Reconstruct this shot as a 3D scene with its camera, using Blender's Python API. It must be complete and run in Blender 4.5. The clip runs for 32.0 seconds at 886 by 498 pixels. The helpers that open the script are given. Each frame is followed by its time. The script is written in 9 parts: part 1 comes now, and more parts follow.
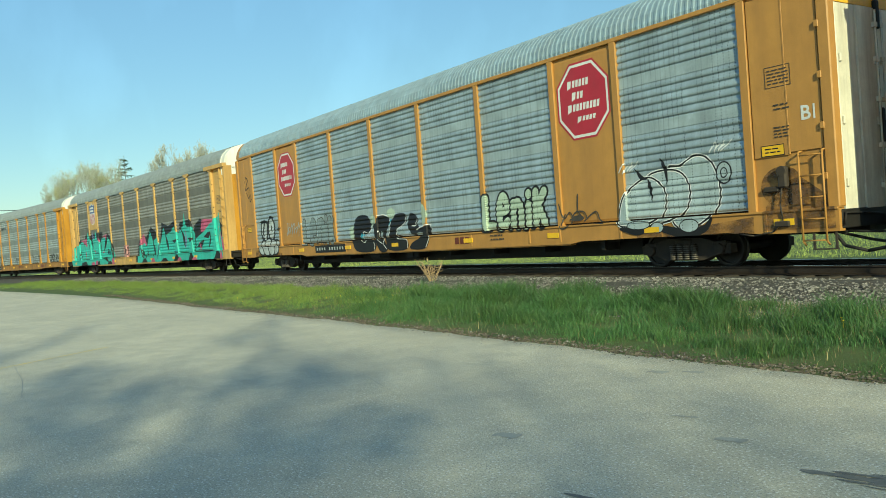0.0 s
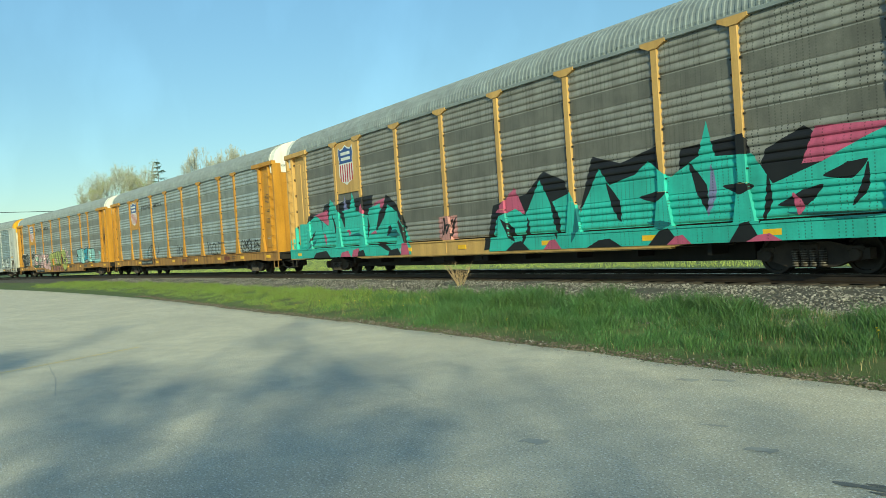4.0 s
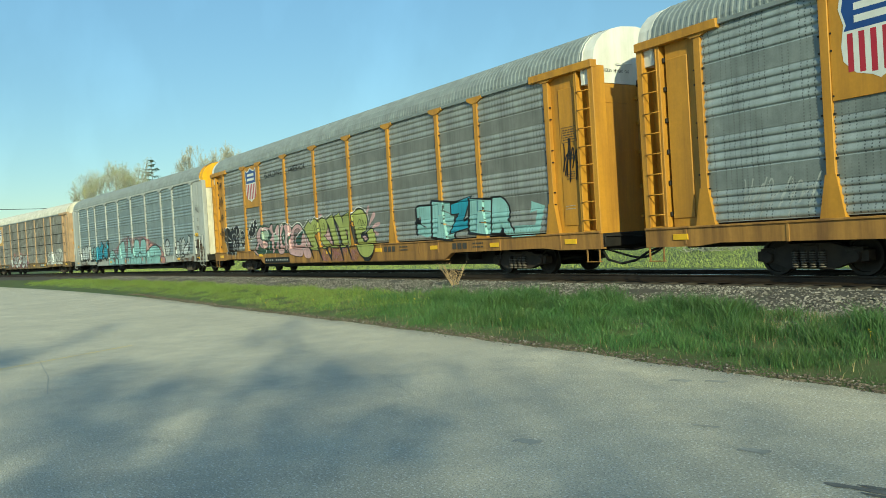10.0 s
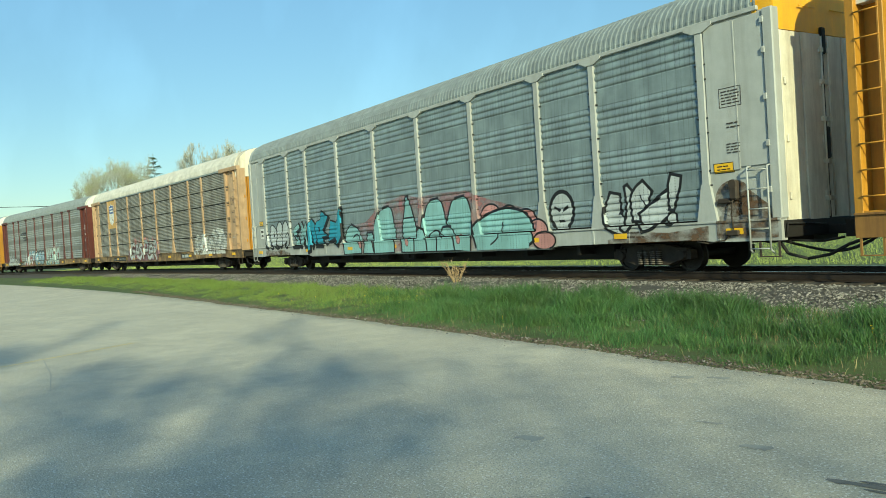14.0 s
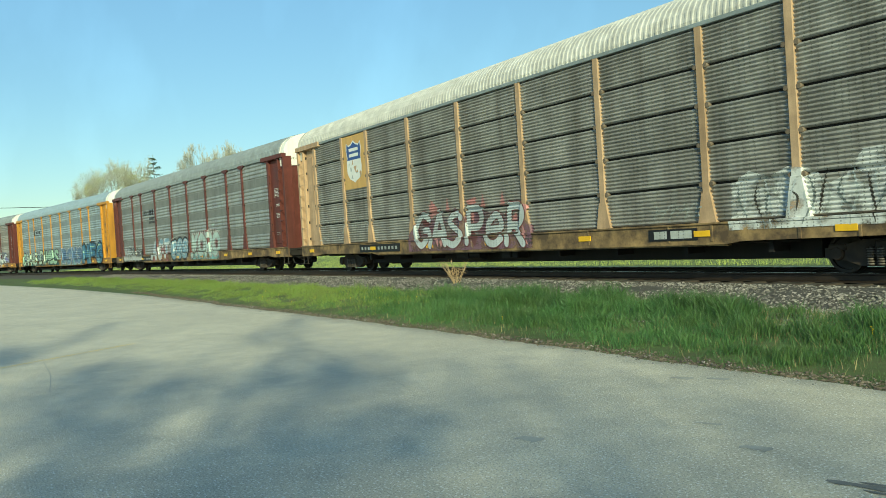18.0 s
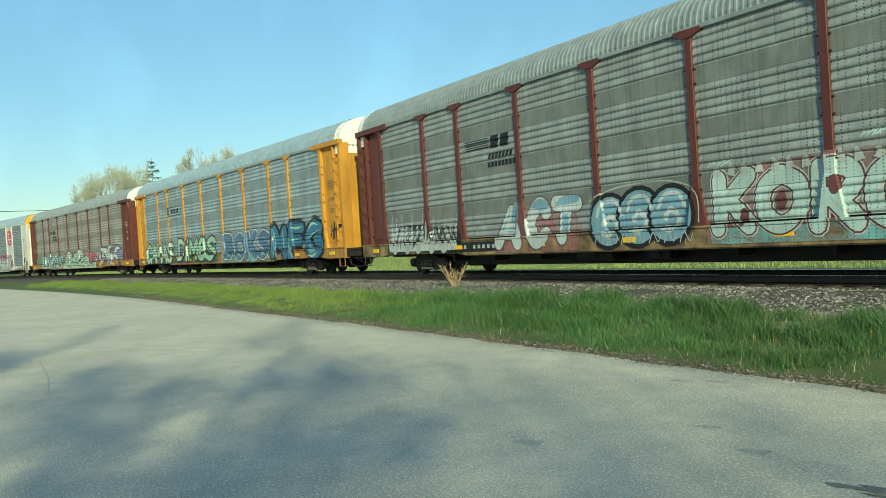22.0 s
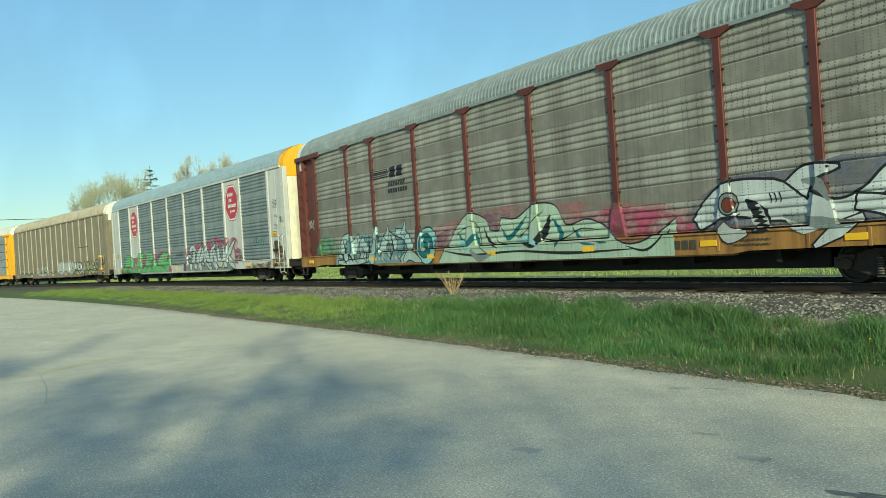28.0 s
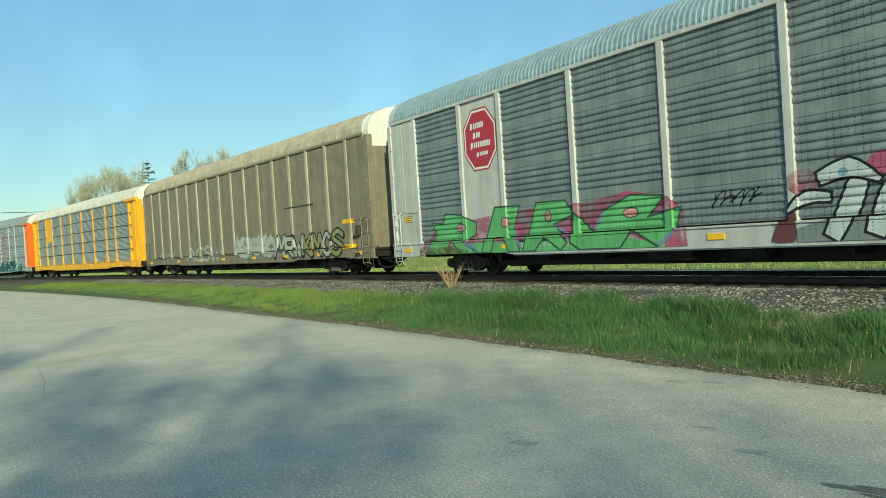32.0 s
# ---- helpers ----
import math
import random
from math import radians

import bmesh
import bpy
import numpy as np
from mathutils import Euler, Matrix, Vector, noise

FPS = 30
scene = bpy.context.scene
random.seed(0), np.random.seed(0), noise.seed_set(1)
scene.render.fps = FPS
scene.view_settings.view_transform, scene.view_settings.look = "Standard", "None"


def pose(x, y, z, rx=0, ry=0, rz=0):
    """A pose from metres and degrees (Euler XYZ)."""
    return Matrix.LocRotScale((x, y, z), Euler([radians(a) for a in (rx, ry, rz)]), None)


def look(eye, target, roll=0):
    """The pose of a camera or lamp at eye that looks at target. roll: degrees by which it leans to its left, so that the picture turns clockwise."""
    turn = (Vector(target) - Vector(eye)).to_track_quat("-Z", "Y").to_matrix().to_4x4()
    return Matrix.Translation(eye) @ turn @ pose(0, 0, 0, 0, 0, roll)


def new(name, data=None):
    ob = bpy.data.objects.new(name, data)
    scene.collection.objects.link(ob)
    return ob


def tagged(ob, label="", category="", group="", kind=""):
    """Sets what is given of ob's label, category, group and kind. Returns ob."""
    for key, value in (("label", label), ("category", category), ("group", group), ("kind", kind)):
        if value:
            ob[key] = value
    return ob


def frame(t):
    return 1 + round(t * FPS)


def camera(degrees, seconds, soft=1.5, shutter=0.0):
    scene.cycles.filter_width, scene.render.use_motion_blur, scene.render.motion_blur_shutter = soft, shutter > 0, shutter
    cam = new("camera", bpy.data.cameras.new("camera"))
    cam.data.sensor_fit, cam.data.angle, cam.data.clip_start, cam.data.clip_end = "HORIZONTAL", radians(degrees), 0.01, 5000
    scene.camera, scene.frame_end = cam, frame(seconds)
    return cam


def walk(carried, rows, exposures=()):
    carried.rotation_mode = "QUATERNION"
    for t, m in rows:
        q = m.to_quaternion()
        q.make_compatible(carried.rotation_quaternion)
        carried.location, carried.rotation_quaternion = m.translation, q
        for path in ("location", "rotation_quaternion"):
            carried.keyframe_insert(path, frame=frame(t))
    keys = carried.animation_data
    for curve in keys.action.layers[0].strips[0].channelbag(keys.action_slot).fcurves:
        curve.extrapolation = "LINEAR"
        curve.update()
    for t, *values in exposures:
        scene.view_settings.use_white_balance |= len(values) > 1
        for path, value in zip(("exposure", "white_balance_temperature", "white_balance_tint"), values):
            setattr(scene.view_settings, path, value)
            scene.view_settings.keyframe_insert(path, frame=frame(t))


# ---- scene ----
cam = camera(56.7, 32.0, soft=0.65)
EYE = (0.0, 0.0, 1.645)
walk(cam, [(t, pose(*EYE, rx, ry, rz)) for t, rx, ry, rz in (
    (0.0, 88.827, 4.309, 58.073), (0.5, 88.792, 4.285, 58.711), (1.0, 88.85, 4.121, 59.296), (1.5, 88.911, 4.068, 59.793),
    (2.0, 89.025, 3.927, 60.09), (2.5, 89.145, 3.898, 60.205), (3.0, 89.236, 3.839, 60.195), (3.5, 89.272, 3.837, 60.121),
    (5.5, 89.304, 3.569, 59.852), (6.0, 89.38, 3.54, 59.816), (6.5, 89.408, 3.533, 59.793), (7.0, 89.412, 3.515, 59.754),
    (7.5, 89.381, 3.511, 59.71), (8.0, 89.326, 3.513, 59.679), (8.5, 89.267, 3.505, 59.677), (9.0, 89.229, 3.501, 59.678),
    (9.5, 89.224, 3.48, 59.671), (10.0, 89.223, 3.472, 59.663), (10.5, 89.208, 3.541, 59.637), (11.0, 89.154, 3.513, 59.627),
    (11.5, 89.115, 3.577, 59.626), (12.0, 89.073, 3.559, 59.684), (12.5, 89.05, 3.645, 59.712), (13.0, 89.031, 3.599, 59.749),
    (13.5, 89.027, 3.596, 59.768), (14.0, 89.023, 3.565, 59.795), (14.5, 89.013, 3.576, 59.803), (16.5, 88.999, 3.61, 59.818),
    (17.0, 89.018, 3.57, 59.799), (17.5, 89.037, 3.6, 59.786), (18.0, 89.081, 3.552, 59.785), (18.5, 89.13, 3.556, 59.78),
    (19.0, 89.154, 3.617, 59.744), (19.5, 89.172, 3.603, 59.723), (20.0, 89.168, 3.61, 59.713), (20.5, 89.138, 3.546, 59.721),
    (21.0, 89.148, 3.576, 59.717), (21.5, 89.191, 3.545, 59.715), (22.0, 89.289, 3.606, 59.692), (22.5, 89.43, 3.571, 59.682),
    (23.0, 89.571, 3.643, 59.666), (23.5, 89.689, 3.646, 59.663), (24.0, 89.747, 3.649, 59.666), (24.5, 89.757, 3.686, 59.67),
    (25.0, 89.772, 3.679, 59.662), (25.5, 89.781, 3.709, 59.659), (27.5, 89.812, 3.666, 59.598), (28.0, 89.817, 3.702, 59.575),
    (28.5, 89.847, 3.708, 59.569), (29.0, 89.874, 3.681, 59.544), (29.5, 89.879, 3.707, 59.536), (30.0, 89.865, 3.698, 59.533),
    (30.5, 89.825, 3.734, 59.521), (31.0, 89.718, 3.706, 59.509), (31.5, 89.545, 3.694, 59.461), (32.0, 89.349, 3.652, 59.423),
)], exposures=[(0.0, 0.09, 5850, -16.0), (3.5, 0.1, 5850, -16.0), (7.0, 0.0, 5850, -16.0), (8.5, 0.08, 5850, -16.0), (10.0, 0.03, 5850, -16.0), (12.0, 0.13, 5850, -16.0), (21.0, 0.15, 5850, -16.0), (24.0, 0.12, 5800, -16.0), (29.0, 0.1, 5800, -16.0), (32.0, 0.06, 5800, -16.0)])

# travel of the train along its curve, metres by seconds
TRAVEL = (
    (0.0, -71.59), (0.5, -67.73), (1.0, -63.88), (1.5, -60.04), (2.0, -56.22), (2.5, -52.44),
    (3.0, -48.64), (3.5, -44.76), (5.5, -28.81), (6.0, -24.64), (6.5, -20.56), (7.0, -16.43),
    (7.5, -12.28), (8.0, -8.12), (8.5, -4.0), (9.0, -0.01), (9.5, 3.83), (10.0, 7.86),
    (10.5, 11.93), (11.0, 16.04), (11.5, 20.3), (12.0, 24.54), (12.5, 28.74), (13.0, 32.89),
    (13.5, 37.01), (14.0, 41.15), (14.5, 45.3), (16.5, 62.07), (17.0, 66.34), (17.5, 70.69),
    (18.0, 75.07), (18.5, 79.41), (19.0, 83.67), (19.5, 87.9), (20.0, 92.03), (20.5, 96.19),
    (21.0, 100.44), (21.5, 104.71), (22.0, 108.97), (22.5, 113.11), (23.0, 117.39), (23.5, 121.76),
    (24.0, 126.07), (24.5, 130.35), (25.0, 134.65), (25.5, 139.02), (27.5, 156.66), (28.0, 161.11),
    (28.5, 165.6), (29.0, 170.1), (29.5, 174.62), (30.0, 179.14), (30.5, 183.68), (31.0, 188.27),
    (31.5, 192.84), (32.0, 197.19),
)

# ---- light ----
SUN_EL, SUN_AZ = radians(22), radians(-22)      # the sun stands along the track, a little behind the camera
to_sun = Vector((math.cos(SUN_AZ) * math.cos(SUN_EL), math.sin(SUN_AZ) * math.cos(SUN_EL), math.sin(SUN_EL)))
world = bpy.data.worlds.new("sky")
scene.world = world
world.use_nodes = True
wn = world.node_tree
sky = wn.nodes.new("ShaderNodeTexSky")
sky.sky_type, sky.sun_disc = "NISHITA", False
sky.sun_elevation, sky.sun_rotation = SUN_EL, radians(90) - SUN_AZ
sky.air_density, sky.dust_density, sky.ozone_density = 1.0, 0.3, 1.6
# faint streaks of high cirrus
tex = wn.nodes.new("ShaderNodeTexCoord")
turn = wn.nodes.new("ShaderNodeMapping")
turn.inputs["Rotation"].default_value, turn.inputs["Scale"].default_value = (0.5, 0.9, 0.4), (2.0, 9.0, 5.0)
wisp = wn.nodes.new("ShaderNodeTexNoise")
wisp.inputs["Scale"].default_value, wisp.inputs["Detail"].default_value = 1.4, 5.0
fade = wn.nodes.new("ShaderNodeMapRange")
for k, q in ((1, 0.5), (2, 0.78), (3, 1.0), (4, 1.10)):
    fade.inputs[k].default_value = q
veil = wn.nodes.new("ShaderNodeVectorMath")
veil.operation = "SCALE"
wn.links.new(tex.outputs["Generated"], turn.inputs[0])
wn.links.new(turn.outputs[0], wisp.inputs["Vector"])
wn.links.new(wisp.outputs[0], fade.inputs[0])
wn.links.new(sky.outputs[0], veil.inputs[0])
wn.links.new(fade.outputs[0], veil.inputs["Scale"])
# the low sky is made dimmer than clear air gives, for stronger fill above
up = wn.nodes.new("ShaderNodeSeparateXYZ")
low = wn.nodes.new("ShaderNodeMapRange")
low.interpolation_type = "SMOOTHSTEP"
for k, q in ((1, 0.0), (2, 0.5), (3, 0.62), (4, 1.0)):
    low.inputs[k].default_value = q
low_dim = wn.nodes.new("ShaderNodeVectorMath")
low_dim.operation = "SCALE"
wn.links.new(tex.outputs["Generated"], up.inputs[0])
wn.links.new(up.outputs[2], low.inputs[0])
wn.links.new(veil.outputs[0], low_dim.inputs[0])
wn.links.new(low.outputs[0], low_dim.inputs["Scale"])
wn.links.new(low_dim.outputs[0], wn.nodes["Background"].inputs[0])
wn.nodes["Background"].inputs[1].default_value = 0.145
sun_data = bpy.data.lights.new("sun", "SUN")
sun_data.energy, sun_data.angle, sun_data.color = 5.0, radians(0.7), (1.0, 0.83, 0.54)
sun = new("sun", sun_data)
sun.matrix_world = look(to_sun * 60, (0, 0, 0))

# ---- materials ----
def ramp(nt, fac, lo, hi):
    n = nt.nodes.new("ShaderNodeMapRange")
    n.inputs[1].default_value, n.inputs[2].default_value = lo, hi
    n.clamp = True
    nt.links.new(fac, n.inputs[0])
    return n.outputs[0]


def math_node(nt, op, a, b=0.5):
    n = nt.nodes.new("ShaderNodeMath")
    n.operation = op
    for i, q in enumerate((a, b)):
        if isinstance(q, (int, float)):
            n.inputs[i].default_value = q
        else:
            nt.links.new(q, n.inputs[i])
    return n.outputs[0]


def mix(nt, fac, a, b):
    n = nt.nodes.new("ShaderNodeMix")
    n.data_type = "RGBA"
    for i, q in ((0, fac), (6, a), (7, b)):
        if isinstance(q, tuple):
            n.inputs[i].default_value = (*q[:3], 1)
        elif isinstance(q, (int, float)):
            n.inputs[i].default_value = q
        else:
            nt.links.new(q, n.inputs[i])
    return n.outputs[2]


def noise_of(nt, vec, scale, detail=4.0, stretch=None, rough=0.55):
    if stretch:
        mp = nt.nodes.new("ShaderNodeMapping")
        mp.inputs["Scale"].default_value = stretch
        nt.links.new(vec, mp.inputs[0])
        vec = mp.outputs[0]
    n = nt.nodes.new("ShaderNodeTexNoise")
    n.inputs["Scale"].default_value, n.inputs["Detail"].default_value = scale, detail
    n.inputs["Roughness"].default_value = rough
    nt.links.new(vec, n.inputs["Vector"])
    return n.outputs[0]


def material(name, col, rough=0.6, metal=0.0, var=0.25, scale=3.0, dirt=None, dirt_amount=0.5, streak=True,
             bump=0.15, bump_scale=60.0, spec=0.4, perforated=0.0, speck=0.0, dirt_from=0.42, coords="Object"):
    """Paint or raw stuff: colour that wanders at two scales, streaks of dirt, fine relief, and holes where perforated."""
    m = bpy.data.materials.new(name)
    m.use_nodes = True
    nt = m.node_tree
    b = nt.nodes["Principled BSDF"]
    tc = nt.nodes.new("ShaderNodeTexCoord")
    vec = tc.outputs[coords]
    info = nt.nodes.new("ShaderNodeObjectInfo")
    add = nt.nodes.new("ShaderNodeVectorMath")
    add.operation = "ADD"
    nt.links.new(vec, add.inputs[0])
    comb = nt.nodes.new("ShaderNodeCombineXYZ")
    nt.links.new(math_node(nt, "MULTIPLY", info.outputs["Random"], 37.0), comb.inputs[0])
    nt.links.new(comb.outputs[0], add.inputs[1])
    vec2 = add.outputs[0]
    big = noise_of(nt, vec2, scale, 5.0)
    fine = noise_of(nt, vec2, scale * 14, 3.0)
    k = math_node(nt, "ADD", math_node(nt, "MULTIPLY", big, 0.7), math_node(nt, "MULTIPLY", fine, 0.3))
    k = ramp(nt, k, 0.3, 0.7)
    c = mix(nt, k, tuple(max(0, q * (1 - var)) for q in col), tuple(min(1, q * (1 + var)) for q in col))
    if dirt:
        s = noise_of(nt, vec2, 1.0, 5.0, (2.6, 2.6, 0.22) if streak else (2.2, 2.2, 2.2), 0.65)
        c = mix(nt, math_node(nt, "MULTIPLY", ramp(nt, s, dirt_from, dirt_from + 0.3), dirt_amount), c, dirt)
    if perforated:
        sep = nt.nodes.new("ShaderNodeSeparateXYZ")
        nt.links.new(vec, sep.inputs[0])
        # columns of punched slots, some columns left blank, rows that stop and start
        cx = math_node(nt, "MULTIPLY", sep.outputs[0], 8.0)
        fx = math_node(nt, "FRACT", cx)
        fz = math_node(nt, "FRACT", math_node(nt, "MULTIPLY", sep.outputs[2], 17.4))
        slot = math_node(nt, "MULTIPLY", math_node(nt, "LESS_THAN", fx, 0.20), math_node(nt, "LESS_THAN", fz, 0.5))
        cell = nt.nodes.new("ShaderNodeTexWhiteNoise")
        cell.noise_dimensions = "1D"
        nt.links.new(math_node(nt, "FLOOR", cx), cell.inputs["W"])
        column = math_node(nt, "LESS_THAN", cell.outputs[0], 0.72)
        run = ramp(nt, noise_of(nt, vec2, 1.0, 3.0, (3.0, 0.2, 1.6)), 0.36, 0.52)
        hole = math_node(nt, "MULTIPLY", math_node(nt, "MULTIPLY", slot, column), run)
        soot = ramp(nt, noise_of(nt, vec2, 1.0, 4.0, (0.75, 0.2, 1.7), 0.6), 0.48, 0.7)
        c = mix(nt, math_node(nt, "MULTIPLY", soot, perforated * 0.45), c, tuple(q * 0.42 for q in col))
        wash = ramp(nt, noise_of(nt, vec2, 1.0, 4.0, (9.0, 0.3, 0.30), 0.6), 0.46, 0.72)
        c = mix(nt, math_node(nt, "MULTIPLY", wash, perforated * 0.35), c, tuple(q * 0.5 for q in col))
        c = mix(nt, math_node(nt, "MULTIPLY", hole, perforated), c, (0.02, 0.022, 0.022))
    if speck:
        g1 = ramp(nt, noise_of(nt, vec2, 42.0, 2.0), 0.57, 0.62)
        g2 = ramp(nt, noise_of(nt, vec2, 55.0, 2.0, (1.0, 1.3, 1.0)), 0.54, 0.62)
        c = mix(nt, math_node(nt, "MULTIPLY", g1, speck * 0.9), c, (0.88, 0.86, 0.80))
        c = mix(nt, math_node(nt, "MULTIPLY", g2, speck * 0.6), c, (0.20, 0.19, 0.175))
    nt.links.new(c, b.inputs["Base Color"])
    rr = math_node(nt, "ADD", math_node(nt, "MULTIPLY", big, 0.25), rough - 0.12)
    nt.links.new(rr, b.inputs["Roughness"])
    b.inputs["Metallic"].default_value = metal
    b.inputs["Specular IOR Level"].default_value = spec
    if bump:
        bn = nt.nodes.new("ShaderNodeBump")
        bn.inputs["Strength"].default_value, bn.inputs["Distance"].default_value = bump, 0.01
        nt.links.new(noise_of(nt, vec2, bump_scale, 3.0), bn.inputs["Height"])
        nt.links.new(bn.outputs[0], b.inputs["Normal"])
    return m


M_GOLD = material("gold_paint", (0.52, 0.255, 0.03), 0.5, var=0.16, scale=1.1, dirt=(0.19, 0.09, 0.028), dirt_amount=0.6)
M_GOLD_FADED = material("sun_bleached_gold_paint", (0.58, 0.36, 0.12), 0.55, var=0.15, scale=1.2, dirt=(0.26, 0.15, 0.06), dirt_amount=0.5)
M_GOLD_SILL = material("grimy_gold_sill", (0.42, 0.22, 0.055), 0.6, var=0.2, scale=0.8, dirt=(0.12, 0.062, 0.03), dirt_amount=0.8, dirt_from=0.36)
M_GOLD_CLEAN = material("ochre_paint", (0.47, 0.24, 0.06), 0.5, var=0.12, dirt=(0.27, 0.14, 0.05), dirt_amount=0.4)
M_GOLD_BRIGHT = material("bright_yellow_paint", (0.80, 0.42, 0.02), 0.45, var=0.12, dirt=(0.35, 0.18, 0.04), dirt_amount=0.35)
M_TAN = material("faded_tan_paint", (0.47, 0.325, 0.20), 0.6, dirt=(0.20, 0.12, 0.06), dirt_amount=0.6)
M_TAN_SILL = material("grimy_tan_sill", (0.40, 0.27, 0.12), 0.65, scale=1.4, dirt=(0.08, 0.055, 0.035), dirt_amount=0.95, streak=False, dirt_from=0.30)
M_BROWN = material("oxide_brown_paint", (0.11, 0.03, 0.024), 0.55, dirt=(0.045, 0.02, 0.017), dirt_amount=0.6)
M_SILVER = material("silver_grey_paint", (0.43, 0.445, 0.435), 0.5, var=0.12, dirt=(0.22, 0.20, 0.17), dirt_amount=0.45)
M_SILVER_PALE = material("pale_silver_paint", (0.54, 0.54, 0.53), 0.5, var=0.12, dirt=(0.26, 0.23, 0.20), dirt_amount=0.45)
M_WHITE = material("white_paint", (0.78, 0.77, 0.72), 0.5, var=0.08, dirt=(0.42, 0.38, 0.30), dirt_amount=0.4)
M_CREAM = material("dirty_cream_paint", (0.74, 0.70, 0.58), 0.55, var=0.15, dirt=(0.26, 0.18, 0.10), dirt_amount=0.6)
M_ORANGE = material("orange_paint", (0.80, 0.16, 0.02), 0.45, var=0.12, dirt=(0.35, 0.08, 0.02), dirt_amount=0.35)
M_TAUPE = material("weathered_taupe_paint", (0.23, 0.20, 0.145), 0.6, dirt=(0.13, 0.10, 0.075), dirt_amount=0.6)
M_TAUPE_ROOF = material("taupe_roof_paint", (0.42, 0.37, 0.28), 0.6, dirt=(0.17, 0.14, 0.10), dirt_amount=0.5)
M_PANEL_BLUE = material("galvanised_panel_bluish", (0.420, 0.499, 0.546), 0.42, 0.35, dirt=(0.13, 0.14, 0.14), dirt_amount=0.3, perforated=0.7)
M_PANEL_GREY = material("weathered_galvanised_panel", (0.369, 0.385, 0.374), 0.5, 0.3, dirt=(0.085, 0.08, 0.07), dirt_amount=0.3, perforated=0.8)
M_PANEL_MID = material("dull_galvanised_panel", (0.396, 0.439, 0.444), 0.48, 0.3, dirt=(0.10, 0.105, 0.10), dirt_amount=0.3, perforated=0.75)
M_PANEL_DARK = material("sooty_galvanised_panel", (0.314, 0.308, 0.281), 0.55, 0.25, dirt=(0.075, 0.065, 0.055), dirt_amount=0.3, perforated=0.8)
M_PANEL_SLAT = material("sooty_slatted_panel", (0.37, 0.36, 0.335), 0.55, 0.2, var=0.35, scale=1.2, dirt=(0.11, 0.095, 0.08), dirt_amount=0.6, perforated=0.4)
M_PANEL_WARM = material("rust_dusted_galvanised_panel", (0.407, 0.380, 0.332), 0.5, 0.3, var=0.32, scale=1.2, dirt=(0.11, 0.085, 0.065), dirt_amount=0.5, perforated=0.7)
M_PANEL_SILVER = material("bright_galvanised_panel", (0.46, 0.50, 0.52), 0.4, 0.4, dirt=(0.2, 0.2, 0.2), dirt_amount=0.3, perforated=0.3)
M_PANEL_GREEN = material("greenish_galvanised_panel", (0.31, 0.375, 0.40), 0.5, 0.3, dirt=(0.08, 0.09, 0.085), dirt_amount=0.3, perforated=0.75)
M_PANEL_STEEL = material("blue_grey_galvanised_panel", (0.40, 0.47, 0.50), 0.45, 0.35, dirt=(0.12, 0.13, 0.13), dirt_amount=0.4, perforated=0.8)
M_PANEL_SLATE = material("slate_grey_galvanised_panel", (0.25, 0.29, 0.30), 0.5, 0.3, dirt=(0.09, 0.09, 0.09), dirt_amount=0.4, perforated=0.7)
# the next two roof greys hold the sky's blue tint in their colour
M_ROOF = material("galvanised_roof", (0.28, 0.315, 0.32), 0.6, 0.2, dirt=(0.19, 0.20, 0.195), dirt_amount=0.5, streak=False)
M_ROOF_BLUE = material("sky_blued_galvanised_roof", (0.31, 0.40, 0.46), 0.55, 0.25, dirt=(0.32, 0.34, 0.34), dirt_amount=0.4, streak=False)
M_ROOF_PALE = material("pale_roof", (0.62, 0.60, 0.54), 0.5, 0.1, dirt=(0.38, 0.36, 0.30), dirt_amount=0.5, streak=False)
M_UNDER = material("underframe_and_shade_black", (0.012, 0.011, 0.010), 0.7, var=0.4, dirt=(0.035, 0.025, 0.02), dirt_amount=0.4)
M_KNUCKLE = material("dusty_brown_casting", (0.16, 0.125, 0.09), 0.75, var=0.3, scale=6)
M_TRUCK = material("dusty_cast_iron", (0.04, 0.032, 0.026), 0.75, var=0.4, scale=5, dirt=(0.085, 0.06, 0.04), dirt_amount=0.6, streak=False)
M_STEEL = material("wheel_steel", (0.05, 0.042, 0.036), 0.55, 0.5, var=0.4)
M_RUBBER = material("hose_rubber", (0.012, 0.012, 0.012), 0.7, var=0.2)
M_REFLECT = material("yellow_reflector", (0.85, 0.50, 0.02), 0.35, var=0.08, dirt=(0.4, 0.22, 0.03), dirt_amount=0.3)
M_BLACK = material("black_paint", (0.012, 0.012, 0.014), 0.55, var=0.3, bump=0.05)
M_CHALK = material("white_lettering", (0.72, 0.72, 0.70), 0.55, var=0.12, bump=0.05)
M_RED = material("sign_red", (0.42, 0.025, 0.05), 0.45, var=0.12, bump=0.05, dirt=(0.25, 0.05, 0.05), dirt_amount=0.3)
M_BLUE = material("sign_blue", (0.025, 0.07, 0.26), 0.45, var=0.12, bump=0.05)
M_SPRING = material("worn_spring_steel", (0.15, 0.13, 0.11), 0.6, 0.3, var=0.4, scale=8)
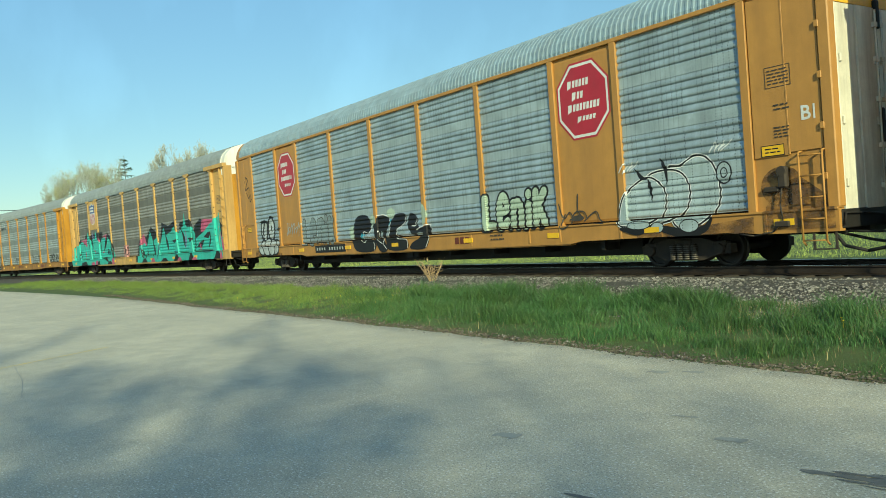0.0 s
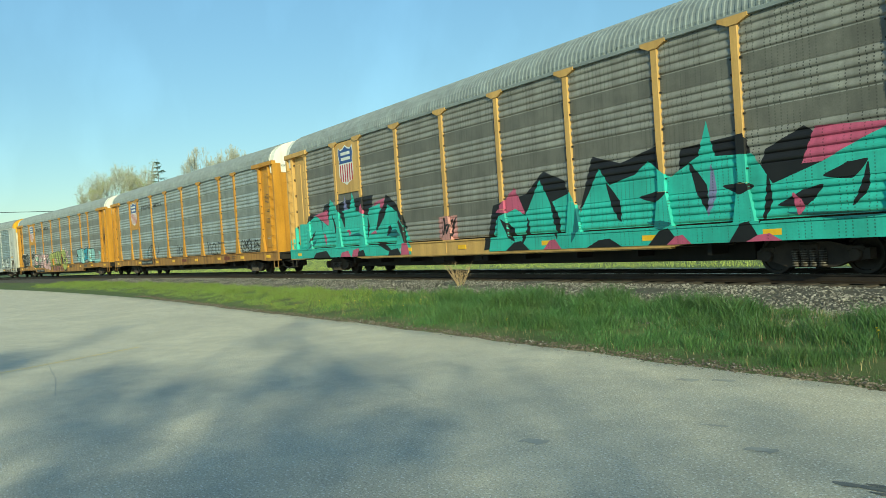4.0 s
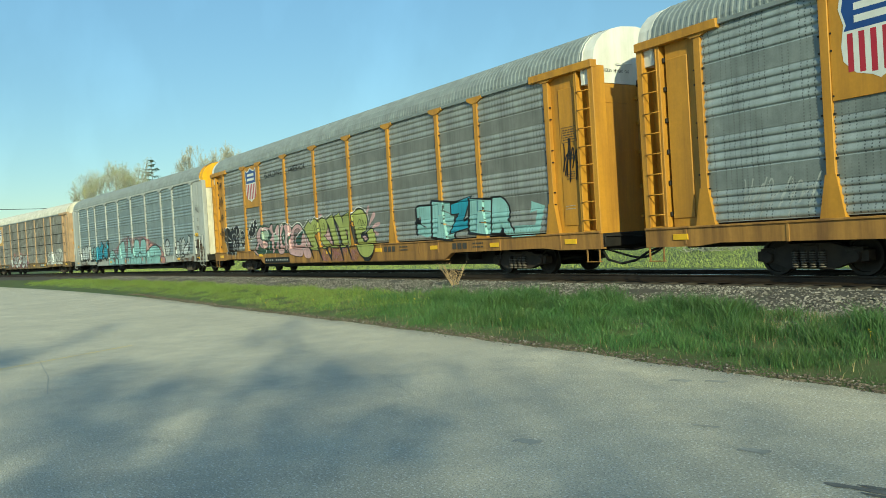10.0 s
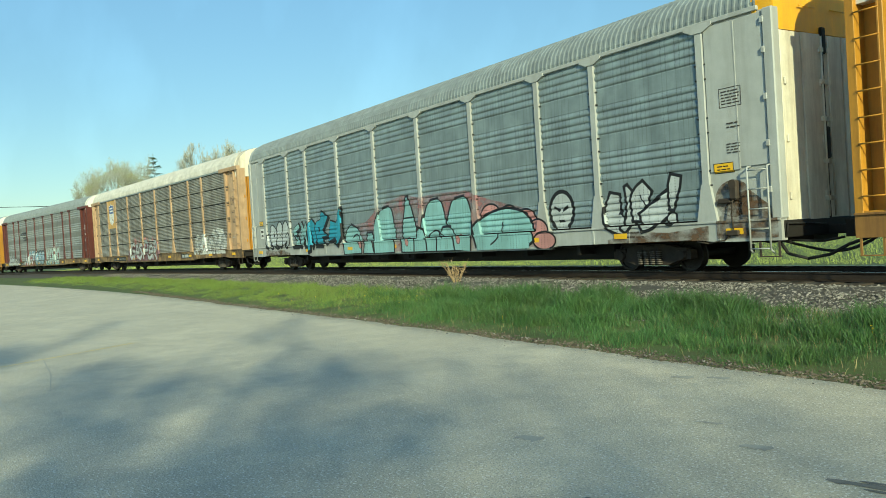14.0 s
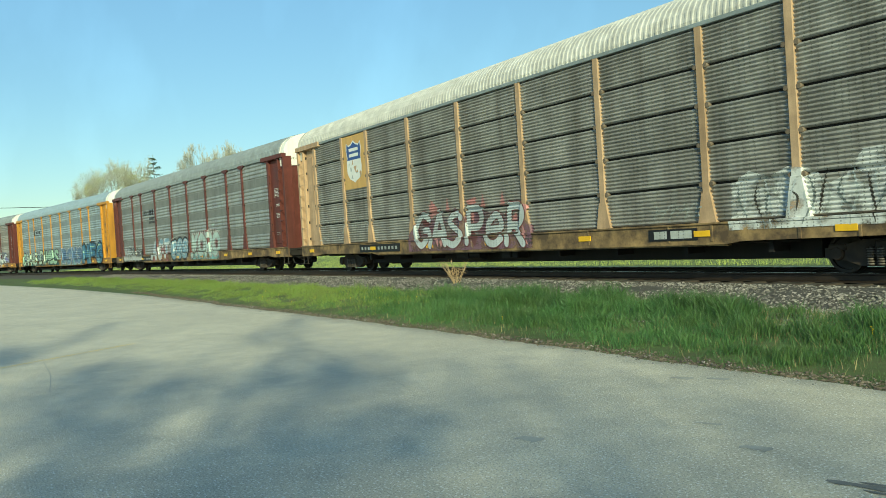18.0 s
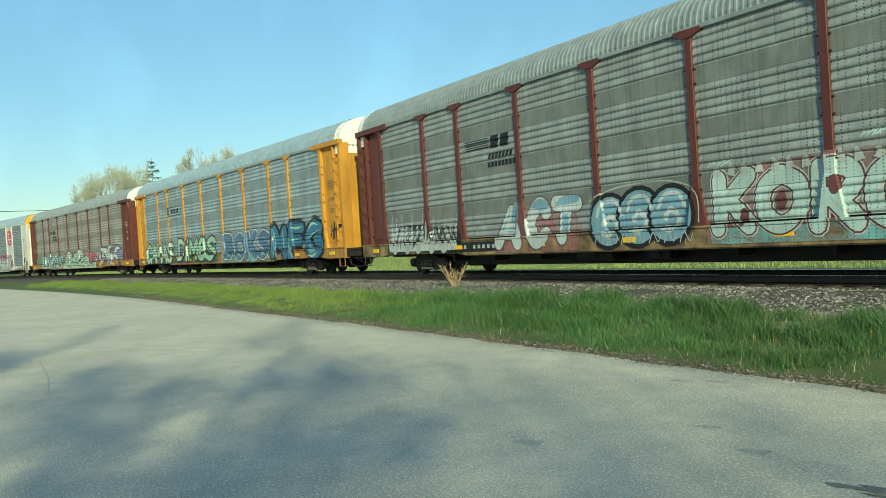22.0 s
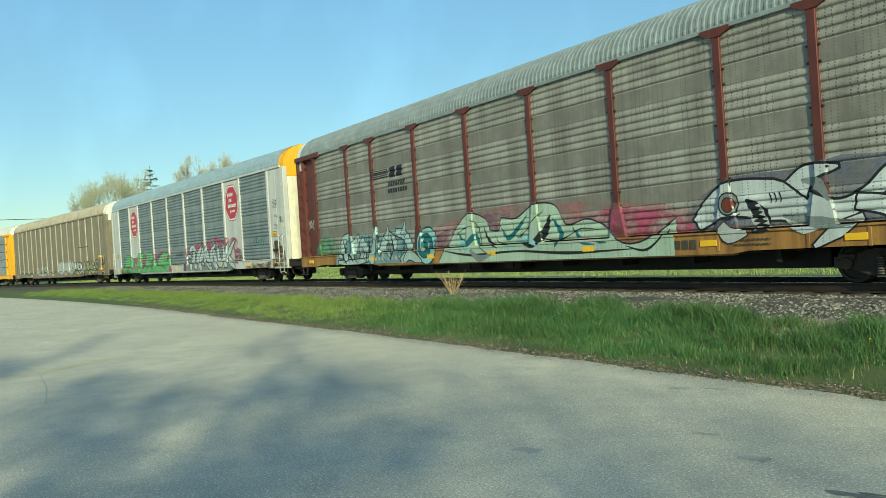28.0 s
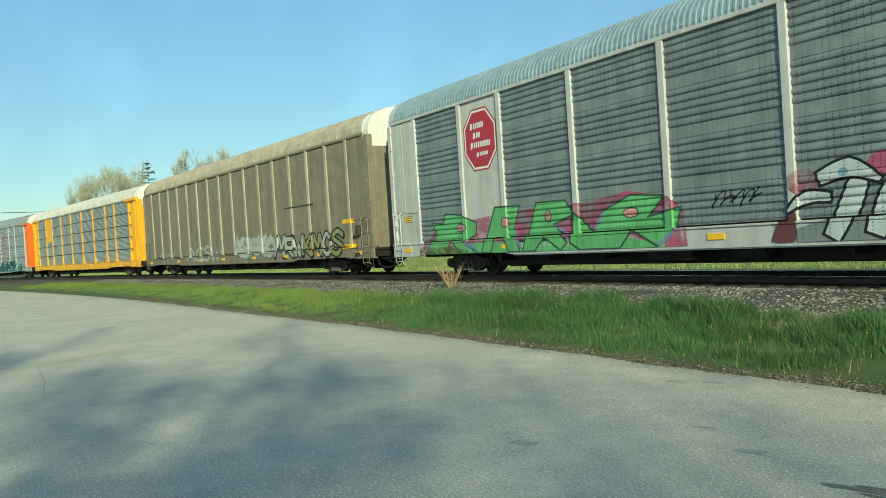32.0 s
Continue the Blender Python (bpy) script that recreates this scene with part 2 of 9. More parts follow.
# the smooth strips between the ribs take duller colours of their own
M_PLAIN_STRIP = {}
for sheet, col in ((M_PANEL_GREY, (0.22, 0.225, 0.21)), (M_PANEL_WARM, (0.25, 0.23, 0.20)), (M_PANEL_MID, (0.245, 0.27, 0.265)), (M_PANEL_DARK, (0.175, 0.17, 0.15)),
                   (M_PANEL_GREEN, (0.25, 0.305, 0.325)), (M_PANEL_STEEL, (0.255, 0.295, 0.315)), (M_PANEL_SLATE, (0.25, 0.285, 0.285)), (M_PANEL_BLUE, (0.40, 0.47, 0.50))):
    M_PLAIN_STRIP[sheet.name] = material("dull_strip_of_" + sheet.name, col, 0.55, 0.2, dirt=tuple(q * 0.55 for q in col), dirt_amount=0.6, perforated=0.35)


# ---- mesh helpers ----
def part(name, bm, mats, parent=None, label="", loc=None):
    """Links a bmesh (or a ready mesh) as one object under a thing or a part."""
    me = bm
    if isinstance(bm, bmesh.types.BMesh):
        me = bpy.data.meshes.new(name)
        bm.normal_update()
        bm.to_mesh(me)
        bm.free()
    if not me.materials:
        for m in (mats if isinstance(mats, (list, tuple)) else [mats]):
            me.materials.append(m)
    ob = new(name, me)
    ob.parent = parent
    if loc:
        ob.location = loc
    if label:
        ob["label"] = label
    return ob


def thing(name, label, category, m=None, group="", kind=""):
    ob = new(name)
    ob.empty_display_size = 0.2
    if m is not None:
        ob.matrix_world = m
    return tagged(ob, label, category, group, kind)


def box(bm, x0, x1, y0, y1, z0, z1, mi=0, bevel=0.0):
    vs = [bm.verts.new((x, y, z)) for x in (x0, x1) for y in (y0, y1) for z in (z0, z1)]
    fs = [bm.faces.new([vs[i] for i in q]) for q in ((0, 1, 3, 2), (4, 6, 7, 5), (0, 4, 5, 1), (2, 3, 7, 6), (0, 2, 6, 4), (1, 5, 7, 3))]
    for f in fs:
        f.material_index = mi
    if bevel:
        es = {e for f in fs for e in f.edges}
        bmesh.ops.bevel(bm, geom=list(es), offset=bevel, segments=1, affect="EDGES")
    return fs


def tube(bm, a, b, r0, r1=None, n=8, mi=0, caps=True):
    a, b = Vector(a), Vector(b)
    r1 = r0 if r1 is None else r1
    d = (b - a).normalized()
    u = d.orthogonal().normalized()
    w = d.cross(u)
    rings = []
    for p, r in ((a, r0), (b, r1)):
        rings.append([bm.verts.new(p + (u * math.cos(2 * math.pi * i / n) + w * math.sin(2 * math.pi * i / n)) * r) for i in range(n)])
    for i in range(n):
        f = bm.faces.new((rings[0][i], rings[0][(i + 1) % n], rings[1][(i + 1) % n], rings[1][i]))
        f.material_index, f.smooth = mi, True
    if caps:
        for ring, flip in ((rings[0], True), (rings[1], False)):
            f = bm.faces.new(ring[::-1] if flip else ring)
            f.material_index = mi


def pipe(bm, pts, r, n=6, mi=0):
    for a, b in zip(pts, pts[1:]):
        tube(bm, a, b, r, r, n, mi)


def prism(bm, poly, y0, y1, mi=0):
    """A polygon in the x-z plane, drawn out from y0 to y1."""
    a = [bm.verts.new((x, y0, z)) for x, z in poly]
    b = [bm.verts.new((x, y1, z)) for x, z in poly]
    n = len(poly)
    fs = [bm.faces.new(a), bm.faces.new(b[::-1])] + [bm.faces.new((a[i], b[i], b[(i + 1) % n], a[(i + 1) % n])) for i in range(n)]
    for f in fs:
        f.material_index = mi
    bmesh.ops.recalc_face_normals(bm, faces=fs)


# ---- the curve of the track ----
R_SIDE = 463.8                 # radius of the plane of the cars' near sides
YC = 12.74 - R_SIDE            # its centre lies on the camera's side
R_MID = R_SIDE + 1.5
RAIL = 0.55                    # rail top over the road


def on_track(s, r=R_MID, z=RAIL):
    a = s / R_SIDE
    return Vector((r * math.sin(a), YC + r * math.cos(a), z))


def car_pose(s):
    a = s / R_SIDE
    p = on_track(s, R_MID - 0.05)
    return Matrix.LocRotScale(p, Euler((0, 0, -a)), None)


# ---- ground, road, track ----
def ring_mesh(name, radii, heights, a0, a1, n, closed=False, edge=None):
    """A sheet swept round the track's centre; edge(i, j) moves a ring's radius to and fro."""
    verts, faces = [], []
    cols = n if closed else n + 1
    for i in range(cols):
        a = a0 + (a1 - a0) * i / n
        for j, (r, z) in enumerate(zip(radii, heights)):
            rr, zz = (r, z) if edge is None else edge(a, j, r, z)
            verts.append((rr * math.sin(a), YC + rr * math.cos(a), zz))
    m = len(radii)
    for i in range(n):
        k = (i + 1) % cols
        for j in range(m - 1):
            faces.append((i * m + j, k * m + j, k * m + j + 1, i * m + j + 1))
    me = bpy.data.meshes.new(name)
    me.from_pydata(verts, [], faces)
    me.update()
    if me.polygons[0].normal.z < 0:
        me.flip_normals()
    for p in me.polygons:
        p.use_smooth = True
    return me


R_EDGE = R_SIDE - 5.54         # edge of the asphalt


def edge_wobble(a):
    s = a * R_SIDE
    return float(np.interp(s, (-60, -42, -25), (0.7, 0.5, 0.0))) + 0.16 * noise.noise((s * 0.35, 0, 3)) + 0.07 * noise.noise((s * 1.7, 0, 9)) + 0.04 * noise.noise((s * 6.0, 0, 5))


def ground_height(r, s):
    """Height of the soil at radius r, without stones."""
    d = r - R_EDGE
    pts = ((-60, -0.03), (-0.4, -0.03), (0.0, -0.02), (0.5, 0.03), (1.6, 0.12), (3.0, 0.2), (3.6, 0.2), (11.0, 0.2), (14.0, 0.0), (20.0, 0.1), (60.0, 0.35))
    return float(np.interp(d, [p[0] for p in pts], [p[1] for p in pts]))


M_GRASS_SOIL = material("grassy_soil", (0.085, 0.125, 0.035), 0.9, var=0.45, scale=0.9, dirt=(0.13, 0.10, 0.055), dirt_amount=0.45, streak=False, bump=0.6, bump_scale=18)
M_ASPHALT = material("worn_asphalt", (0.64, 0.585, 0.44), 0.85, var=0.18, scale=0.5, speck=0.85, dirt=(0.42, 0.395, 0.315), dirt_amount=0.6, streak=False, bump=0.9, bump_scale=70)
M_BALLAST = material("ballast_bed", (0.085, 0.080, 0.072), 0.9, var=0.5, scale=9, bump=1.0, bump_scale=25)
M_STONE = material("ballast_stone", (0.160, 0.150, 0.136), 0.85, var=0.5, scale=5, bump=0.3)
M_RAIL = material("rail_steel", (0.06, 0.045, 0.036), 0.5, 0.6, var=0.4)
M_RAIL_TOP = material("polished_rail_head", (0.35, 0.35, 0.34), 0.25, 0.9, var=0.1)
M_TIE = material("creosoted_wood", (0.055, 0.045, 0.036), 0.85, var=0.5, scale=6, bump=0.5)

rs = [1.0, 200.0, 400.0] + [R_EDGE + d for d in (-30, -12, -3, -0.4, 0.0, 0.3, 0.8, 1.6, 2.3, 3.0, 3.6, 5, 8, 11, 12.5, 14, 17, 20, 30, 45, 60, 110, 260, 700, 1600, 3300)]
ground = tagged(new("ground", ring_mesh("ground", rs, [ground_height(r, 0) for r in rs], 0, 2 * math.pi, 900, True)),
                "rough spring grass on both sides of the track", "ground", kind="structure")
ground.data.materials.append(M_GRASS_SOIL)


def road_edge(a, j, r, z):
    return (r + (edge_wobble(a) if j >= 8 else 0), z)


rr_road = [R_EDGE - 13.5, R_EDGE - 12, R_EDGE - 10, R_EDGE - 8, R_EDGE - 6, R_EDGE - 4, R_EDGE - 2, R_EDGE - 0.5, R_EDGE - 0.06, R_EDGE]
road = tagged(new("road", ring_mesh("road", rr_road, [0.0] * 8 + [0.0, -0.05], -0.33, 0.14, 2200, False, road_edge)),
              "sun-bleached grey asphalt road with patches and cracks", "road", kind="structure")
road.data.materials.append(M_ASPHALT)


def ballast_edge(a, j, r, z):
    s = a * R_SIDE
    k = noise.noise((s * 0.6, j * 3.1, 1)) * 0.10 + noise.noise((s * 4.0, j * 1.7, 2)) * 0.035
    return (r + (k * 2 if j in (0, 12) else 0), z + (k * 0.6 if 0 < j < 12 else 0))


bal_r = [R_MID + d for d in (-3.9, -3.4, -2.8, -2.2, -1.7, -1.2, -0.6, 0.6, 1.2, 1.7, 2.2, 2.8, 3.6)]
bal_z = [RAIL + d for d in (-0.42, -0.37, -0.31, -0.24, -0.195, -0.195, -0.2, -0.2, -0.195, -0.195, -0.24, -0.32, -0.42)]
ballast = tagged(new("ballast_bed", ring_mesh("ballast_bed", bal_r, bal_z, -0.86, 0.66, 1900, False, ballast_edge)),
                 "bed of dusty grey and brown crushed ballast under the rails", "ballast", kind="structure")
ballast.data.materials.append(M_BALLAST)

# rails: a web, a foot and a worn head
RAIL_SECTION = [(-0.07, -0.17), (0.07, -0.17), (0.07, -0.155), (0.012, -0.13), (0.012, -0.045), (0.036, -0.032), (0.036, -0.004), (0.028, 0.0), (-0.028, 0.0), (-0.036, -0.004), (-0.036, -0.032), (-0.012, -0.045), (-0.012, -0.13), (-0.07, -0.155), (-0.07, -0.17)]
for side in (-0.75, 0.75):
    me = ring_mesh("rail", [R_MID + side + p[0] for p in RAIL_SECTION], [RAIL + p[1] for p in RAIL_SECTION], -0.86, 0.66, 700)
    for p in me.polygons:
        p.use_smooth = False
    me.materials.append(M_RAIL)
    me.materials.append(M_RAIL_TOP)
    for i, p in enumerate(me.polygons):
        if i % 14 in (6, 7, 8):
            p.material_index = 1
    tagged(new("rail", me), "rusty steel running rail with a polished head", "rail", "rails of the track", "structure")

# cross ties
tie_bm = bmesh.new()
box(tie_bm, -0.115, 0.115, -1.3, 1.3, -0.18, 0.0, bevel=0.012)
tie_me = bpy.data.meshes.new("cross_tie")
tie_bm.to_mesh(tie_me)
tie_bm.free()
tie_me.materials.append(M_TIE)
track = thing("track_ties", "row of dark creosoted wooden cross ties in ballast", "railway ties", kind="structure")
for i in range(-150, 60):
    ob = new("cross_tie", tie_me)
    ob.parent = track
    s = i * 0.535 + random.uniform(-0.02, 0.02)
    p = on_track(s, R_MID + random.uniform(-0.04, 0.04), RAIL - 0.168 + random.uniform(-0.008, 0.004))
    ob.matrix_local = Matrix.LocRotScale(p, Euler((0, 0, -s / R_SIDE + random.uniform(-0.015, 0.015))), None)


def scatter(name, label, category, mat, n, place, make, seed):
    """Joins n small pieces into one mesh; place() gives a point and a size, make() the corners and faces of a piece."""
    rnd = random.Random(seed)
    verts, faces = [], []
    for _ in range(n):
        got = place(rnd)
        if got is None:
            continue
        vs, fs = make(rnd, *got)
        o = len(verts)
        verts += vs
        faces += [tuple(o + i for i in f) for f in fs]
    me = bpy.data.meshes.new(name)
    me.from_pydata(verts, [], faces)
    me.update()
    for m in (mat if isinstance(mat, (list, tuple)) else [mat]):
        me.materials.append(m)
    return tagged(new(name, me), label, category, kind="stuff")


def stone_shape(rnd, p, size):
    vs = []
    for x, y, z in ((1, 0, 0), (-1, 0, 0), (0, 1, 0), (0, -1, 0), (0, 0, 1), (0, 0, -1), (0.6, 0.6, 0.6), (-0.6, -0.6, 0.5)):
        k = size * rnd.uniform(0.6, 1.15)
        vs.append((p[0] + x * k, p[1] + y * k, p[2] + z * k * 0.75))
    return vs, [(0, 2, 6), (2, 4, 6), (4, 0, 6), (1, 3, 7), (3, 4, 7), (4, 1, 7), (2, 1, 4), (0, 4, 3), (0, 3, 5), (2, 0, 5), (1, 2, 5), (3, 1, 5)]


def ballast_place(rnd):
    s = -4 - 62 * rnd.random() ** 1.7 + 5
    d = rnd.uniform(-3.9, -1.3)
    z = float(np.interp(R_MID + d, bal_r, bal_z))
    return on_track(s, R_MID + d, z + rnd.uniform(-0.01, 0.02)), 0.011 + 0.026 * rnd.random() ** 3


def island_tint(m, lo=0.5, hi=1.5, warm=0.12):
    """Varies a material from piece to piece of a joined mesh."""
    nt = m.node_tree
    b = nt.nodes["Principled BSDF"]
    src = b.inputs["Base Color"].links[0].from_socket
    g = nt.nodes.new("ShaderNodeNewGeometry")
    hsv = nt.nodes.new("ShaderNodeHueSaturation")
    mr = nt.nodes.new("ShaderNodeMapRange")
    mr.inputs[3].default_value, mr.inputs[4].default_value = lo, hi
    nt.links.new(g.outputs["Random Per Island"], mr.inputs[0])
    nt.links.new(mr.outputs[0], hsv.inputs["Value"])
    nt.links.new(src, hsv.inputs["Color"])
    nt.links.new(hsv.outputs[0], b.inputs["Base Color"])


island_tint(M_STONE, 0.25, 1.9)
scatter("ballast_stones", "loose crushed ballast stones along the rail", "stones", M_STONE, 72000, ballast_place, stone_shape, 11)

# near blades are coloured darker, for the shade on the right verge
M_BLADE = material("shaded_grass_blade", (0.068, 0.150, 0.045), 0.5, var=0.35, scale=0.35, dirt=(0.15, 0.19, 0.05), dirt_amount=0.4, streak=False, bump=0)
island_tint(M_BLADE, 0.6, 1.3)
M_DRY = material("dry_stalk", (0.42, 0.30, 0.17), 0.8, var=0.3, bump=0)


def blade(rnd, p, h):
    a = rnd.uniform(0, 6.28)
    w = rnd.uniform(0.0025, 0.0055) * (0.6 + h * 2)
    lean = rnd.uniform(0.15, 1.0) * h
    b = rnd.uniform(0, 6.28)
    lx, ly = math.cos(b) * lean, math.sin(b) * lean
    dx, dy = math.cos(a) * w, math.sin(a) * w
    x, y, z = p
    return [(x - dx, y - dy, z), (x + dx, y + dy, z), (x + lx * 0.35 - dx * 0.7, y + ly * 0.35 - dy * 0.7, z + h * 0.6),
            (x + lx * 0.35 + dx * 0.7, y + ly * 0.35 + dy * 0.7, z + h * 0.6), (x + lx, y + ly, z + h * rnd.uniform(0.85, 1.05))], [(0, 1, 3, 2), (2, 3, 4)]


def grass_place(rnd):
    s = 1.5 - 70 * rnd.random() ** 1.9
    d = rnd.random() ** 0.85 * 3.7 + 0.06
    tuft = noise.noise((s * 0.9, d * 1.3, 4.0)) + 0.6 * noise.noise((s * 2.6, d * 3.0, 8.0))
    n = 0.42 + 0.75 * tuft
    edge = min(1.0, max(0.0, d - 0.10 - 0.14 * noise.noise((s * 2.3, 0.0, 7.0))) / 0.5)
    thin = 1.0 if d < 2.9 else max(0.0, 1 - (d - 2.9) / 0.7)
    n += 0.35 * math.exp(-((s + 12.5) / 4.0) ** 2 - ((d - 2.5) / 0.7) ** 2)
    near = min(1.0, max(0.0, (s + 9.5) / 2.0))           # poorer soil towards the crossing
    thin *= 1 - 0.65 * near * min(1.0, max(0.0, (d - 1.5) / 0.6))
    if rnd.random() > (0.25 + n) * thin * (0.25 + 0.75 * edge):
        return None
    h = (0.07 + 0.30 * max(0, n) ** 1.2) * (0.35 + 0.65 * edge) * rnd.uniform(0.5, 1.15) * float(np.interp(d, (0.2, 0.9, 2.0, 2.9), (0.5, 0.7, 1.05, 1.2)))
    r = R_EDGE + d + edge_wobble(s / R_SIDE)
    return on_track(s, r, ground_height(r, s) - 0.02), h


def near_grass(rnd):
    got = grass_place(rnd)
    return got if got and got[0].x + 3.0 * noise.noise((got[0].x * 0.5, got[0].y * 0.8, 2.0)) + rnd.gauss(0, 1.6) > -17.5 else None


def sunny_grass(rnd):
    got = grass_place(rnd)
    return (got[0], got[1] * 0.7) if got and got[0].x + 3.0 * noise.noise((got[0].x * 0.5, got[0].y * 0.8, 2.0)) + rnd.gauss(0, 1.6) <= -17.5 else None


# far verge blades: a brighter, yellower copy coloured for the sunlight there
M_SUNNY = material("sunlit_grass_blade", (0.165, 0.245, 0.048), 0.55, var=0.3, scale=0.35, dirt=(0.24, 0.21, 0.08), dirt_amount=0.4, streak=False, bump=0)
island_tint(M_SUNNY, 0.6, 1.35)
scatter("verge_grass", "lush green tufts of spring grass on the verge, coloured for shade", "grass", M_BLADE, 560000, near_grass, blade, 21)
scatter("short_grass", "short yellow-green grass along the far verge, coloured for sunlight", "grass", M_SUNNY, 330000, sunny_grass, blade, 24)


def straw_place(rnd):
    s = 1.5 - 26 * rnd.random() ** 1.3
    d = rnd.uniform(0.2, 3.4)
    if rnd.random() > (1.0 if s > -9 and d > 1.3 else 0.16):
        return None
    r = R_EDGE + d + edge_wobble(s / R_SIDE)
    return on_track(s, r, ground_height(r, s) - 0.01), rnd.uniform(0.04, 0.15)


M_STRAW = material("dry_straw", (0.26, 0.22, 0.11), 0.8, var=0.3, scale=0.5, bump=0)
island_tint(M_STRAW, 0.5, 1.3)
scatter("dry_grass", "dry straw and short weeds between the grass and the ballast", "grass", M_STRAW, 20000, straw_place, blade, 23)


def far_grass_place(rnd):
    s = 12 - 130 * rnd.random() ** 1.3
    d = 8.6 + 34 * rnd.random() ** 1.4
    r = R_MID + d
    return on_track(s, r, ground_height(r, s) - 0.02), rnd.uniform(0.10, 0.20)


# field blades are coloured very bright, as grass in full sun
M_FIELD = material("pale_field_grass", (0.44, 0.52, 0.12), 0.7, var=0.2, scale=0.2, bump=0)
island_tint(M_FIELD, 0.85, 1.15)
def field_blade(rnd, p, h):
    vs, fs = blade(rnd, p, h)
    x, y = p[0], p[1]
    return [(x + (v[0] - x) * 0.9, y + (v[1] - y) * 0.9, v[2]) for v in vs], fs


scatter("field_grass", "tall sunlit pale green grass beyond the track", "grass", M_FIELD, 170000, far_grass_place, field_blade, 22)


def litter_place(rnd):
    s = 2 - 45 * rnd.random() ** 1.6
    d = rnd.gauss(0.05, 0.16)
    r = R_EDGE + d + edge_wobble(s / R_SIDE)
    return on_track(s, r, 0.0 if d < 0 else 0.012), 0.004 + 0.016 * rnd.random() ** 3


scatter("edge_gravel", "loose gravel and dirt crumbs along the asphalt edge", "gravel", M_STONE, 3200, litter_place, stone_shape, 31)


M_CRUMB = material("dark_soil_crumb", (0.12, 0.10, 0.075), 0.95, var=0.4, scale=4)
island_tint(M_CRUMB, 0.5, 1.5)


def crumb_place(rnd):
    s = 2 - 40 * rnd.random() ** 1.5
    d = 0.11 + rnd.gauss(0.0, 0.10) + 0.08 * noise.noise((s * 1.9, 0.0, 2.0))
    r = R_EDGE + d + edge_wobble(s / R_SIDE)
    return on_track(s, r, -0.004 if d < 0 else ground_height(r, s) + 0.006), 0.006 + 0.018 * rnd.random() ** 2


scatter("soil_crumbs", "dark crumbly soil and leaf litter at the asphalt edge", "soil", M_CRUMB, 12000, crumb_place, stone_shape, 35)


def spill_place(rnd):
    s = 2.5 - 13 * rnd.random() ** 0.8
    d = 3.7 - 1.9 * rnd.random() ** 1.5
    if noise.noise((s * 0.8, d * 1.5, 6.0)) < -0.25:
        return None
    r = R_EDGE + d
    return on_track(s, r, ground_height(r, s) + 0.004), 0.008 + 0.018 * rnd.random() ** 3


scatter("spilled_ballast", "grey ballast spilled over thin soil beside the grass", "gravel", M_STONE, 20000, spill_place, stone_shape, 33)

# marks on the road: a worn yellow line, tar cracks and stains, a few millimetres over the asphalt
def road_mark(name, label, pts, width, mat, z):
    bm = bmesh.new()
    rnd = random.Random(len(pts) * 7 + 3)
    prev = None
    fine = []
    for a, b in zip(pts, pts[1:]):
        m = max(2, int((Vector(b) - Vector(a)).length / 0.07))
        fine += [Vector(a).lerp(Vector(b), i / m) for i in range(m)]
    fine.append(Vector(pts[-1]))
    for i, p in enumerate(fine):
        d = (fine[min(i + 1, len(fine) - 1)] - fine[max(i - 1, 0)]).normalized()
        w = width * rnd.uniform(0.5, 1.0) * (0.3 if i in (0, len(fine) - 1) else rnd.uniform(0.6, 1.3))
        j = rnd.uniform(-0.15, 0.15) * width
        q = [bm.verts.new((p.x - d.y * (w + j), p.y + d.x * (w + j), z)), bm.verts.new((p.x + d.y * (w - j), p.y - d.x * (w - j), z))]
        if prev:
            bm.faces.new((prev[0], prev[1], q[1], q[0]))
        prev = q
    bmesh.ops.recalc_face_normals(bm, faces=bm.faces[:])
    return part(name, bm, mat, road, label)


M_LINE = material("worn_yellow_line", (0.80, 0.64, 0.26), 0.8, var=0.3, scale=8, dirt=(0.56, 0.50, 0.36), dirt_amount=0.7, streak=False)
M_TAR = material("dark_tar", (0.20, 0.195, 0.175), 0.75, var=0.3, scale=7)
M_STAIN = material("dark_stain", (0.42, 0.41, 0.355), 0.8, var=0.3, scale=5)
road_mark("road_line", "worn pale yellow line", [(-13.6, -1.2), (-14.69, 0.39), (-16.11, 2.61)], 0.055, M_LINE, 0.004)
road_mark("crack", "thin dark crack", [(-19.5, -1.0), (-17.5, 0.4), (-15.3, 1.0), (-13.0, 0.95), (-11.3, 0.8)], 0.009, M_STAIN, 0.004)
road_mark("crack", "thin dark crack", [(-13.5, 4.4), (-11.4, 4.6), (-9.4, 4.4), (-7.6, 4.0)], 0.005, M_STAIN, 0.004)
for dy, w, x0, x1 in ((0.0, 0.055, -3.2, -2.3), (0.07, 0.03, -3.05, -2.35), (-0.07, 0.028, -2.95, -2.3), (0.12, 0.014, -2.85, -2.5), (-0.12, 0.012, -2.8, -2.4)):
    road_mark("stain", "ragged dark tar patch", [(x0, 4.47 + dy + (x0 + 3.2) * 0.23), ((x0 + x1) / 2, 4.48 + dy * 1.2 + ((x0 + x1) / 2 + 3.2) * 0.23), (x1, 4.47 + dy + (x1 + 3.2) * 0.23)], w, M_TAR, 0.004 + abs(dy) * 0.01)
road_mark("stain", "dark tar patch", [(-3.9, 3.15), (-3.72, 3.2), (-3.6, 3.23)], 0.03, M_TAR, 0.004)
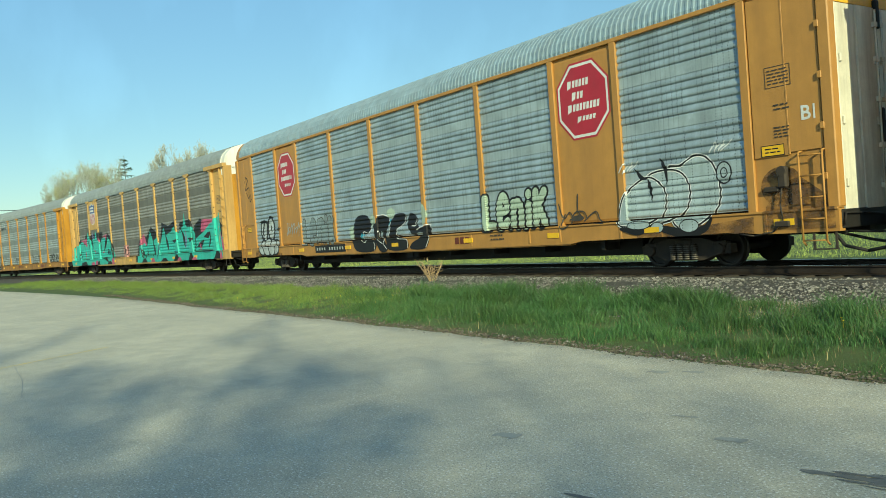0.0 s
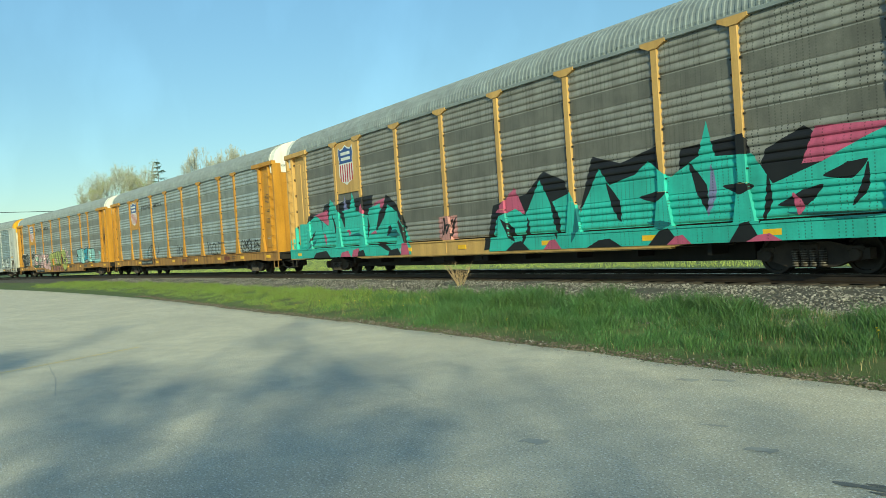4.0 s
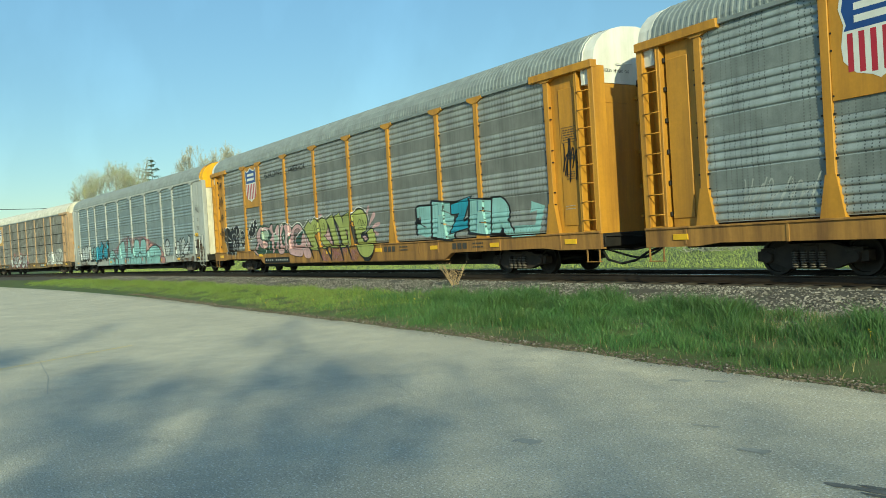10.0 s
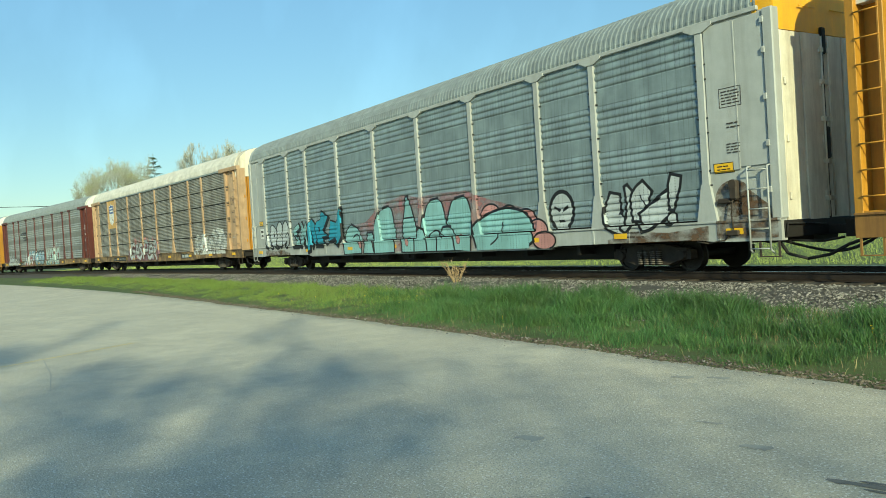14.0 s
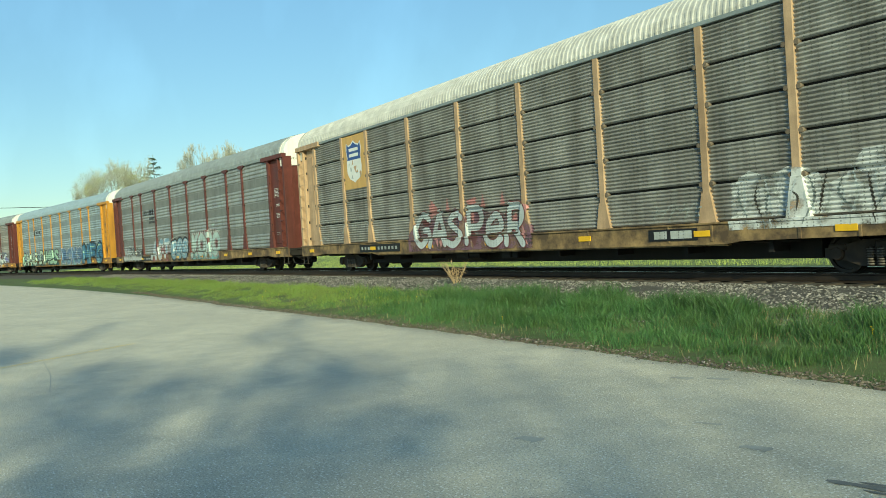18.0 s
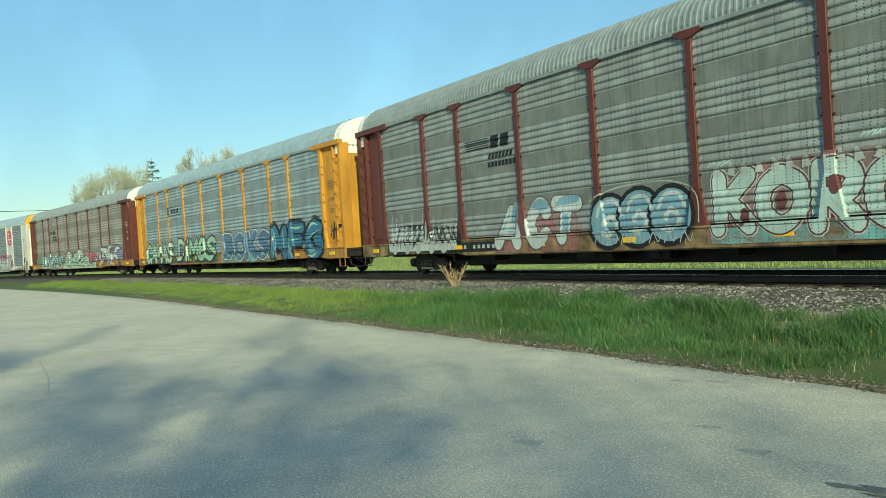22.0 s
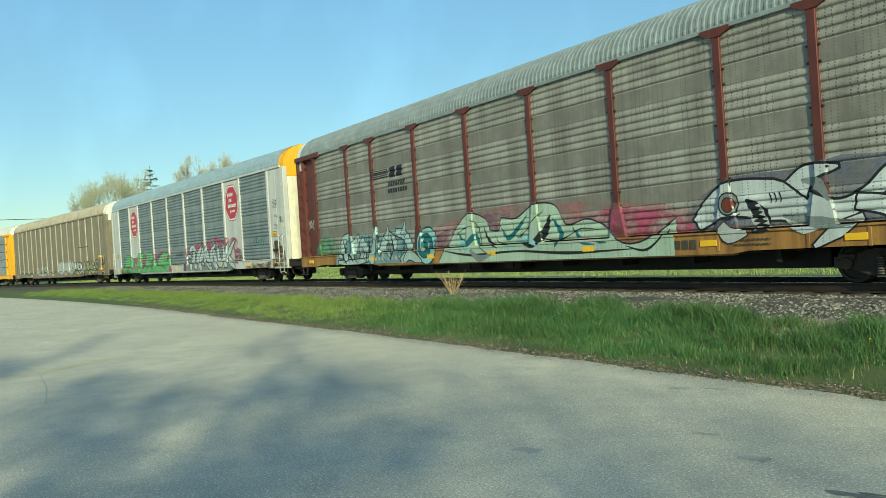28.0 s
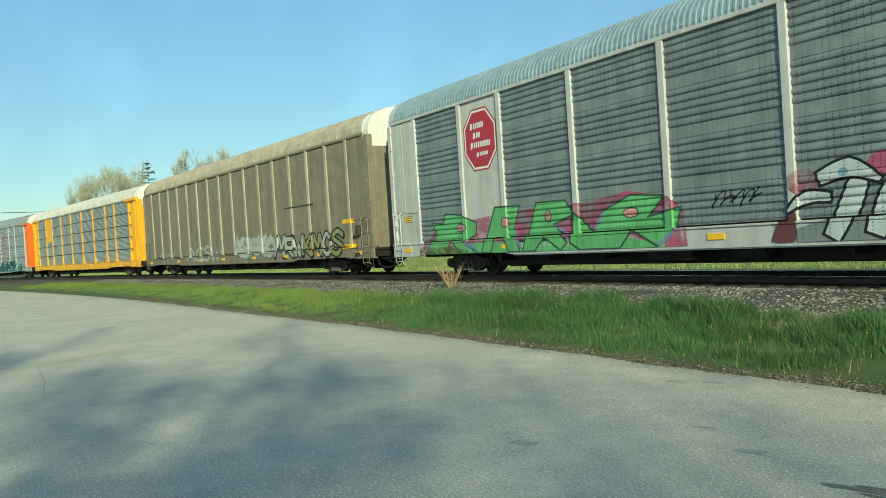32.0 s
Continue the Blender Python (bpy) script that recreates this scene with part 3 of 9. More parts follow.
for x, y, w in ((-5.29, 3.75, 0.05), (-3.95, 4.76, 0.04), (-4.67, 5.08, 0.02), (-6.2, 6.4, 0.05), (-5.9, 6.6, 0.04)):
    road_mark("stain", "small dark stain", [(x - 0.11, y - 0.03), (x - 0.06, y - 0.02), (x + 0.05, y + 0.02), (x + 0.11, y + 0.04)], w * 2.0, M_STAIN, 0.004)

M_FLOWER = material("dandelion_yellow", (0.80, 0.55, 0.02), 0.6, var=0.1, bump=0)


def flower(rnd, p, r):
    vs = [(p[0], p[1], p[2] + r * 0.4)] + [(p[0] + r * math.cos(i * 1.047), p[1] + r * math.sin(i * 1.047) * 0.8, p[2] + r * 0.35 * math.sin(i * 1.9)) for i in range(6)]
    vs += [(p[0] - 0.004, p[1], p[2]), (p[0] + 0.004, p[1], p[2]), (p[0], p[1], p[2] - 0.14)]
    return vs, [(0, i + 1, (i + 1) % 6 + 1) for i in range(6)] + [(7, 8, 9)]


def flower_place(rnd):
    s = -2 - 26 * rnd.random()
    d = rnd.uniform(0.4, 2.6)
    r = R_EDGE + d + edge_wobble(s / R_SIDE)
    return on_track(s, r, ground_height(r, s) + 0.12), rnd.uniform(0.014, 0.022)


scatter("dandelions", "small yellow dandelion heads scattered in the verge", "flowers", M_FLOWER, 18, flower_place, flower, 41)


# ---- railway cars ----
POSTS = (-11.95, -9.2, -7.28, -4.45, -1.6, 1.25, 4.12, 7.02, 9.0, 11.95)


def shifted(d):
    """The posts of a car whose body sits a little off its middle."""
    return POSTS[:1] + tuple(p + d for p in POSTS[1:-1]) + POSTS[-1:]



Z_SILL, Z_FLOOR, Z_EAVE = 0.68, 1.02, 4.86
Y_PANEL, Y_POST, Y_SILL, Y_PLATE = 1.43, 1.50, 1.53, 1.475
MESHES = {}


def shared(key, build):
    """Builds a mesh once and hands it out again."""
    if key not in MESHES:
        bm = bmesh.new()
        mats = build(bm)
        me = bpy.data.meshes.new(key[0])
        bm.normal_update()
        bm.to_mesh(me)
        bm.free()
        for m in (mats if isinstance(mats, (list, tuple)) else [mats]):
            me.materials.append(m)
        MESHES[key] = me
    return MESHES[key]


def rib_profile(style):
    """Heights and depths of a panel's ribs, from the floor to the eave."""
    pts = [(Z_FLOOR, -0.04), (Z_FLOOR + 0.044, -0.04), (Z_FLOOR + 0.046, 0.0)]   # a gap over the sill, its shade coloured black
    if style == "slat":                      # five sheets of fine ribs with dark joints
        n, top = 5, Z_EAVE - Z_FLOOR
        for i in range(n):
            a, b = Z_FLOOR + top * i / n + 0.022, Z_FLOOR + top * (i + 1) / n - 0.022
            pts.append((a - 0.001, -0.045))
            m = 9
            for j in range(m):
                z0 = a + (b - a) * j / m
                q = (b - a) / m
                pts += [(z0 + q * 0.05, 0.004), (z0 + q * 0.45, 0.034), (z0 + q * 0.66, 0.034), (z0 + q * 0.95, -0.002)]
            pts.append((b + 0.001, -0.045))
    elif style == "smooth":
        pts += [(Z_FLOOR + 0.1, 0.02), (2.9, 0.025), (Z_EAVE - 0.1, 0.02)]
    else:
        # four ribbed sheets with three plain strips lapped over them
        ribs, high, strip = (4, 0.669, 0.381) if style == "wave" else (5, 0.784, 0.228)
        z0 = Z_FLOOR + 0.05
        for i in range(4):
            q = (high - (0.05 if i == 0 else 0.0)) / ribs
            for j in range(ribs):
                pts += [(z0 + q * k, d) for k, d in ((0.03, 0.0), (0.10, -0.004), (0.17, 0.014), (0.30, 0.028), (0.48, 0.031), (0.66, 0.024), (0.90, 0.005), (0.99, 0.0))]
                z0 += q
            if i < 3:
                pts += [(z0 + 0.004, 0.014), (z0 + strip - 0.01, 0.006)]
                z0 += strip
    pts.append((Z_EAVE, 0.0))
    return pts


PROFILES = {k: rib_profile(k) for k in ("wave", "close", "slat", "smooth")}


FOOT_TOP = Z_FLOOR + 0.74


def surface(spec, x, z):
    """How far the near side stands out at x, z."""
    if z < Z_FLOOR - 0.039:
        return Y_SILL + 0.014
    if z < Z_FLOOR + 0.017:
        return 1.562
    for p in spec["posts"]:
        if spec["feet"] and z < FOOT_TOP + 0.005 and abs(x - p) < 0.252 - (z - Z_FLOOR) / 0.75 * 0.14:
            return Y_POST + 0.017
        if abs(x - p) < 0.1:
            return Y_POST + 0.002
    if abs(x) > 11.95 and spec["flush"]:
        return 1.478 if z > 1.985 else 1.448
    if abs(x) > 12.955:
        return 1.503 if abs(x) < 13.055 else 1.223 if abs(x) < 13.455 else 1.513
    if abs(x) > 11.95:
        return 1.415 if 12.30 < abs(x) < 12.88 else 1.389
    for a, b, lo in spec["plates"]:
        if a < x < b and z > lo:
            return Y_PLATE
    pr = PROFILES[spec["rib"]]
    return Y_PANEL + float(np.interp(z, [p[0] for p in pr], [p[1] for p in pr]))


def panel_mesh(width, rib, mat):
    def build(bm):
        pr = PROFILES[rib]
        last, z0 = [bm.verts.new((x, -(Y_PANEL + pr[0][1]), pr[0][0])) for x in (-width / 2, width / 2)], pr[0][0]
        for z1, d1 in pr[1:]:
            now = [bm.verts.new((x, -(Y_PANEL + d1), z1)) for x in (-width / 2, width / 2)]
            f = bm.faces.new((last[0], last[1], now[1], now[0]))
            f.smooth = rib in ("wave", "close") and z1 - z0 < 0.19
            if rib in ("wave", "close") and z1 - z0 > 0.19:
                f.material_index = 1
            # deep recess faces are blackened in place of the shade in the gap
            if d1 < -0.035:
                f.material_index = 2
            last, z0 = now, z1
        for x in (-width / 2, width / 2):
            rim = [bm.verts.new((x, -(Y_PANEL + d), z)) for z, d in pr] + [bm.verts.new((x, -1.38, Z_EAVE)), bm.verts.new((x, -1.38, Z_FLOOR))]
            bm.faces.new(rim if x > 0 else rim[::-1])
        bm.faces.new([bm.verts.new((x, -1.38, z)) for x, z in ((width / 2, Z_FLOOR), (-width / 2, Z_FLOOR), (-width / 2, Z_EAVE), (width / 2, Z_EAVE))])
        return [mat, M_PLAIN_STRIP.get(mat.name, mat), M_UNDER]
    return shared(("panel", round(width, 3), rib, mat.name), build)


STRIP_Z = tuple(Z_FLOOR + 0.05 + q for q in (0.66, 0.95, 1.69, 1.98, 2.74, 3.03))


def post_mesh(style, mat):
    def build(bm):
        w = 0.085
        box(bm, -w, w, -Y_POST, -1.38, Z_FLOOR, Z_EAVE + 0.02, bevel=0.008)
        if style == "tee":                   # cap and flared foot
            prism(bm, [(-0.34, Z_EAVE + 0.05), (0.34, Z_EAVE + 0.05), (0.34, Z_EAVE - 0.02), (0.12, Z_EAVE - 0.12), (-0.12, Z_EAVE - 0.12), (-0.34, Z_EAVE - 0.02)], -Y_POST - 0.02, -1.40)
            prism(bm, [(-0.24, Z_FLOOR), (0.24, Z_FLOOR), (0.10, Z_FLOOR + 0.75), (-0.10, Z_FLOOR + 0.75)], -Y_POST - 0.015, -1.40)
            for z in STRIP_Z:                # clips that hold the sheets
                for x in (-0.115, 0.115):
                    box(bm, x - 0.013, x + 0.013, -Y_POST + 0.01, -1.44, z, z + 0.03, mi=1)
        if style == "bolted":
            for i in range(1, 5):            # round knuckles at the joints of the sheets
                z = Z_FLOOR + (Z_EAVE - Z_FLOOR) * i / 5
                for x in (-0.125, 0.125):
                    tube(bm, (x, -1.40, z), (x, -Y_POST + 0.005, z), 0.058, 0.048, n=10, mi=1)
                    tube(bm, (x, -1.40, z - 0.14), (x, -Y_POST + 0.02, z - 0.14), 0.03, 0.025, n=8, mi=1)
            prism(bm, [(-0.22, Z_FLOOR), (0.22, Z_FLOOR), (0.10, Z_FLOOR + 0.6), (-0.10, Z_FLOOR + 0.6)], -Y_POST - 0.015, -1.40)
        return [mat, M_KNUCKLE if style == "bolted" else M_UNDER]
    return shared(("post", style, mat.name), build)


ROOF_ARC = [(1.47, 4.86), (1.485, 5.02), (1.44, 5.22), (1.33, 5.41), (1.14, 5.59), (0.86, 5.73), (0.50, 5.82), (0.0, 5.86)]


def roof_mesh(mat):
    def build(bm):
        arc = [(-y, z) for y, z in ROOF_ARC] + [(y, z) for y, z in ROOF_ARC[-2::-1]]
        x, rows, pitch = -13.2, [], 0.155
        xs = []
        while x < 13.2:
            xs += [(x, 0.0), (x + pitch * 0.42, 0.0), (x + pitch * 0.56, 0.013), (x + pitch * 0.86, 0.013)]
            x += pitch
        xs.append((13.2, 0.0))
        for x, d in xs:
            row = []
            for y, z in arc:
                k = Vector((0, y, z - 4.6)).normalized() * d
                row.append(bm.verts.new((x, y + k.y, z + k.z)))
            rows.append(row)
        for a, b in zip(rows, rows[1:]):
            for i in range(len(arc) - 1):
                bm.faces.new((a[i], b[i], b[i + 1], a[i + 1]))
        for row, flip in ((rows[0], False), (rows[-1], True)):
            bm.faces.new(row[::-1] if flip else row)
        bmesh.ops.recalc_face_normals(bm, faces=bm.faces[:])
        return mat
    return shared(("roof", mat.name), build)


def end_arc(inset):
    return [(-y * inset, z) for y, z in ROOF_ARC] + [(y * inset, z) for y, z in ROOF_ARC[-2::-1]]


def door_leaf_mesh(style, sy, mat):
    """One leaf of a car's end door."""
    def build(bm):
        z1 = 4.45
        y0, y1 = sorted((sy * 0.032, sy * 1.292))
        if style == "flat":
            box(bm, 13.50, 13.60, y0, y1, 0.95, z1, bevel=0.012)
            for z in (1.5, 2.9, 4.0):
                box(bm, 13.60, 13.612, y0 + 0.06, y1 - 0.06, z, z + 0.018)
        else:
            n, gap = (5, 0.012) if style == "rib" else (2, 0.007)     # upright planks with dark joints
            for i in range(n):
                a, b = y0 + (y1 - y0) * i / n, y0 + (y1 - y0) * (i + 1) / n
                box(bm, 13.48, 13.60 + (0.018 if i % 2 else 0.0), a + gap, b - gap, 0.95, z1, bevel=0.012)
            for z in (1.35, 2.4, 3.45):
                for y in (y0 + 0.08, y1 - 0.08):
                    box(bm, 13.60, 13.64, y - 0.03, y + 0.03, z, z + 0.14, bevel=0.01)
        return mat
    return shared(("door_leaf", style, sy, mat.name), build)


def lock_rod_mesh(sy, mat):
    def build(bm):
        tube(bm, (13.66, sy * 0.10, 1.0), (13.66, sy * 0.10, 4.4), 0.018, n=6)
        for z in (1.3, 2.0, 2.8, 3.5, 4.1):
            box(bm, 13.56, 13.68, sy * 0.10 - 0.05, sy * 0.10 + 0.05, z, z + 0.09, bevel=0.01)
        return mat
    return shared(("lock_rod", sy, mat.name), build)


def end_frame_mesh():
    def build(bm):
        box(bm, 13.40, 13.495, -1.10, 1.10, 0.95, 4.45)
        return M_UNDER
    return shared(("end_frame",), build)


def end_cap_mesh(mat):
    def build(bm):
        for inset, x0, x1 in ((0.985, 13.16, 13.60), (1.0, 13.18, 13.26)):
            poly = [(-1.43, 4.46)] + [p for p in end_arc(inset) if p[1] > 4.5] + [(1.43, 4.46)]
            a = [bm.verts.new((x0, y, z + (0.012 if inset == 1.0 else 0))) for y, z in poly]
            b = [bm.verts.new((x1, y * (0.985 if inset < 1 else 1), z)) for y, z in poly]
            n = len(poly)
            fs = [bm.faces.new(a[::-1]), bm.faces.new(b)] + [bm.faces.new((a[i], a[(i + 1) % n], b[(i + 1) % n], b[i])) for i in range(n)]
            bmesh.ops.recalc_face_normals(bm, faces=fs)
        pipe(bm, [(13.66, -0.75, 4.92), (13.66, -0.25, 4.92)], 0.014)
        pipe(bm, [(13.66, 0.25, 4.92), (13.66, 0.75, 4.92)], 0.014)
        return mat
    return shared(("end_cap", mat.name), build)


def end_piece(name, mat, boxes):
    """A piece of the plain part of the near side at an end of the car; drawn for the leading end."""
    def build(bm):
        for q in boxes:
            box(bm, *q[:6], bevel=q[6])
        return mat
    return shared((name, mat.name, boxes), build)


FLUSH_END = (("end_wall", ((12.02, 13.50, -1.445, -1.36, 1.02, 4.86, 0.006),)),
             ("cover_plate", ((12.06, 12.745, -1.475, -1.44, 1.985, 4.82, 0.008), (12.755, 13.38, -1.475, -1.44, 2.03, 4.82, 0.008))),
             ("wall_seam", ((12.735, 12.765, -1.482, -1.45, 2.0, 4.80, 0.003),)),
             ("corner_post", ((13.40, 13.615, -1.51, -1.30, 1.02, 4.86, 0.02),)),
             ) + tuple(("hinge", ((13.36, 13.44, -1.525, -1.47, z, z + 0.12, 0.01),)) for z in (1.5, 2.35, 3.2, 4.05, 4.6))
OPEN_END = (("end_wall", ((12.02, 12.90, -1.385, -1.32, 1.02, 4.86, 0.006),)),
            ("ladder_bay", ((13.0, 13.5, -1.22, -1.12, 0.95, 4.86, 0.006),)),
            ("access_door", ((12.30, 12.88, -1.41, -1.37, 1.2, 4.5, 0.012),)),
            ("bay_post", ((12.96, 13.05, -1.50, -1.12, 0.97, 4.86, 0.01),)),
            ("corner_post", ((13.46, 13.615, -1.51, -1.12, 0.97, 4.86, 0.012),)),
            ("bay_floor", ((13.05, 13.46, -1.49, -1.20, 0.99, 1.06, 0.008),)))


def door_slot_mesh():
    """The slot beside the ladder bay, its shade a black box, with the hinge knuckles in it."""
    def build(bm):
        box(bm, 12.90, 12.96, -1.30, -1.20, 1.0, 4.84)
        for z in (1.25, 1.9, 2.55, 3.2, 3.85, 4.45):
            box(bm, 12.905, 12.957, -1.43, -1.28, z, z + 0.10, bevel=0.012)
        return M_UNDER
    return shared(("door_slot",), build)


def door_seal_mesh():
    """Dark rubber down the middle of the end doors, with two latch pads."""
    def build(bm):
        box(bm, 13.50, 13.622, -0.028, 0.028, 0.96, 4.46, bevel=0.008)
        for z0, z1 in ((4.08, 4.58), (2.1, 2.7)):
            box(bm, 13.56, 13.67, -0.06, 0.06, z0, z1, bevel=0.02)
        return M_RUBBER
    return shared(("door_seal",), build)


def stirrup_mesh(mat):
    """Thin strap steps hung under the sill."""
    def build(bm):
        for x in (13.10, 13.50):
            box(bm, x, x + 0.045, -1.515, -1.495, 0.33, 0.68, bevel=0.004)
        box(bm, 13.10, 13.545, -1.53, -1.45, 0.315, 0.335, bevel=0.004)
        return mat
    return shared(("stirrup", mat.name), build)


def brake_box_mesh():
    """Greasy hand brake lever and chain on the plain end of a flush car."""
    def build(bm):
        box(bm, 12.52, 12.70, -1.56, -1.44, 1.42, 1.80, bevel=0.03)
        box(bm, 12.22, 12.52, -1.53, -1.44, 1.36, 1.46, bevel=0.02)
        tube(bm, (12.61, -1.57, 1.72), (12.61, -1.50, 1.72), 0.09, n=10)
        pipe(bm, [(12.6, -1.55, 1.42), (12.56, -1.56, 1.15), (12.6, -1.57, 0.86), (12.4, -1.57, 0.66), (12.0, -1.56, 0.60), (11.7, -1.55, 0.64)], 0.014, 5)
        box(bm, 12.44, 12.72, -1.60, -1.50, 0.74, 0.84, bevel=0.015)
        return M_TRUCK
    return shared(("brake_lever",), build)


def ladder_mesh(full, mat):
    """The two uprights that hold the rungs."""
    def build(bm):
        for x in ((13.045, 13.465) if full else (12.97, 13.40)):
            if full:
                box(bm, x - 0.012, x + 0.022, -1.512, -1.44, 1.06, 4.80, bevel=0.005)
            else:
                pipe(bm, [(x, -1.46, 2.02), (x, -1.58, 2.0), (x, -1.58, 0.46), (x, -1.50, 0.40)], 0.018, 6)
        return mat
    return shared(("ladder", full, mat.name), build)


def rung_mesh(full, mat):
    def build(bm):
        x0, x1, y = (13.03, 13.48, -1.53) if full else (12.955, 13.415, -1.58)
        pipe(bm, [(x0, -1.48 if full else y, 0), (x0 + 0.02, y, 0), (x1 - 0.02, y, 0), (x1, -1.48 if full else y, 0)], 0.013, 5)
        return mat
    return shared(("rung", full, mat.name), build)


RUNGS = {True: tuple(1.30 + 0.43 * i for i in range(8)), False: (0.48, 0.85, 1.22, 1.59, 1.94)}


def sill_mesh(mat, low):
    """Side sill; low is its lower edge between the trucks."""
    def build(bm):
        poly = [(-13.6, 0.62), (-12.2, 0.62), (-11.6, Z_SILL), (-7.5, Z_SILL - 0.03), (-7.15, low), (7.15, low), (7.5, Z_SILL - 0.03), (11.6, Z_SILL), (12.2, 0.62), (13.6, 0.62), (13.6, Z_FLOOR), (-13.6, Z_FLOOR)]
        prism(bm, poly, -Y_SILL, -1.36)
        box(bm, -13.6, 13.6, -1.56, -1.36, Z_FLOOR - 0.03, Z_FLOOR + 0.012, bevel=0.006)
        box(bm, -7.15, 7.15, -1.50, -1.36, low - 0.03, low + 0.004)
        x = -12.5
        rnd = random.Random(5)
        while x < 12.6:
            box(bm, x, x + 0.06, -1.545, -1.5, 0.66, Z_FLOOR - 0.03, bevel=0.004)
            x += rnd.choice((1.1, 1.9, 2.4))
        return mat
    return shared(("side_sill", mat.name, low), build)


def under_mesh():
    def build(bm):
        box(bm, -13.3, 13.3, -1.35, 1.35, 0.80, Z_FLOOR - 0.02)
        box(bm, -8.7, 8.7, -0.85, 0.85, 0.27, 0.82, bevel=0.02)
        box(bm, -13.5, -8.7, -0.4, 0.4, 0.55, 0.82)
        box(bm, 8.7, 13.5, -0.4, 0.4, 0.55, 0.82)
        for i in range(9):
            x = -8 + i * 2.0
            prism(bm, [(x - 0.05, 0.42), (x + 0.05, 0.42), (x + 0.05, 0.82), (x - 0.05, 0.82)], -1.34, 1.34)
        tube(bm, (-2.6, -1.15, 0.52), (-1.4, -1.15, 0.52), 0.17, n=12)
        box(bm, -0.4, 0.3, -1.3, -0.9, 0.38, 0.7, bevel=0.03)
        pipe(bm, [(-8.5, -1.2, 0.62), (-3, -1.2, 0.55), (2, -1.2, 0.60), (8.5, -1.2, 0.62)], 0.025)
        return M_UNDER
    return shared(("underframe",), build)


def truck_mesh():
    def build(bm):
        for sy in (-1, 1):
            y0, y1 = sorted((sy * 0.86, sy * 1.06))
            prism(bm, [(-1.12, 0.28), (-0.75, 0.24), (-0.45, 0.14), (0.45, 0.14), (0.75, 0.24), (1.12, 0.28), (1.12, 0.46), (0.8, 0.50), (0.4, 0.60), (-0.4, 0.60), (-0.8, 0.50), (-1.12, 0.46)], y0, y1)
            for k in range(4):
                x = -0.27 + k * 0.18
                for q in range(7):
                    tube(bm, (x, sy * 1.08, 0.17 + q * 0.043), (x, sy * 1.08, 0.192 + q * 0.043), 0.075, 0.068, n=8, mi=1)
                tube(bm, (x, sy * 1.08, 0.15), (x, sy * 1.08, 0.48), 0.05, n=6)
            for x in (-0.875, 0.875):
                tube(bm, (x, sy * 1.05, 0.36), (x, sy * 1.13, 0.36), 0.13, 0.10, n=10)
                box(bm, x - 0.16, x + 0.16, *sorted((sy * 0.9, sy * 1.09)), 0.42, 0.52, bevel=0.015)
        box(bm, -0.2, 0.2, -1.1, 1.1, 0.30, 0.58, bevel=0.03)
        return [M_TRUCK, M_SPRING]
    return shared(("truck",), build)


def wheelset_mesh():
    def build(bm):
        R = 0.356
        for sy in (-1, 1):
            prof = [(0.66, R + 0.028), (0.69, R + 0.028), (0.70, R + 0.004), (0.80, R - 0.002), (0.80, R - 0.06), (0.765, R - 0.07), (0.74, 0.13), (0.80, 0.11), (0.80, 0.06)]
            n, rings = 28, []
            for y, r in prof:
                rings.append([bm.verts.new((r * math.cos(6.28318 * i / n), sy * y, r * math.sin(6.28318 * i / n))) for i in range(n)])
            for a, b in zip(rings, rings[1:]):
                for i in range(n):
                    bm.faces.new((a[i], a[(i + 1) % n], b[(i + 1) % n], b[i]))
            bm.faces.new(rings[0])
            bm.faces.new(rings[-1])
            for k in range(3):
                an = k * 2.094
                box(bm, 0.09 * math.cos(an) - 0.015, 0.09 * math.cos(an) + 0.015, *sorted((sy * 0.80, sy * 0.825)), 0.09 * math.sin(an) - 0.015, 0.09 * math.sin(an) + 0.015)
        tube(bm, (0, -1.05, 0), (0, 1.05, 0), 0.075, n=12)
        bmesh.ops.recalc_face_normals(bm, faces=bm.faces[:])
        return M_STEEL
    return shared(("wheelset",), build)


def coupler_mesh():
    def build(bm):
        box(bm, 13.3, 14.05, -0.09, 0.09, 0.66, 0.84, bevel=0.02)
        prism(bm, [(14.0, 0.60), (14.27, 0.60), (14.29, 0.72), (14.27, 0.92), (14.0, 0.92)], -0.17, 0.05)
        pipe(bm, [(13.64, -0.2, 0.86), (13.66, -0.9, 0.9), (13.66, -1.42, 0.92), (13.66, -1.46, 0.72)], 0.018)
        box(bm, 13.42, 13.62, -1.45, 1.45, 0.66, 0.98, bevel=0.015)
        return M_UNDER
    return shared(("coupler",), build)


def hose_mesh():
    def build(bm):
        pts = []
        for i in range(15):
            u = i / 14
            pts.append((13.1 + 2.1 * u, -1.05 + 0.15 * math.sin(u * 5), 0.66 - 0.34 * math.sin(math.pi * u) ** 0.8 * (0.6 + 0.4 * u)))
        pipe(bm, pts, 0.028, 6)
        pipe(bm, [(13.3, -1.2, 0.62), (13.5, -1.22, 0.36), (13.85, -1.15, 0.26), (14.25, -1.1, 0.33), (14.6, -1.1, 0.5), (15.0, -1.1, 0.62)], 0.03, 6)
        pipe(bm, [(12.6, -1.1, 0.70), (13.0, -1.12, 0.58), (13.5, -1.1, 0.60), (14.0, -0.9, 0.56), (14.3, -0.7, 0.62)], 0.022, 6)
        return M_RUBBER
    return shared(("brake_hose",), build)


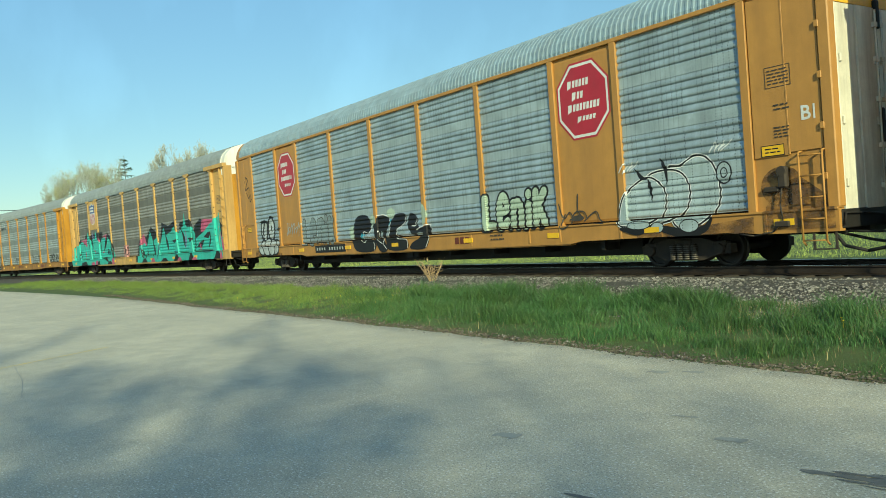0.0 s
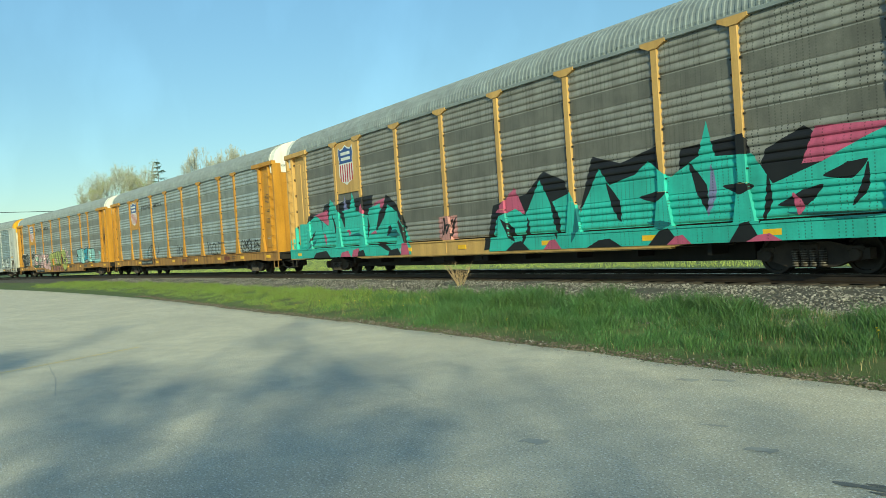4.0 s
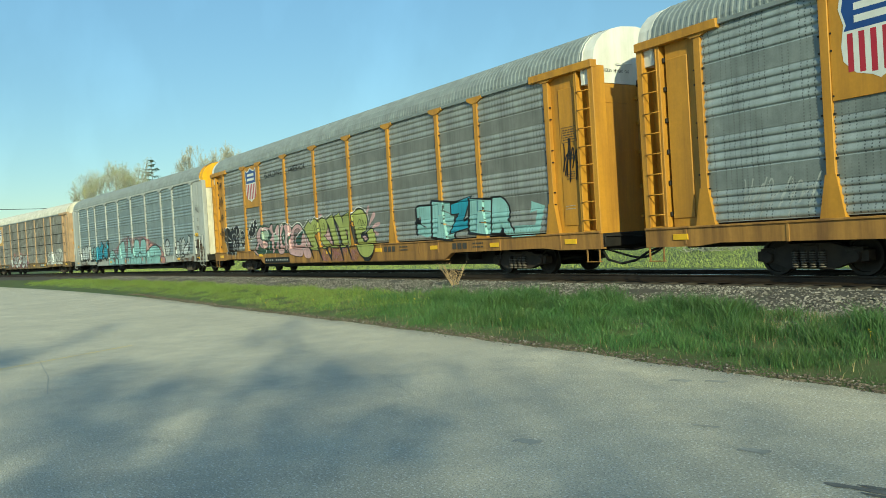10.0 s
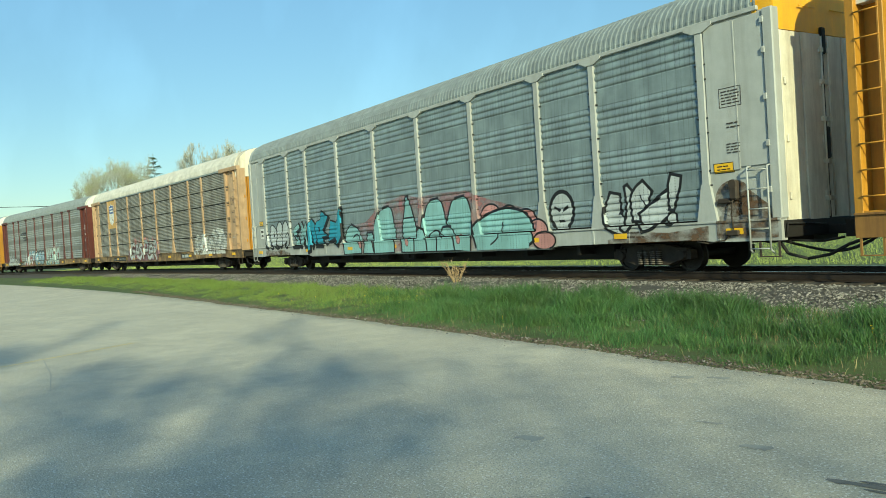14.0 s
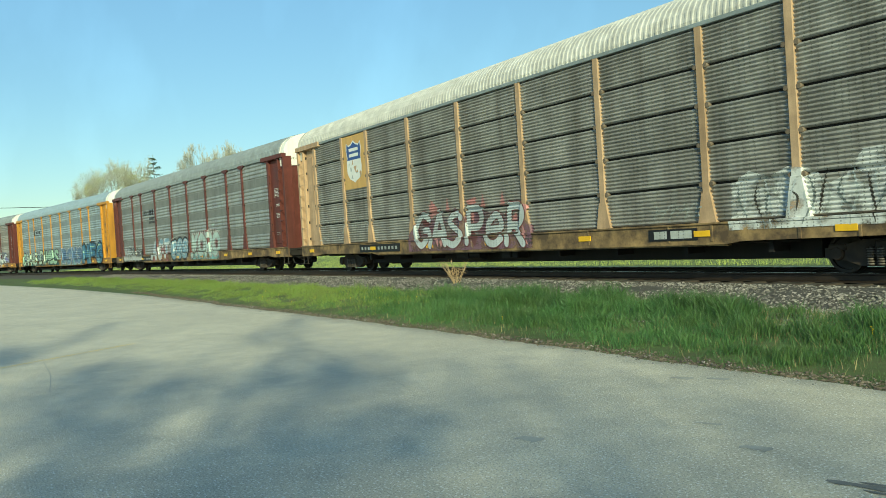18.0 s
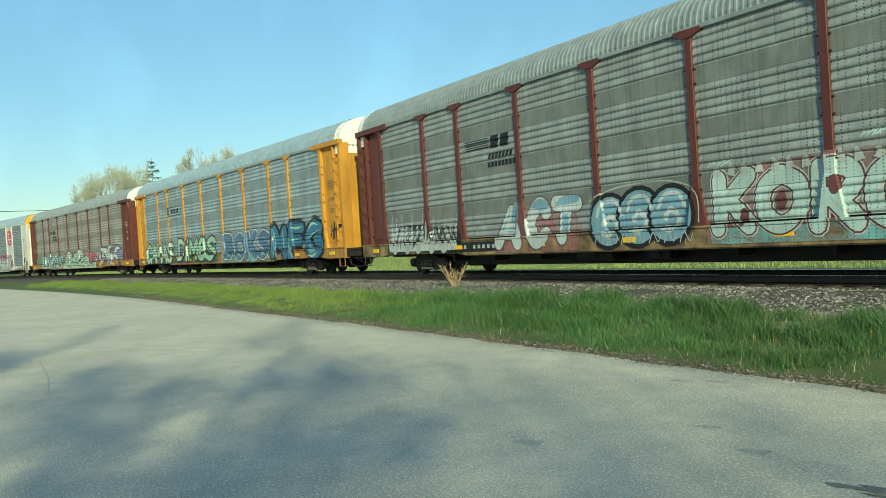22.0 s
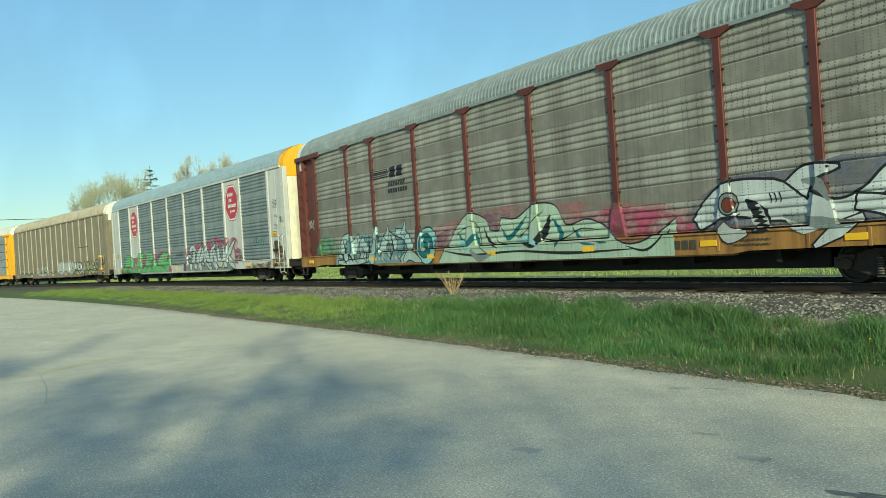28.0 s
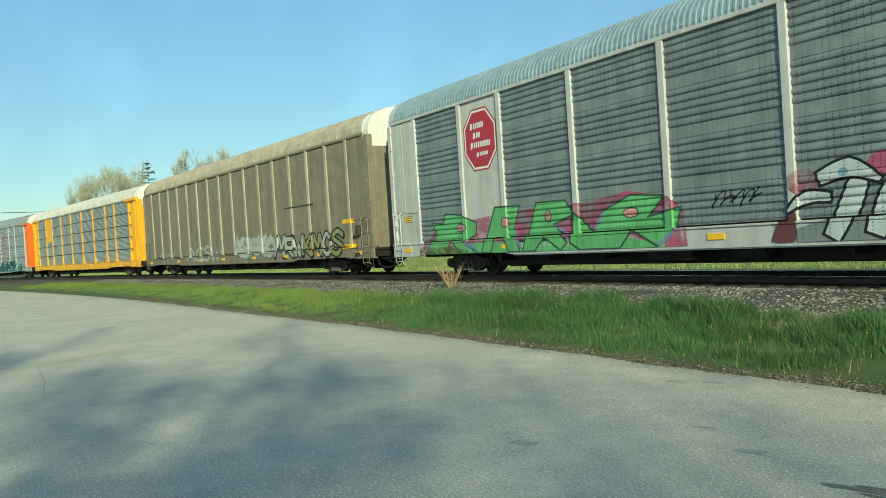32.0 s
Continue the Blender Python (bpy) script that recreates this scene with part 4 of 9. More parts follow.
def far_wall_mesh(mat_p, mat_f):
    def build(bm):
        pr = PROFILES["close"]
        for a, b in zip(POSTS, POSTS[1:]):
            rows = [[bm.verts.new((x, Y_PANEL + d, z)) for x in (a, b)] for z, d in pr]
            for p, q in zip(rows, rows[1:]):
                bm.faces.new((p[1], p[0], q[0], q[1]))
            box(bm, a - 0.08, a + 0.08, 1.38, Y_POST, Z_FLOOR, Z_EAVE, 1)
        box(bm, -13.6, -11.95, 1.36, Y_POST, Z_FLOOR, Z_EAVE, 1)
        box(bm, 11.87, 13.6, 1.36, Y_POST, Z_FLOOR, Z_EAVE, 1)
        box(bm, -13.6, 13.6, 1.36, Y_SILL, 0.64, Z_FLOOR, 1)
        return [mat_p, mat_f]
    return shared(("far_wall", mat_p.name, mat_f.name), build)


MIRROR = Matrix.Diagonal((-1, 1, 1, 1))
TRUCKS = []
CARS = []


def mirrored(me):
    key = ("mirror", me.name)
    if key not in MESHES:
        m2 = me.copy()
        m2.transform(MIRROR)
        m2.flip_normals()
        MESHES[key] = m2
    return MESHES[key]


def build_car(index, label, frame_mat, panel_mat, roof_mat, end_mat, cap_mat, rib="wave", post="tee", flush=False,
              plates=(), end_style="flat", posts=POSTS, sill_mat=None, post_mat=None, plate_mat=None, sill=0.60):
    spec = {"posts": posts, "plates": plates, "rib": rib, "flush": flush, "index": index, "sill": sill, "feet": post in ("tee", "bolted")}
    car = thing("autorack_car", label, "railway car", group="cars of the freight train")
    spec["car"] = car
    CARS.append((index, car))
    part("underframe", under_mesh(), None, car, "black centre sill and cross bearers")
    part("side_sill", sill_mesh(sill_mat or (M_GOLD_SILL if frame_mat is M_GOLD else frame_mat), sill), None, car)
    part("roof", roof_mesh(roof_mat), None, car, "ribbed metal roof, dusty")
    part("far_wall", far_wall_mesh(panel_mat, frame_mat), None, car)
    edges = list(posts)
    for a, b in zip(edges, edges[1:]):
        solid = any(p[0] - 0.05 <= a and b <= p[1] + 0.05 and p[2] < Z_FLOOR + 0.1 for p in plates)
        me = panel_mesh(b - a - 0.12, "smooth" if solid else rib, frame_mat if solid else panel_mat)
        part("side_panel", me, None, car, loc=((a + b) / 2, 0, 0))
    for x in posts:
        part("side_post", post_mesh(post, post_mat or frame_mat), None, car, loc=(x, 0, 0))
    for a, b, lo in plates:
        if lo > Z_FLOOR + 0.1:
            bm = bmesh.new()
            box(bm, a + 0.09, b - 0.09, -Y_PLATE, -1.40, lo, Z_EAVE - 0.02, bevel=0.006)
            part("sign_plate", bm, plate_mat or frame_mat, car)
    bm = bmesh.new()
    box(bm, -13.3, 13.3, -1.505, -1.36, Z_EAVE, Z_EAVE + 0.09, bevel=0.01)
    part("eave_rail", bm, M_ROOF if not flush else frame_mat, car)
    for flip in (False, True):
        fix = (lambda me: mirrored(me)) if flip else (lambda me: me)
        for nm, bx in (FLUSH_END if flush else OPEN_END):
            part(nm, fix(end_piece(nm + ("_flush" if flush else ""), frame_mat, bx)), None, car)
        ladder = part("ladder", fix(ladder_mesh(not flush, frame_mat)), None, car)
        for z in RUNGS[not flush]:
            part("rung", fix(rung_mesh(not flush, frame_mat)), None, ladder, loc=(0, 0, z))
        if not flush:
            def header(bm):
                box(bm, 11.4, 13.62, -1.56, -1.36, Z_EAVE - 0.06, Z_EAVE + 0.12, bevel=0.012)
                return frame_mat
            part("header_plate", fix(shared(("header_plate", frame_mat.name), header)), None, car)
            part("door_slot", fix(door_slot_mesh()), None, car, "slot with hinge knuckles, its shade filled in black")
        else:
            if not flip:
                part("brake_lever", brake_box_mesh(), None, car, "greasy hand brake lever and chain")
        part("stirrup", fix(stirrup_mesh(M_GOLD_SILL if frame_mat is M_GOLD else M_TRUCK)), None, car)
        part("door_seal", fix(door_seal_mesh()), None, car, "dark rubber door seal with latch pads")
        part("end_frame", fix(end_frame_mesh()), None, car)
        part("end_cap", fix(end_cap_mesh(frame_mat if flush and flip else cap_mat)), None, car, "painted upper end panel")
        for sy in (-1, 1):
            leaf = part("door_leaf", fix(door_leaf_mesh(end_style, sy, end_mat)), None, car)
            part("lock_rod", fix(lock_rod_mesh(sy, end_mat)), None, leaf)
        part("coupler", fix(coupler_mesh()), None, car)
        truck = part("truck", truck_mesh(), None, car, "black cast steel truck", loc=(10.0 * (-1 if flip else 1), 0, 0))
        for x in (-0.875, 0.875):
            w = part("wheelset", wheelset_mesh(), None, truck, loc=(x, 0, 0.356))
            TRUCKS.append((w, x))
    part("brake_hose", hose_mesh(), None, car)
    # reflectors along the sill
    def refl(bm):
        box(bm, -0.20, 0.20, -Y_SILL - 0.02, -Y_SILL + 0.02, 0.76, 0.88, bevel=0.004)
        return M_REFLECT
    for x in (-12.6, -7.4, -3.7, -0.6, 3.2, 6.6, 9.6, 12.6):
        part("reflector", shared(("reflector",), refl), None, car, loc=(x, 0, 0))
    return spec


# ---- paint laid on the car sides: signs, lettering, spray paint ----
def paint(name, col, rough=0.5):
    return material(name, col, rough, var=0.20, scale=1.6, bump=0.04, dirt=tuple(q * 0.5 + 0.02 for q in col), dirt_amount=0.5, perforated=0.6)


def haze(name, col, cover=0.75, scale=1.3):
    """Thin spray that lets the metal show through in clouds."""
    m = paint(name, col)
    nt = m.node_tree
    tc = nt.nodes.new("ShaderNodeTexCoord")
    cloud = noise_of(nt, tc.outputs["Object"], scale, 5.0, (1.0, 1.0, 1.6), 0.6)
    nt.links.new(math_node(nt, "MULTIPLY", ramp(nt, cloud, 0.34, 0.62), cover), nt.nodes["Principled BSDF"].inputs["Alpha"])
    return m


H_ROSE = haze("rose_haze", (0.50, 0.22, 0.23), 0.6)
H_PINK = haze("pink_haze", (0.48, 0.10, 0.20), 0.85)
H_MAUVE = haze("mauve_haze", (0.26, 0.14, 0.20))
H_LILAC = haze("dusty_lilac_haze", (0.19, 0.21, 0.31), 0.7)
H_GREEN = haze("green_haze", (0.12, 0.42, 0.20), 0.6)
H_GREEN_DARK = haze("dark_green_haze", (0.03, 0.07, 0.045), 0.9)
H_RUST = haze("rust_smear", (0.15, 0.085, 0.045), 0.85, 2.6)
H_TEAL = haze("dark_teal_haze", (0.02, 0.14, 0.16), 0.8)
H_AQUA = haze("aqua_haze", (0.28, 0.58, 0.60), 0.75)
H_CYAN = haze("cyan_haze", (0.05, 0.32, 0.42), 0.7)
H_CHALK = haze("chalk_haze", (0.70, 0.71, 0.69), 1.7, 2.2)
H_BLACK = haze("black_haze", (0.012, 0.012, 0.014), 1.0, 1.6)


P_TEAL = paint("teal_spray", (0.085, 0.50, 0.42))
P_FOREST = paint("forest_green_spray", (0.035, 0.085, 0.055))
P_MAUVE = paint("mauve_spray", (0.26, 0.14, 0.20))
P_INK = paint("faded_black_stencil", (0.07, 0.06, 0.05))
P_RUSTY = paint("faded_red_stencil", (0.17, 0.035, 0.02))
P_TEAL_DARK = paint("dark_teal_spray", (0.02, 0.14, 0.16))
P_PINK = paint("pink_spray", (0.50, 0.10, 0.20))
P_ROSE = paint("rose_spray", (0.55, 0.27, 0.26))
P_GREEN = paint("green_spray", (0.17, 0.46, 0.17))
P_MINT = paint("mint_spray", (0.38, 0.56, 0.42))
P_PALE_MINT = paint("pale_mint_spray", (0.50, 0.60, 0.47))
P_PALE_AQUA = paint("pale_aqua_spray", (0.46, 0.58, 0.56))
P_PALE_STEEL = paint("pale_steel_spray", (0.42, 0.50, 0.53))
P_SEA = paint("sea_grey_spray", (0.20, 0.31, 0.34))
P_PALE_SAGE = paint("pale_sage_spray", (0.43, 0.54, 0.43))
P_DULL_STEEL = paint("dull_steel_spray", (0.27, 0.33, 0.35))
P_LIME = paint("lime_spray", (0.41, 0.45, 0.13))
P_AQUA = paint("aqua_spray", (0.31, 0.54, 0.55))
P_CYAN = paint("cyan_spray", (0.055, 0.32, 0.47))
P_BLUE = paint("blue_spray", (0.05, 0.16, 0.29))
P_PALE_ROSE = paint("pale_rose_spray", (0.62, 0.39, 0.41))
P_OLIVE = paint("olive_spray", (0.30, 0.29, 0.13))
P_INDIGO = paint("indigo_spray", (0.09, 0.16, 0.29))
P_SKY = paint("sky_blue_spray", (0.22, 0.36, 0.46))
P_LILAC = paint("lilac_spray", (0.22, 0.22, 0.42))
P_SILVER = paint("silver_spray", (0.54, 0.58, 0.59))
P_CHALK = paint("chalk_spray", (0.46, 0.48, 0.46))
P_MAROON = paint("maroon_spray", (0.14, 0.05, 0.05))
P_GREY = paint("grey_spray", (0.22, 0.25, 0.25))
GLYPHS = {}


def glyph(ch, offset):
    """Outline of a letter of the built-in font as points and faces in the plane."""
    key = (ch, round(offset, 3))
    if key not in GLYPHS:
        cu = bpy.data.curves.new("letter", "FONT")
        cu.body, cu.size, cu.offset, cu.resolution_u = ch, 1.0, offset, 3
        ob = bpy.data.objects.new("letter", cu)
        me = bpy.data.meshes.new_from_object(ob)
        GLYPHS[key] = ([(v.co.x, v.co.y) for v in me.vertices], [tuple(p.vertices) for p in me.polygons])
        bpy.data.objects.remove(ob)
        bpy.data.meshes.remove(me)
        bpy.data.curves.remove(cu)
    return GLYPHS[key]


STROKES = (
    (((0.1, 0.0), (0.1, 1.0)), ((0.1, 1.0), (0.85, 0.95), (0.8, 0.5), (0.2, 0.5)), ((0.45, 0.5), (1.0, 0.0))),
    (((0.95, 0.8), (0.5, 1.0), (0.1, 0.75), (0.5, 0.5), (0.9, 0.25), (0.5, 0.0), (0.0, 0.2)),),
    (((0.95, 0.8), (0.5, 1.0), (0.05, 0.5), (0.5, 0.0), (1.0, 0.25)),),
    (((0.0, 0.0), (0.15, 1.0), (0.5, 0.4), (0.85, 1.0), (1.0, 0.0)),),
    (((0.0, 1.0), (0.28, 0.0), (0.5, 0.6), (0.72, 0.0), (1.0, 1.0)),),
    (((0.1, 0.0), (0.1, 1.0)), ((0.15, 0.5), (0.95, 1.0)), ((0.2, 0.55), (1.0, 0.0))),
    (((0.9, 0.95), (0.15, 0.95), (0.1, 0.05), (0.95, 0.05)), ((0.1, 0.5), (0.75, 0.5))),
    (((0.5, 1.0), (0.05, 0.5), (0.5, 0.0), (0.95, 0.5), (0.5, 1.0)),),
    (((0.0, 0.0), (0.45, 1.0), (0.95, 0.0)), ((0.2, 0.35), (0.8, 0.35))),
)


# skeletons of sprayed capitals: runs of points in a unit box, "c" curved, "s" straight
SKELETON = {
    "A": (("s", (0, 0), (0.5, 1), (1, 0)), ("s", (0.24, 0.34), (0.76, 0.34))),
    "B": (("s", (0.1, 0), (0.1, 1)), ("c", (0.1, 0.97), (0.65, 0.97), (0.8, 0.76), (0.6, 0.54), (0.1, 0.52)), ("c", (0.5, 0.53), (0.92, 0.32), (0.75, 0.03), (0.1, 0.03))),
    "C": (("c", (0.92, 0.8), (0.5, 1), (0.06, 0.5), (0.5, 0), (0.95, 0.2)),),
    "D": (("s", (0.1, 0), (0.1, 1)), ("c", (0.1, 0.97), (0.6, 0.93), (0.95, 0.5), (0.6, 0.06), (0.1, 0.03))),
    "E": (("c", (0.1, 0.5), (0.85, 0.55), (0.75, 0.92), (0.4, 1), (0.08, 0.6), (0.2, 0.12), (0.6, 0), (0.95, 0.16)),),
    "F": (("s", (0.1, 0), (0.1, 1), (0.92, 0.97)), ("s", (0.1, 0.52), (0.75, 0.52))),
    "G": (("c", (0.95, 0.82), (0.5, 1), (0.05, 0.5), (0.5, 0), (0.95, 0.2), (0.9, 0.46), (0.6, 0.48)),),
    "I": (("s", (0.5, 0), (0.5, 1)),),
    "K": (("s", (0.1, 0), (0.1, 1)), ("s", (0.9, 1), (0.2, 0.48)), ("s", (0.35, 0.55), (0.95, 0))),
    "L": (("s", (0.1, 1), (0.12, 0.05), (0.9, 0.05)),),
    "M": (("s", (0, 0), (0.1, 1), (0.5, 0.35), (0.9, 1), (1, 0)),),
    "N": (("s", (0.08, 0), (0.08, 1), (0.9, 0), (0.9, 1)),),
    "n": (("s", (0.1, 0), (0.1, 0.75)), ("c", (0.1, 0.55), (0.5, 0.78), (0.88, 0.55), (0.9, 0))),
    "i": (("s", (0.5, 0), (0.5, 0.66)), ("s", (0.5, 0.98), (0.5, 1.02))),
    "e": (("c", (0.1, 0.4), (0.85, 0.45), (0.6, 0.8), (0.12, 0.55), (0.2, 0.1), (0.6, 0), (0.95, 0.14)),),
    "O": (("c", (0.5, 1), (0.08, 0.75), (0.08, 0.25), (0.5, 0), (0.92, 0.25), (0.92, 0.75), (0.5, 1)),),
    "P": (("s", (0.1, 0), (0.1, 1)), ("c", (0.1, 0.97), (0.7, 0.97), (0.9, 0.72), (0.7, 0.47), (0.1, 0.45))),
    "R": (("s", (0.1, 0), (0.1, 1)), ("c", (0.1, 0.97), (0.7, 0.97), (0.88, 0.74), (0.65, 0.5), (0.1, 0.47)), ("s", (0.45, 0.45), (0.95, 0))),
    "S": (("c", (0.9, 0.85), (0.5, 1), (0.1, 0.8), (0.45, 0.53), (0.9, 0.28), (0.5, 0), (0.05, 0.15)),),
    "T": (("s", (0, 0.95), (1, 0.95)), ("s", (0.5, 0.95), (0.5, 0))),
    "U": (("c", (0.05, 1), (0.08, 0.3), (0.5, 0), (0.92, 0.3), (0.95, 1)),),
    "Y": (("c", (0.05, 1), (0.12, 0.55), (0.5, 0.45), (0.85, 0.6)), ("s", (0.95, 1), (0.85, 0.4), (0.45, 0))),
}


class Decal:
    """Flat shapes in x and z that are then laid on a car's ribs, posts, plates and sill."""

    def __init__(self, spec, name="graffiti", label="", flat=None):
        self.spec, self.name, self.label, self.flat = spec, name, label, flat
        self.bm, self.mats, self.level = bmesh.new(), [], 0.0

    def slot(self, mat):
        if mat not in self.mats:
            self.mats.append(mat)
        return self.mats.index(mat)

    def shape(self, verts, faces, mat, step=0.0002):
        vs = [self.bm.verts.new((x, self.level, z)) for x, z in verts]
        mi = self.slot(mat)
        for f in faces:
            if len(set(f)) > 2:
                self.bm.faces.new([vs[i] for i in f]).material_index = mi
        self.level += step

    def poly(self, pts, mat):
        self.shape(pts, [tuple(range(len(pts)))], mat)

    def rect(self, x0, x1, z0, z1, mat):
        self.poly([(x0, z0), (x1, z0), (x1, z1), (x0, z1)], mat)

    def ellipse(self, x, z, rx, rz, mat, n=18, turn=0.0):
        c, s = math.cos(turn), math.sin(turn)
        self.poly([(x + rx * math.cos(i * 6.2832 / n) * c - rz * math.sin(i * 6.2832 / n) * s,
                    z + rx * math.cos(i * 6.2832 / n) * s + rz * math.sin(i * 6.2832 / n) * c) for i in range(n)], mat)

    def blob(self, x, z, rx, rz, fill, line=None, edge=0.06, turn=0.0):
        if line:
            self.ellipse(x, z, rx + edge, rz + edge, line, turn=turn)
        self.ellipse(x, z, rx, rz, fill, turn=turn)

    def stroke(self, pts, width, mat):
        """A brush line with mitred joints."""
        n = len(pts)
        left, right = [], []
        for i, (x, z) in enumerate(pts):
            a, b = pts[max(0, i - 1)], pts[min(n - 1, i + 1)]
            d = Vector((b[0] - a[0], b[1] - a[1]))
            if d.length < 1e-6:
                d = Vector((1, 0))
            d.normalize()
            left.append((x - d.y * width / 2, z + d.x * width / 2))
            right.append((x + d.y * width / 2, z - d.x * width / 2))
        vs = left + right
        self.shape(vs, [(i, n + i, n + i + 1, i + 1) for i in range(n - 1)], mat)

    def slab(self, pts, fill, line, edge=0.04):
        """A cut-out letter with its outline."""
        self.poly(pts, fill)
        for a, b in zip(pts, pts[1:] + pts[:1]):
            d = Vector((b[0] - a[0], b[1] - a[1])).normalized() * edge * 0.45
            self.stroke([(a[0] - d.x, a[1] - d.y), (b[0] + d.x, b[1] + d.y)], edge, line)

    def lump(self, pts, fill, line=None, edge=0.05, k=4):
        """A rounded closed shape with an outline."""
        fine = self.smooth(list(pts) + [pts[0]], k)[:-1]
        self.poly(fine, fill)
        if line:
            self.stroke(fine + fine[:1], edge, line)

    def field(self, top, z0, mat):
        """Paint between z0 and a line of points that runs along x."""
        n = len(top)
        self.shape([(x, z0) for x, _ in top] + list(top), [(i, i + 1, n + i + 1, n + i) for i in range(n - 1)], mat)

    def smooth(self, pts, k=5):
        out = []
        for i in range(len(pts) - 1):
            p = [Vector(pts[max(0, min(len(pts) - 1, i + q))]) for q in (-1, 0, 1, 2)]
            for s in range(k):
                u = s / k
                v = 0.5 * (2 * p[1] + (p[2] - p[0]) * u + (2 * p[0] - 5 * p[1] + 4 * p[2] - p[3]) * u * u + (3 * p[1] - p[0] - 3 * p[2] + p[3]) * u ** 3)
                out.append((v.x, v.y))
        return out + [tuple(pts[-1])]

    def line(self, pts, width, mat):
        self.stroke(self.smooth(pts), width, mat)

    def taper(self, pts, widths, mat, line=None, edge=0.05):
        """A bent brush stroke that swells and thins along its way."""
        fine = self.smooth(pts)
        n = len(fine)
        ws = np.interp(np.linspace(0, 1, n), np.linspace(0, 1, len(widths)), widths)
        for m, more in ((line, edge), (mat, 0.0)):
            if m is None:
                continue
            left, right = [], []
            for i, (x, z) in enumerate(fine):
                a, b = fine[max(0, i - 1)], fine[min(n - 1, i + 1)]
                d = Vector((b[0] - a[0], b[1] - a[1])).normalized()
                w = ws[i] / 2 + more
                e = more * (-1 if i == 0 else 1 if i == n - 1 else 0)
                left.append((x - d.y * w + d.x * e, z + d.x * w + d.y * e))
                right.append((x + d.y * w + d.x * e, z - d.x * w + d.y * e))
            self.shape(left + right, [(i, n + i, n + i + 1, i + 1) for i in range(n - 1)], m)

    def words(self, text, x0, x1, z0, z1, mat, weight=0.02, tilt=0.0, seed=1, line=None, edge=0.05, overlap=0.0, wild=0.0, shine=None, drop=None, lean=0.0, grow=0.0):
        """Letters across a box; wild makes them lean, swell and jump as sprayed letters do."""
        rnd = random.Random(seed)
        cells = []
        total = sum(0.45 if c in " I!" else 1.0 for c in text)
        x = x0
        for c in text:
            w = (x1 - x0) / total * (0.45 if c in " I!" else 1.0)
            if c != " ":
                cells.append((c, x, w, rnd.uniform(-1, 1), rnd.uniform(-1, 1), rnd.uniform(-1, 1)))
            x += w
        passes = [(line, weight + edge)] if line else []
        if drop:
            passes.insert(0, (drop, weight + edge * 1.2))
        passes.append((mat, weight))
        if shine:
            passes.append((shine, max(-0.03, weight - 0.075)))
        for pi, (m, off) in enumerate(passes):
            for c, cx, w, j1, j2, j3 in cells:
                base, _ = glyph(c, weight)
                bx0, bx1 = min(p[0] for p in base), max(p[0] for p in base)
                bz0, bz1 = min(p[1] for p in base), max(p[1] for p in base)
                vs, fs = glyph(c, off)
                sx = w * (0.86 + overlap + 0.10 * wild * j2) * (0.45 if c == "I" and not wild else 1.0) / max(0.05, bx1 - bx0)
                sz = (z1 - z0) * (1 - 0.10 * wild + 0.16 * wild * j3) / max(0.05, bz1 - bz0)
                ang = radians(tilt + 9 * wild * j1)
                ca, sa = math.cos(ang), math.sin(ang)
                mx, mz = cx + w / 2, (z0 + z1) / 2 + 0.07 * wild * j2 * (z1 - z0)
                shift = 0.07 if (drop and pi == 0) else 0.0
                out = []
                for px, pz in vs:
                    ux, uz = (px - (bx0 + bx1) / 2) * sx, (pz - (bz0 + bz1) / 2) * sz
                    uz += wild * 0.06 * math.sin(ux * 5 + j1 * 6)
                    ux *= 1 + wild * 0.18 * j3 * uz / (z1 - z0)
                    uz += grow * (cx + w / 2 - x0) / (x1 - x0) * (uz + (z1 - z0) / 2)
                    ux += lean * uz
                    out.append((mx + ux * ca - uz * sa + shift, mz + ux * sa + uz * ca - shift))
                self.shape(out, fs, m)

    def bubble(self, text, x0, x1, z0, z1, fill, line, width=0.3, edge=0.045, lean=0.0, grow=0.0, wild=0.5, seed=1, halo=None, rim=0.05, shine=None, second=None):
        """Fat sprayed letters with round ends: a halo, an outline, the fill and thin highlights."""
        rnd = random.Random(seed)
        total = sum(0.5 if c in "iI" else 0.4 if c == " " else 1.0 for c in text)
        runs, x = [], x0
        for c in text:
            w = (x1 - x0) / total * (0.5 if c in "iI" else 0.4 if c == " " else 1.0)
            j1, j2, j3 = (rnd.uniform(-1, 1) * wild for _ in range(3))
            high = (z1 - z0 - width) * (1 + grow * (x + w / 2 - x0) / (x1 - x0)) * (1 + 0.10 * j1)
            for form, *pts in SKELETON.get(c, ()):
                inner = max(0.05, w * (1.08 + 0.08 * j3) - width)
                ps = []
                for px, pz in pts:
                    ux = (px - 0.5) * inner * (1 + 0.15 * j2 * (pz - 0.5))
                    uz = (pz - 0.5) * high + 0.10 * j3 * ux
                    ps.append((x + w / 2 + ux + lean * uz + 0.05 * j1, z0 + width / 2 + high / 2 + uz + 0.06 * j2))
                runs.append((self.smooth(ps, 6) if form == "c" else ps, form, second if second and rnd.random() < 0.4 else fill))
            x += w
        passes = ([(halo, width + 2 * (edge + rim))] if halo else []) + [(line, width + 2 * edge), (None, width)]
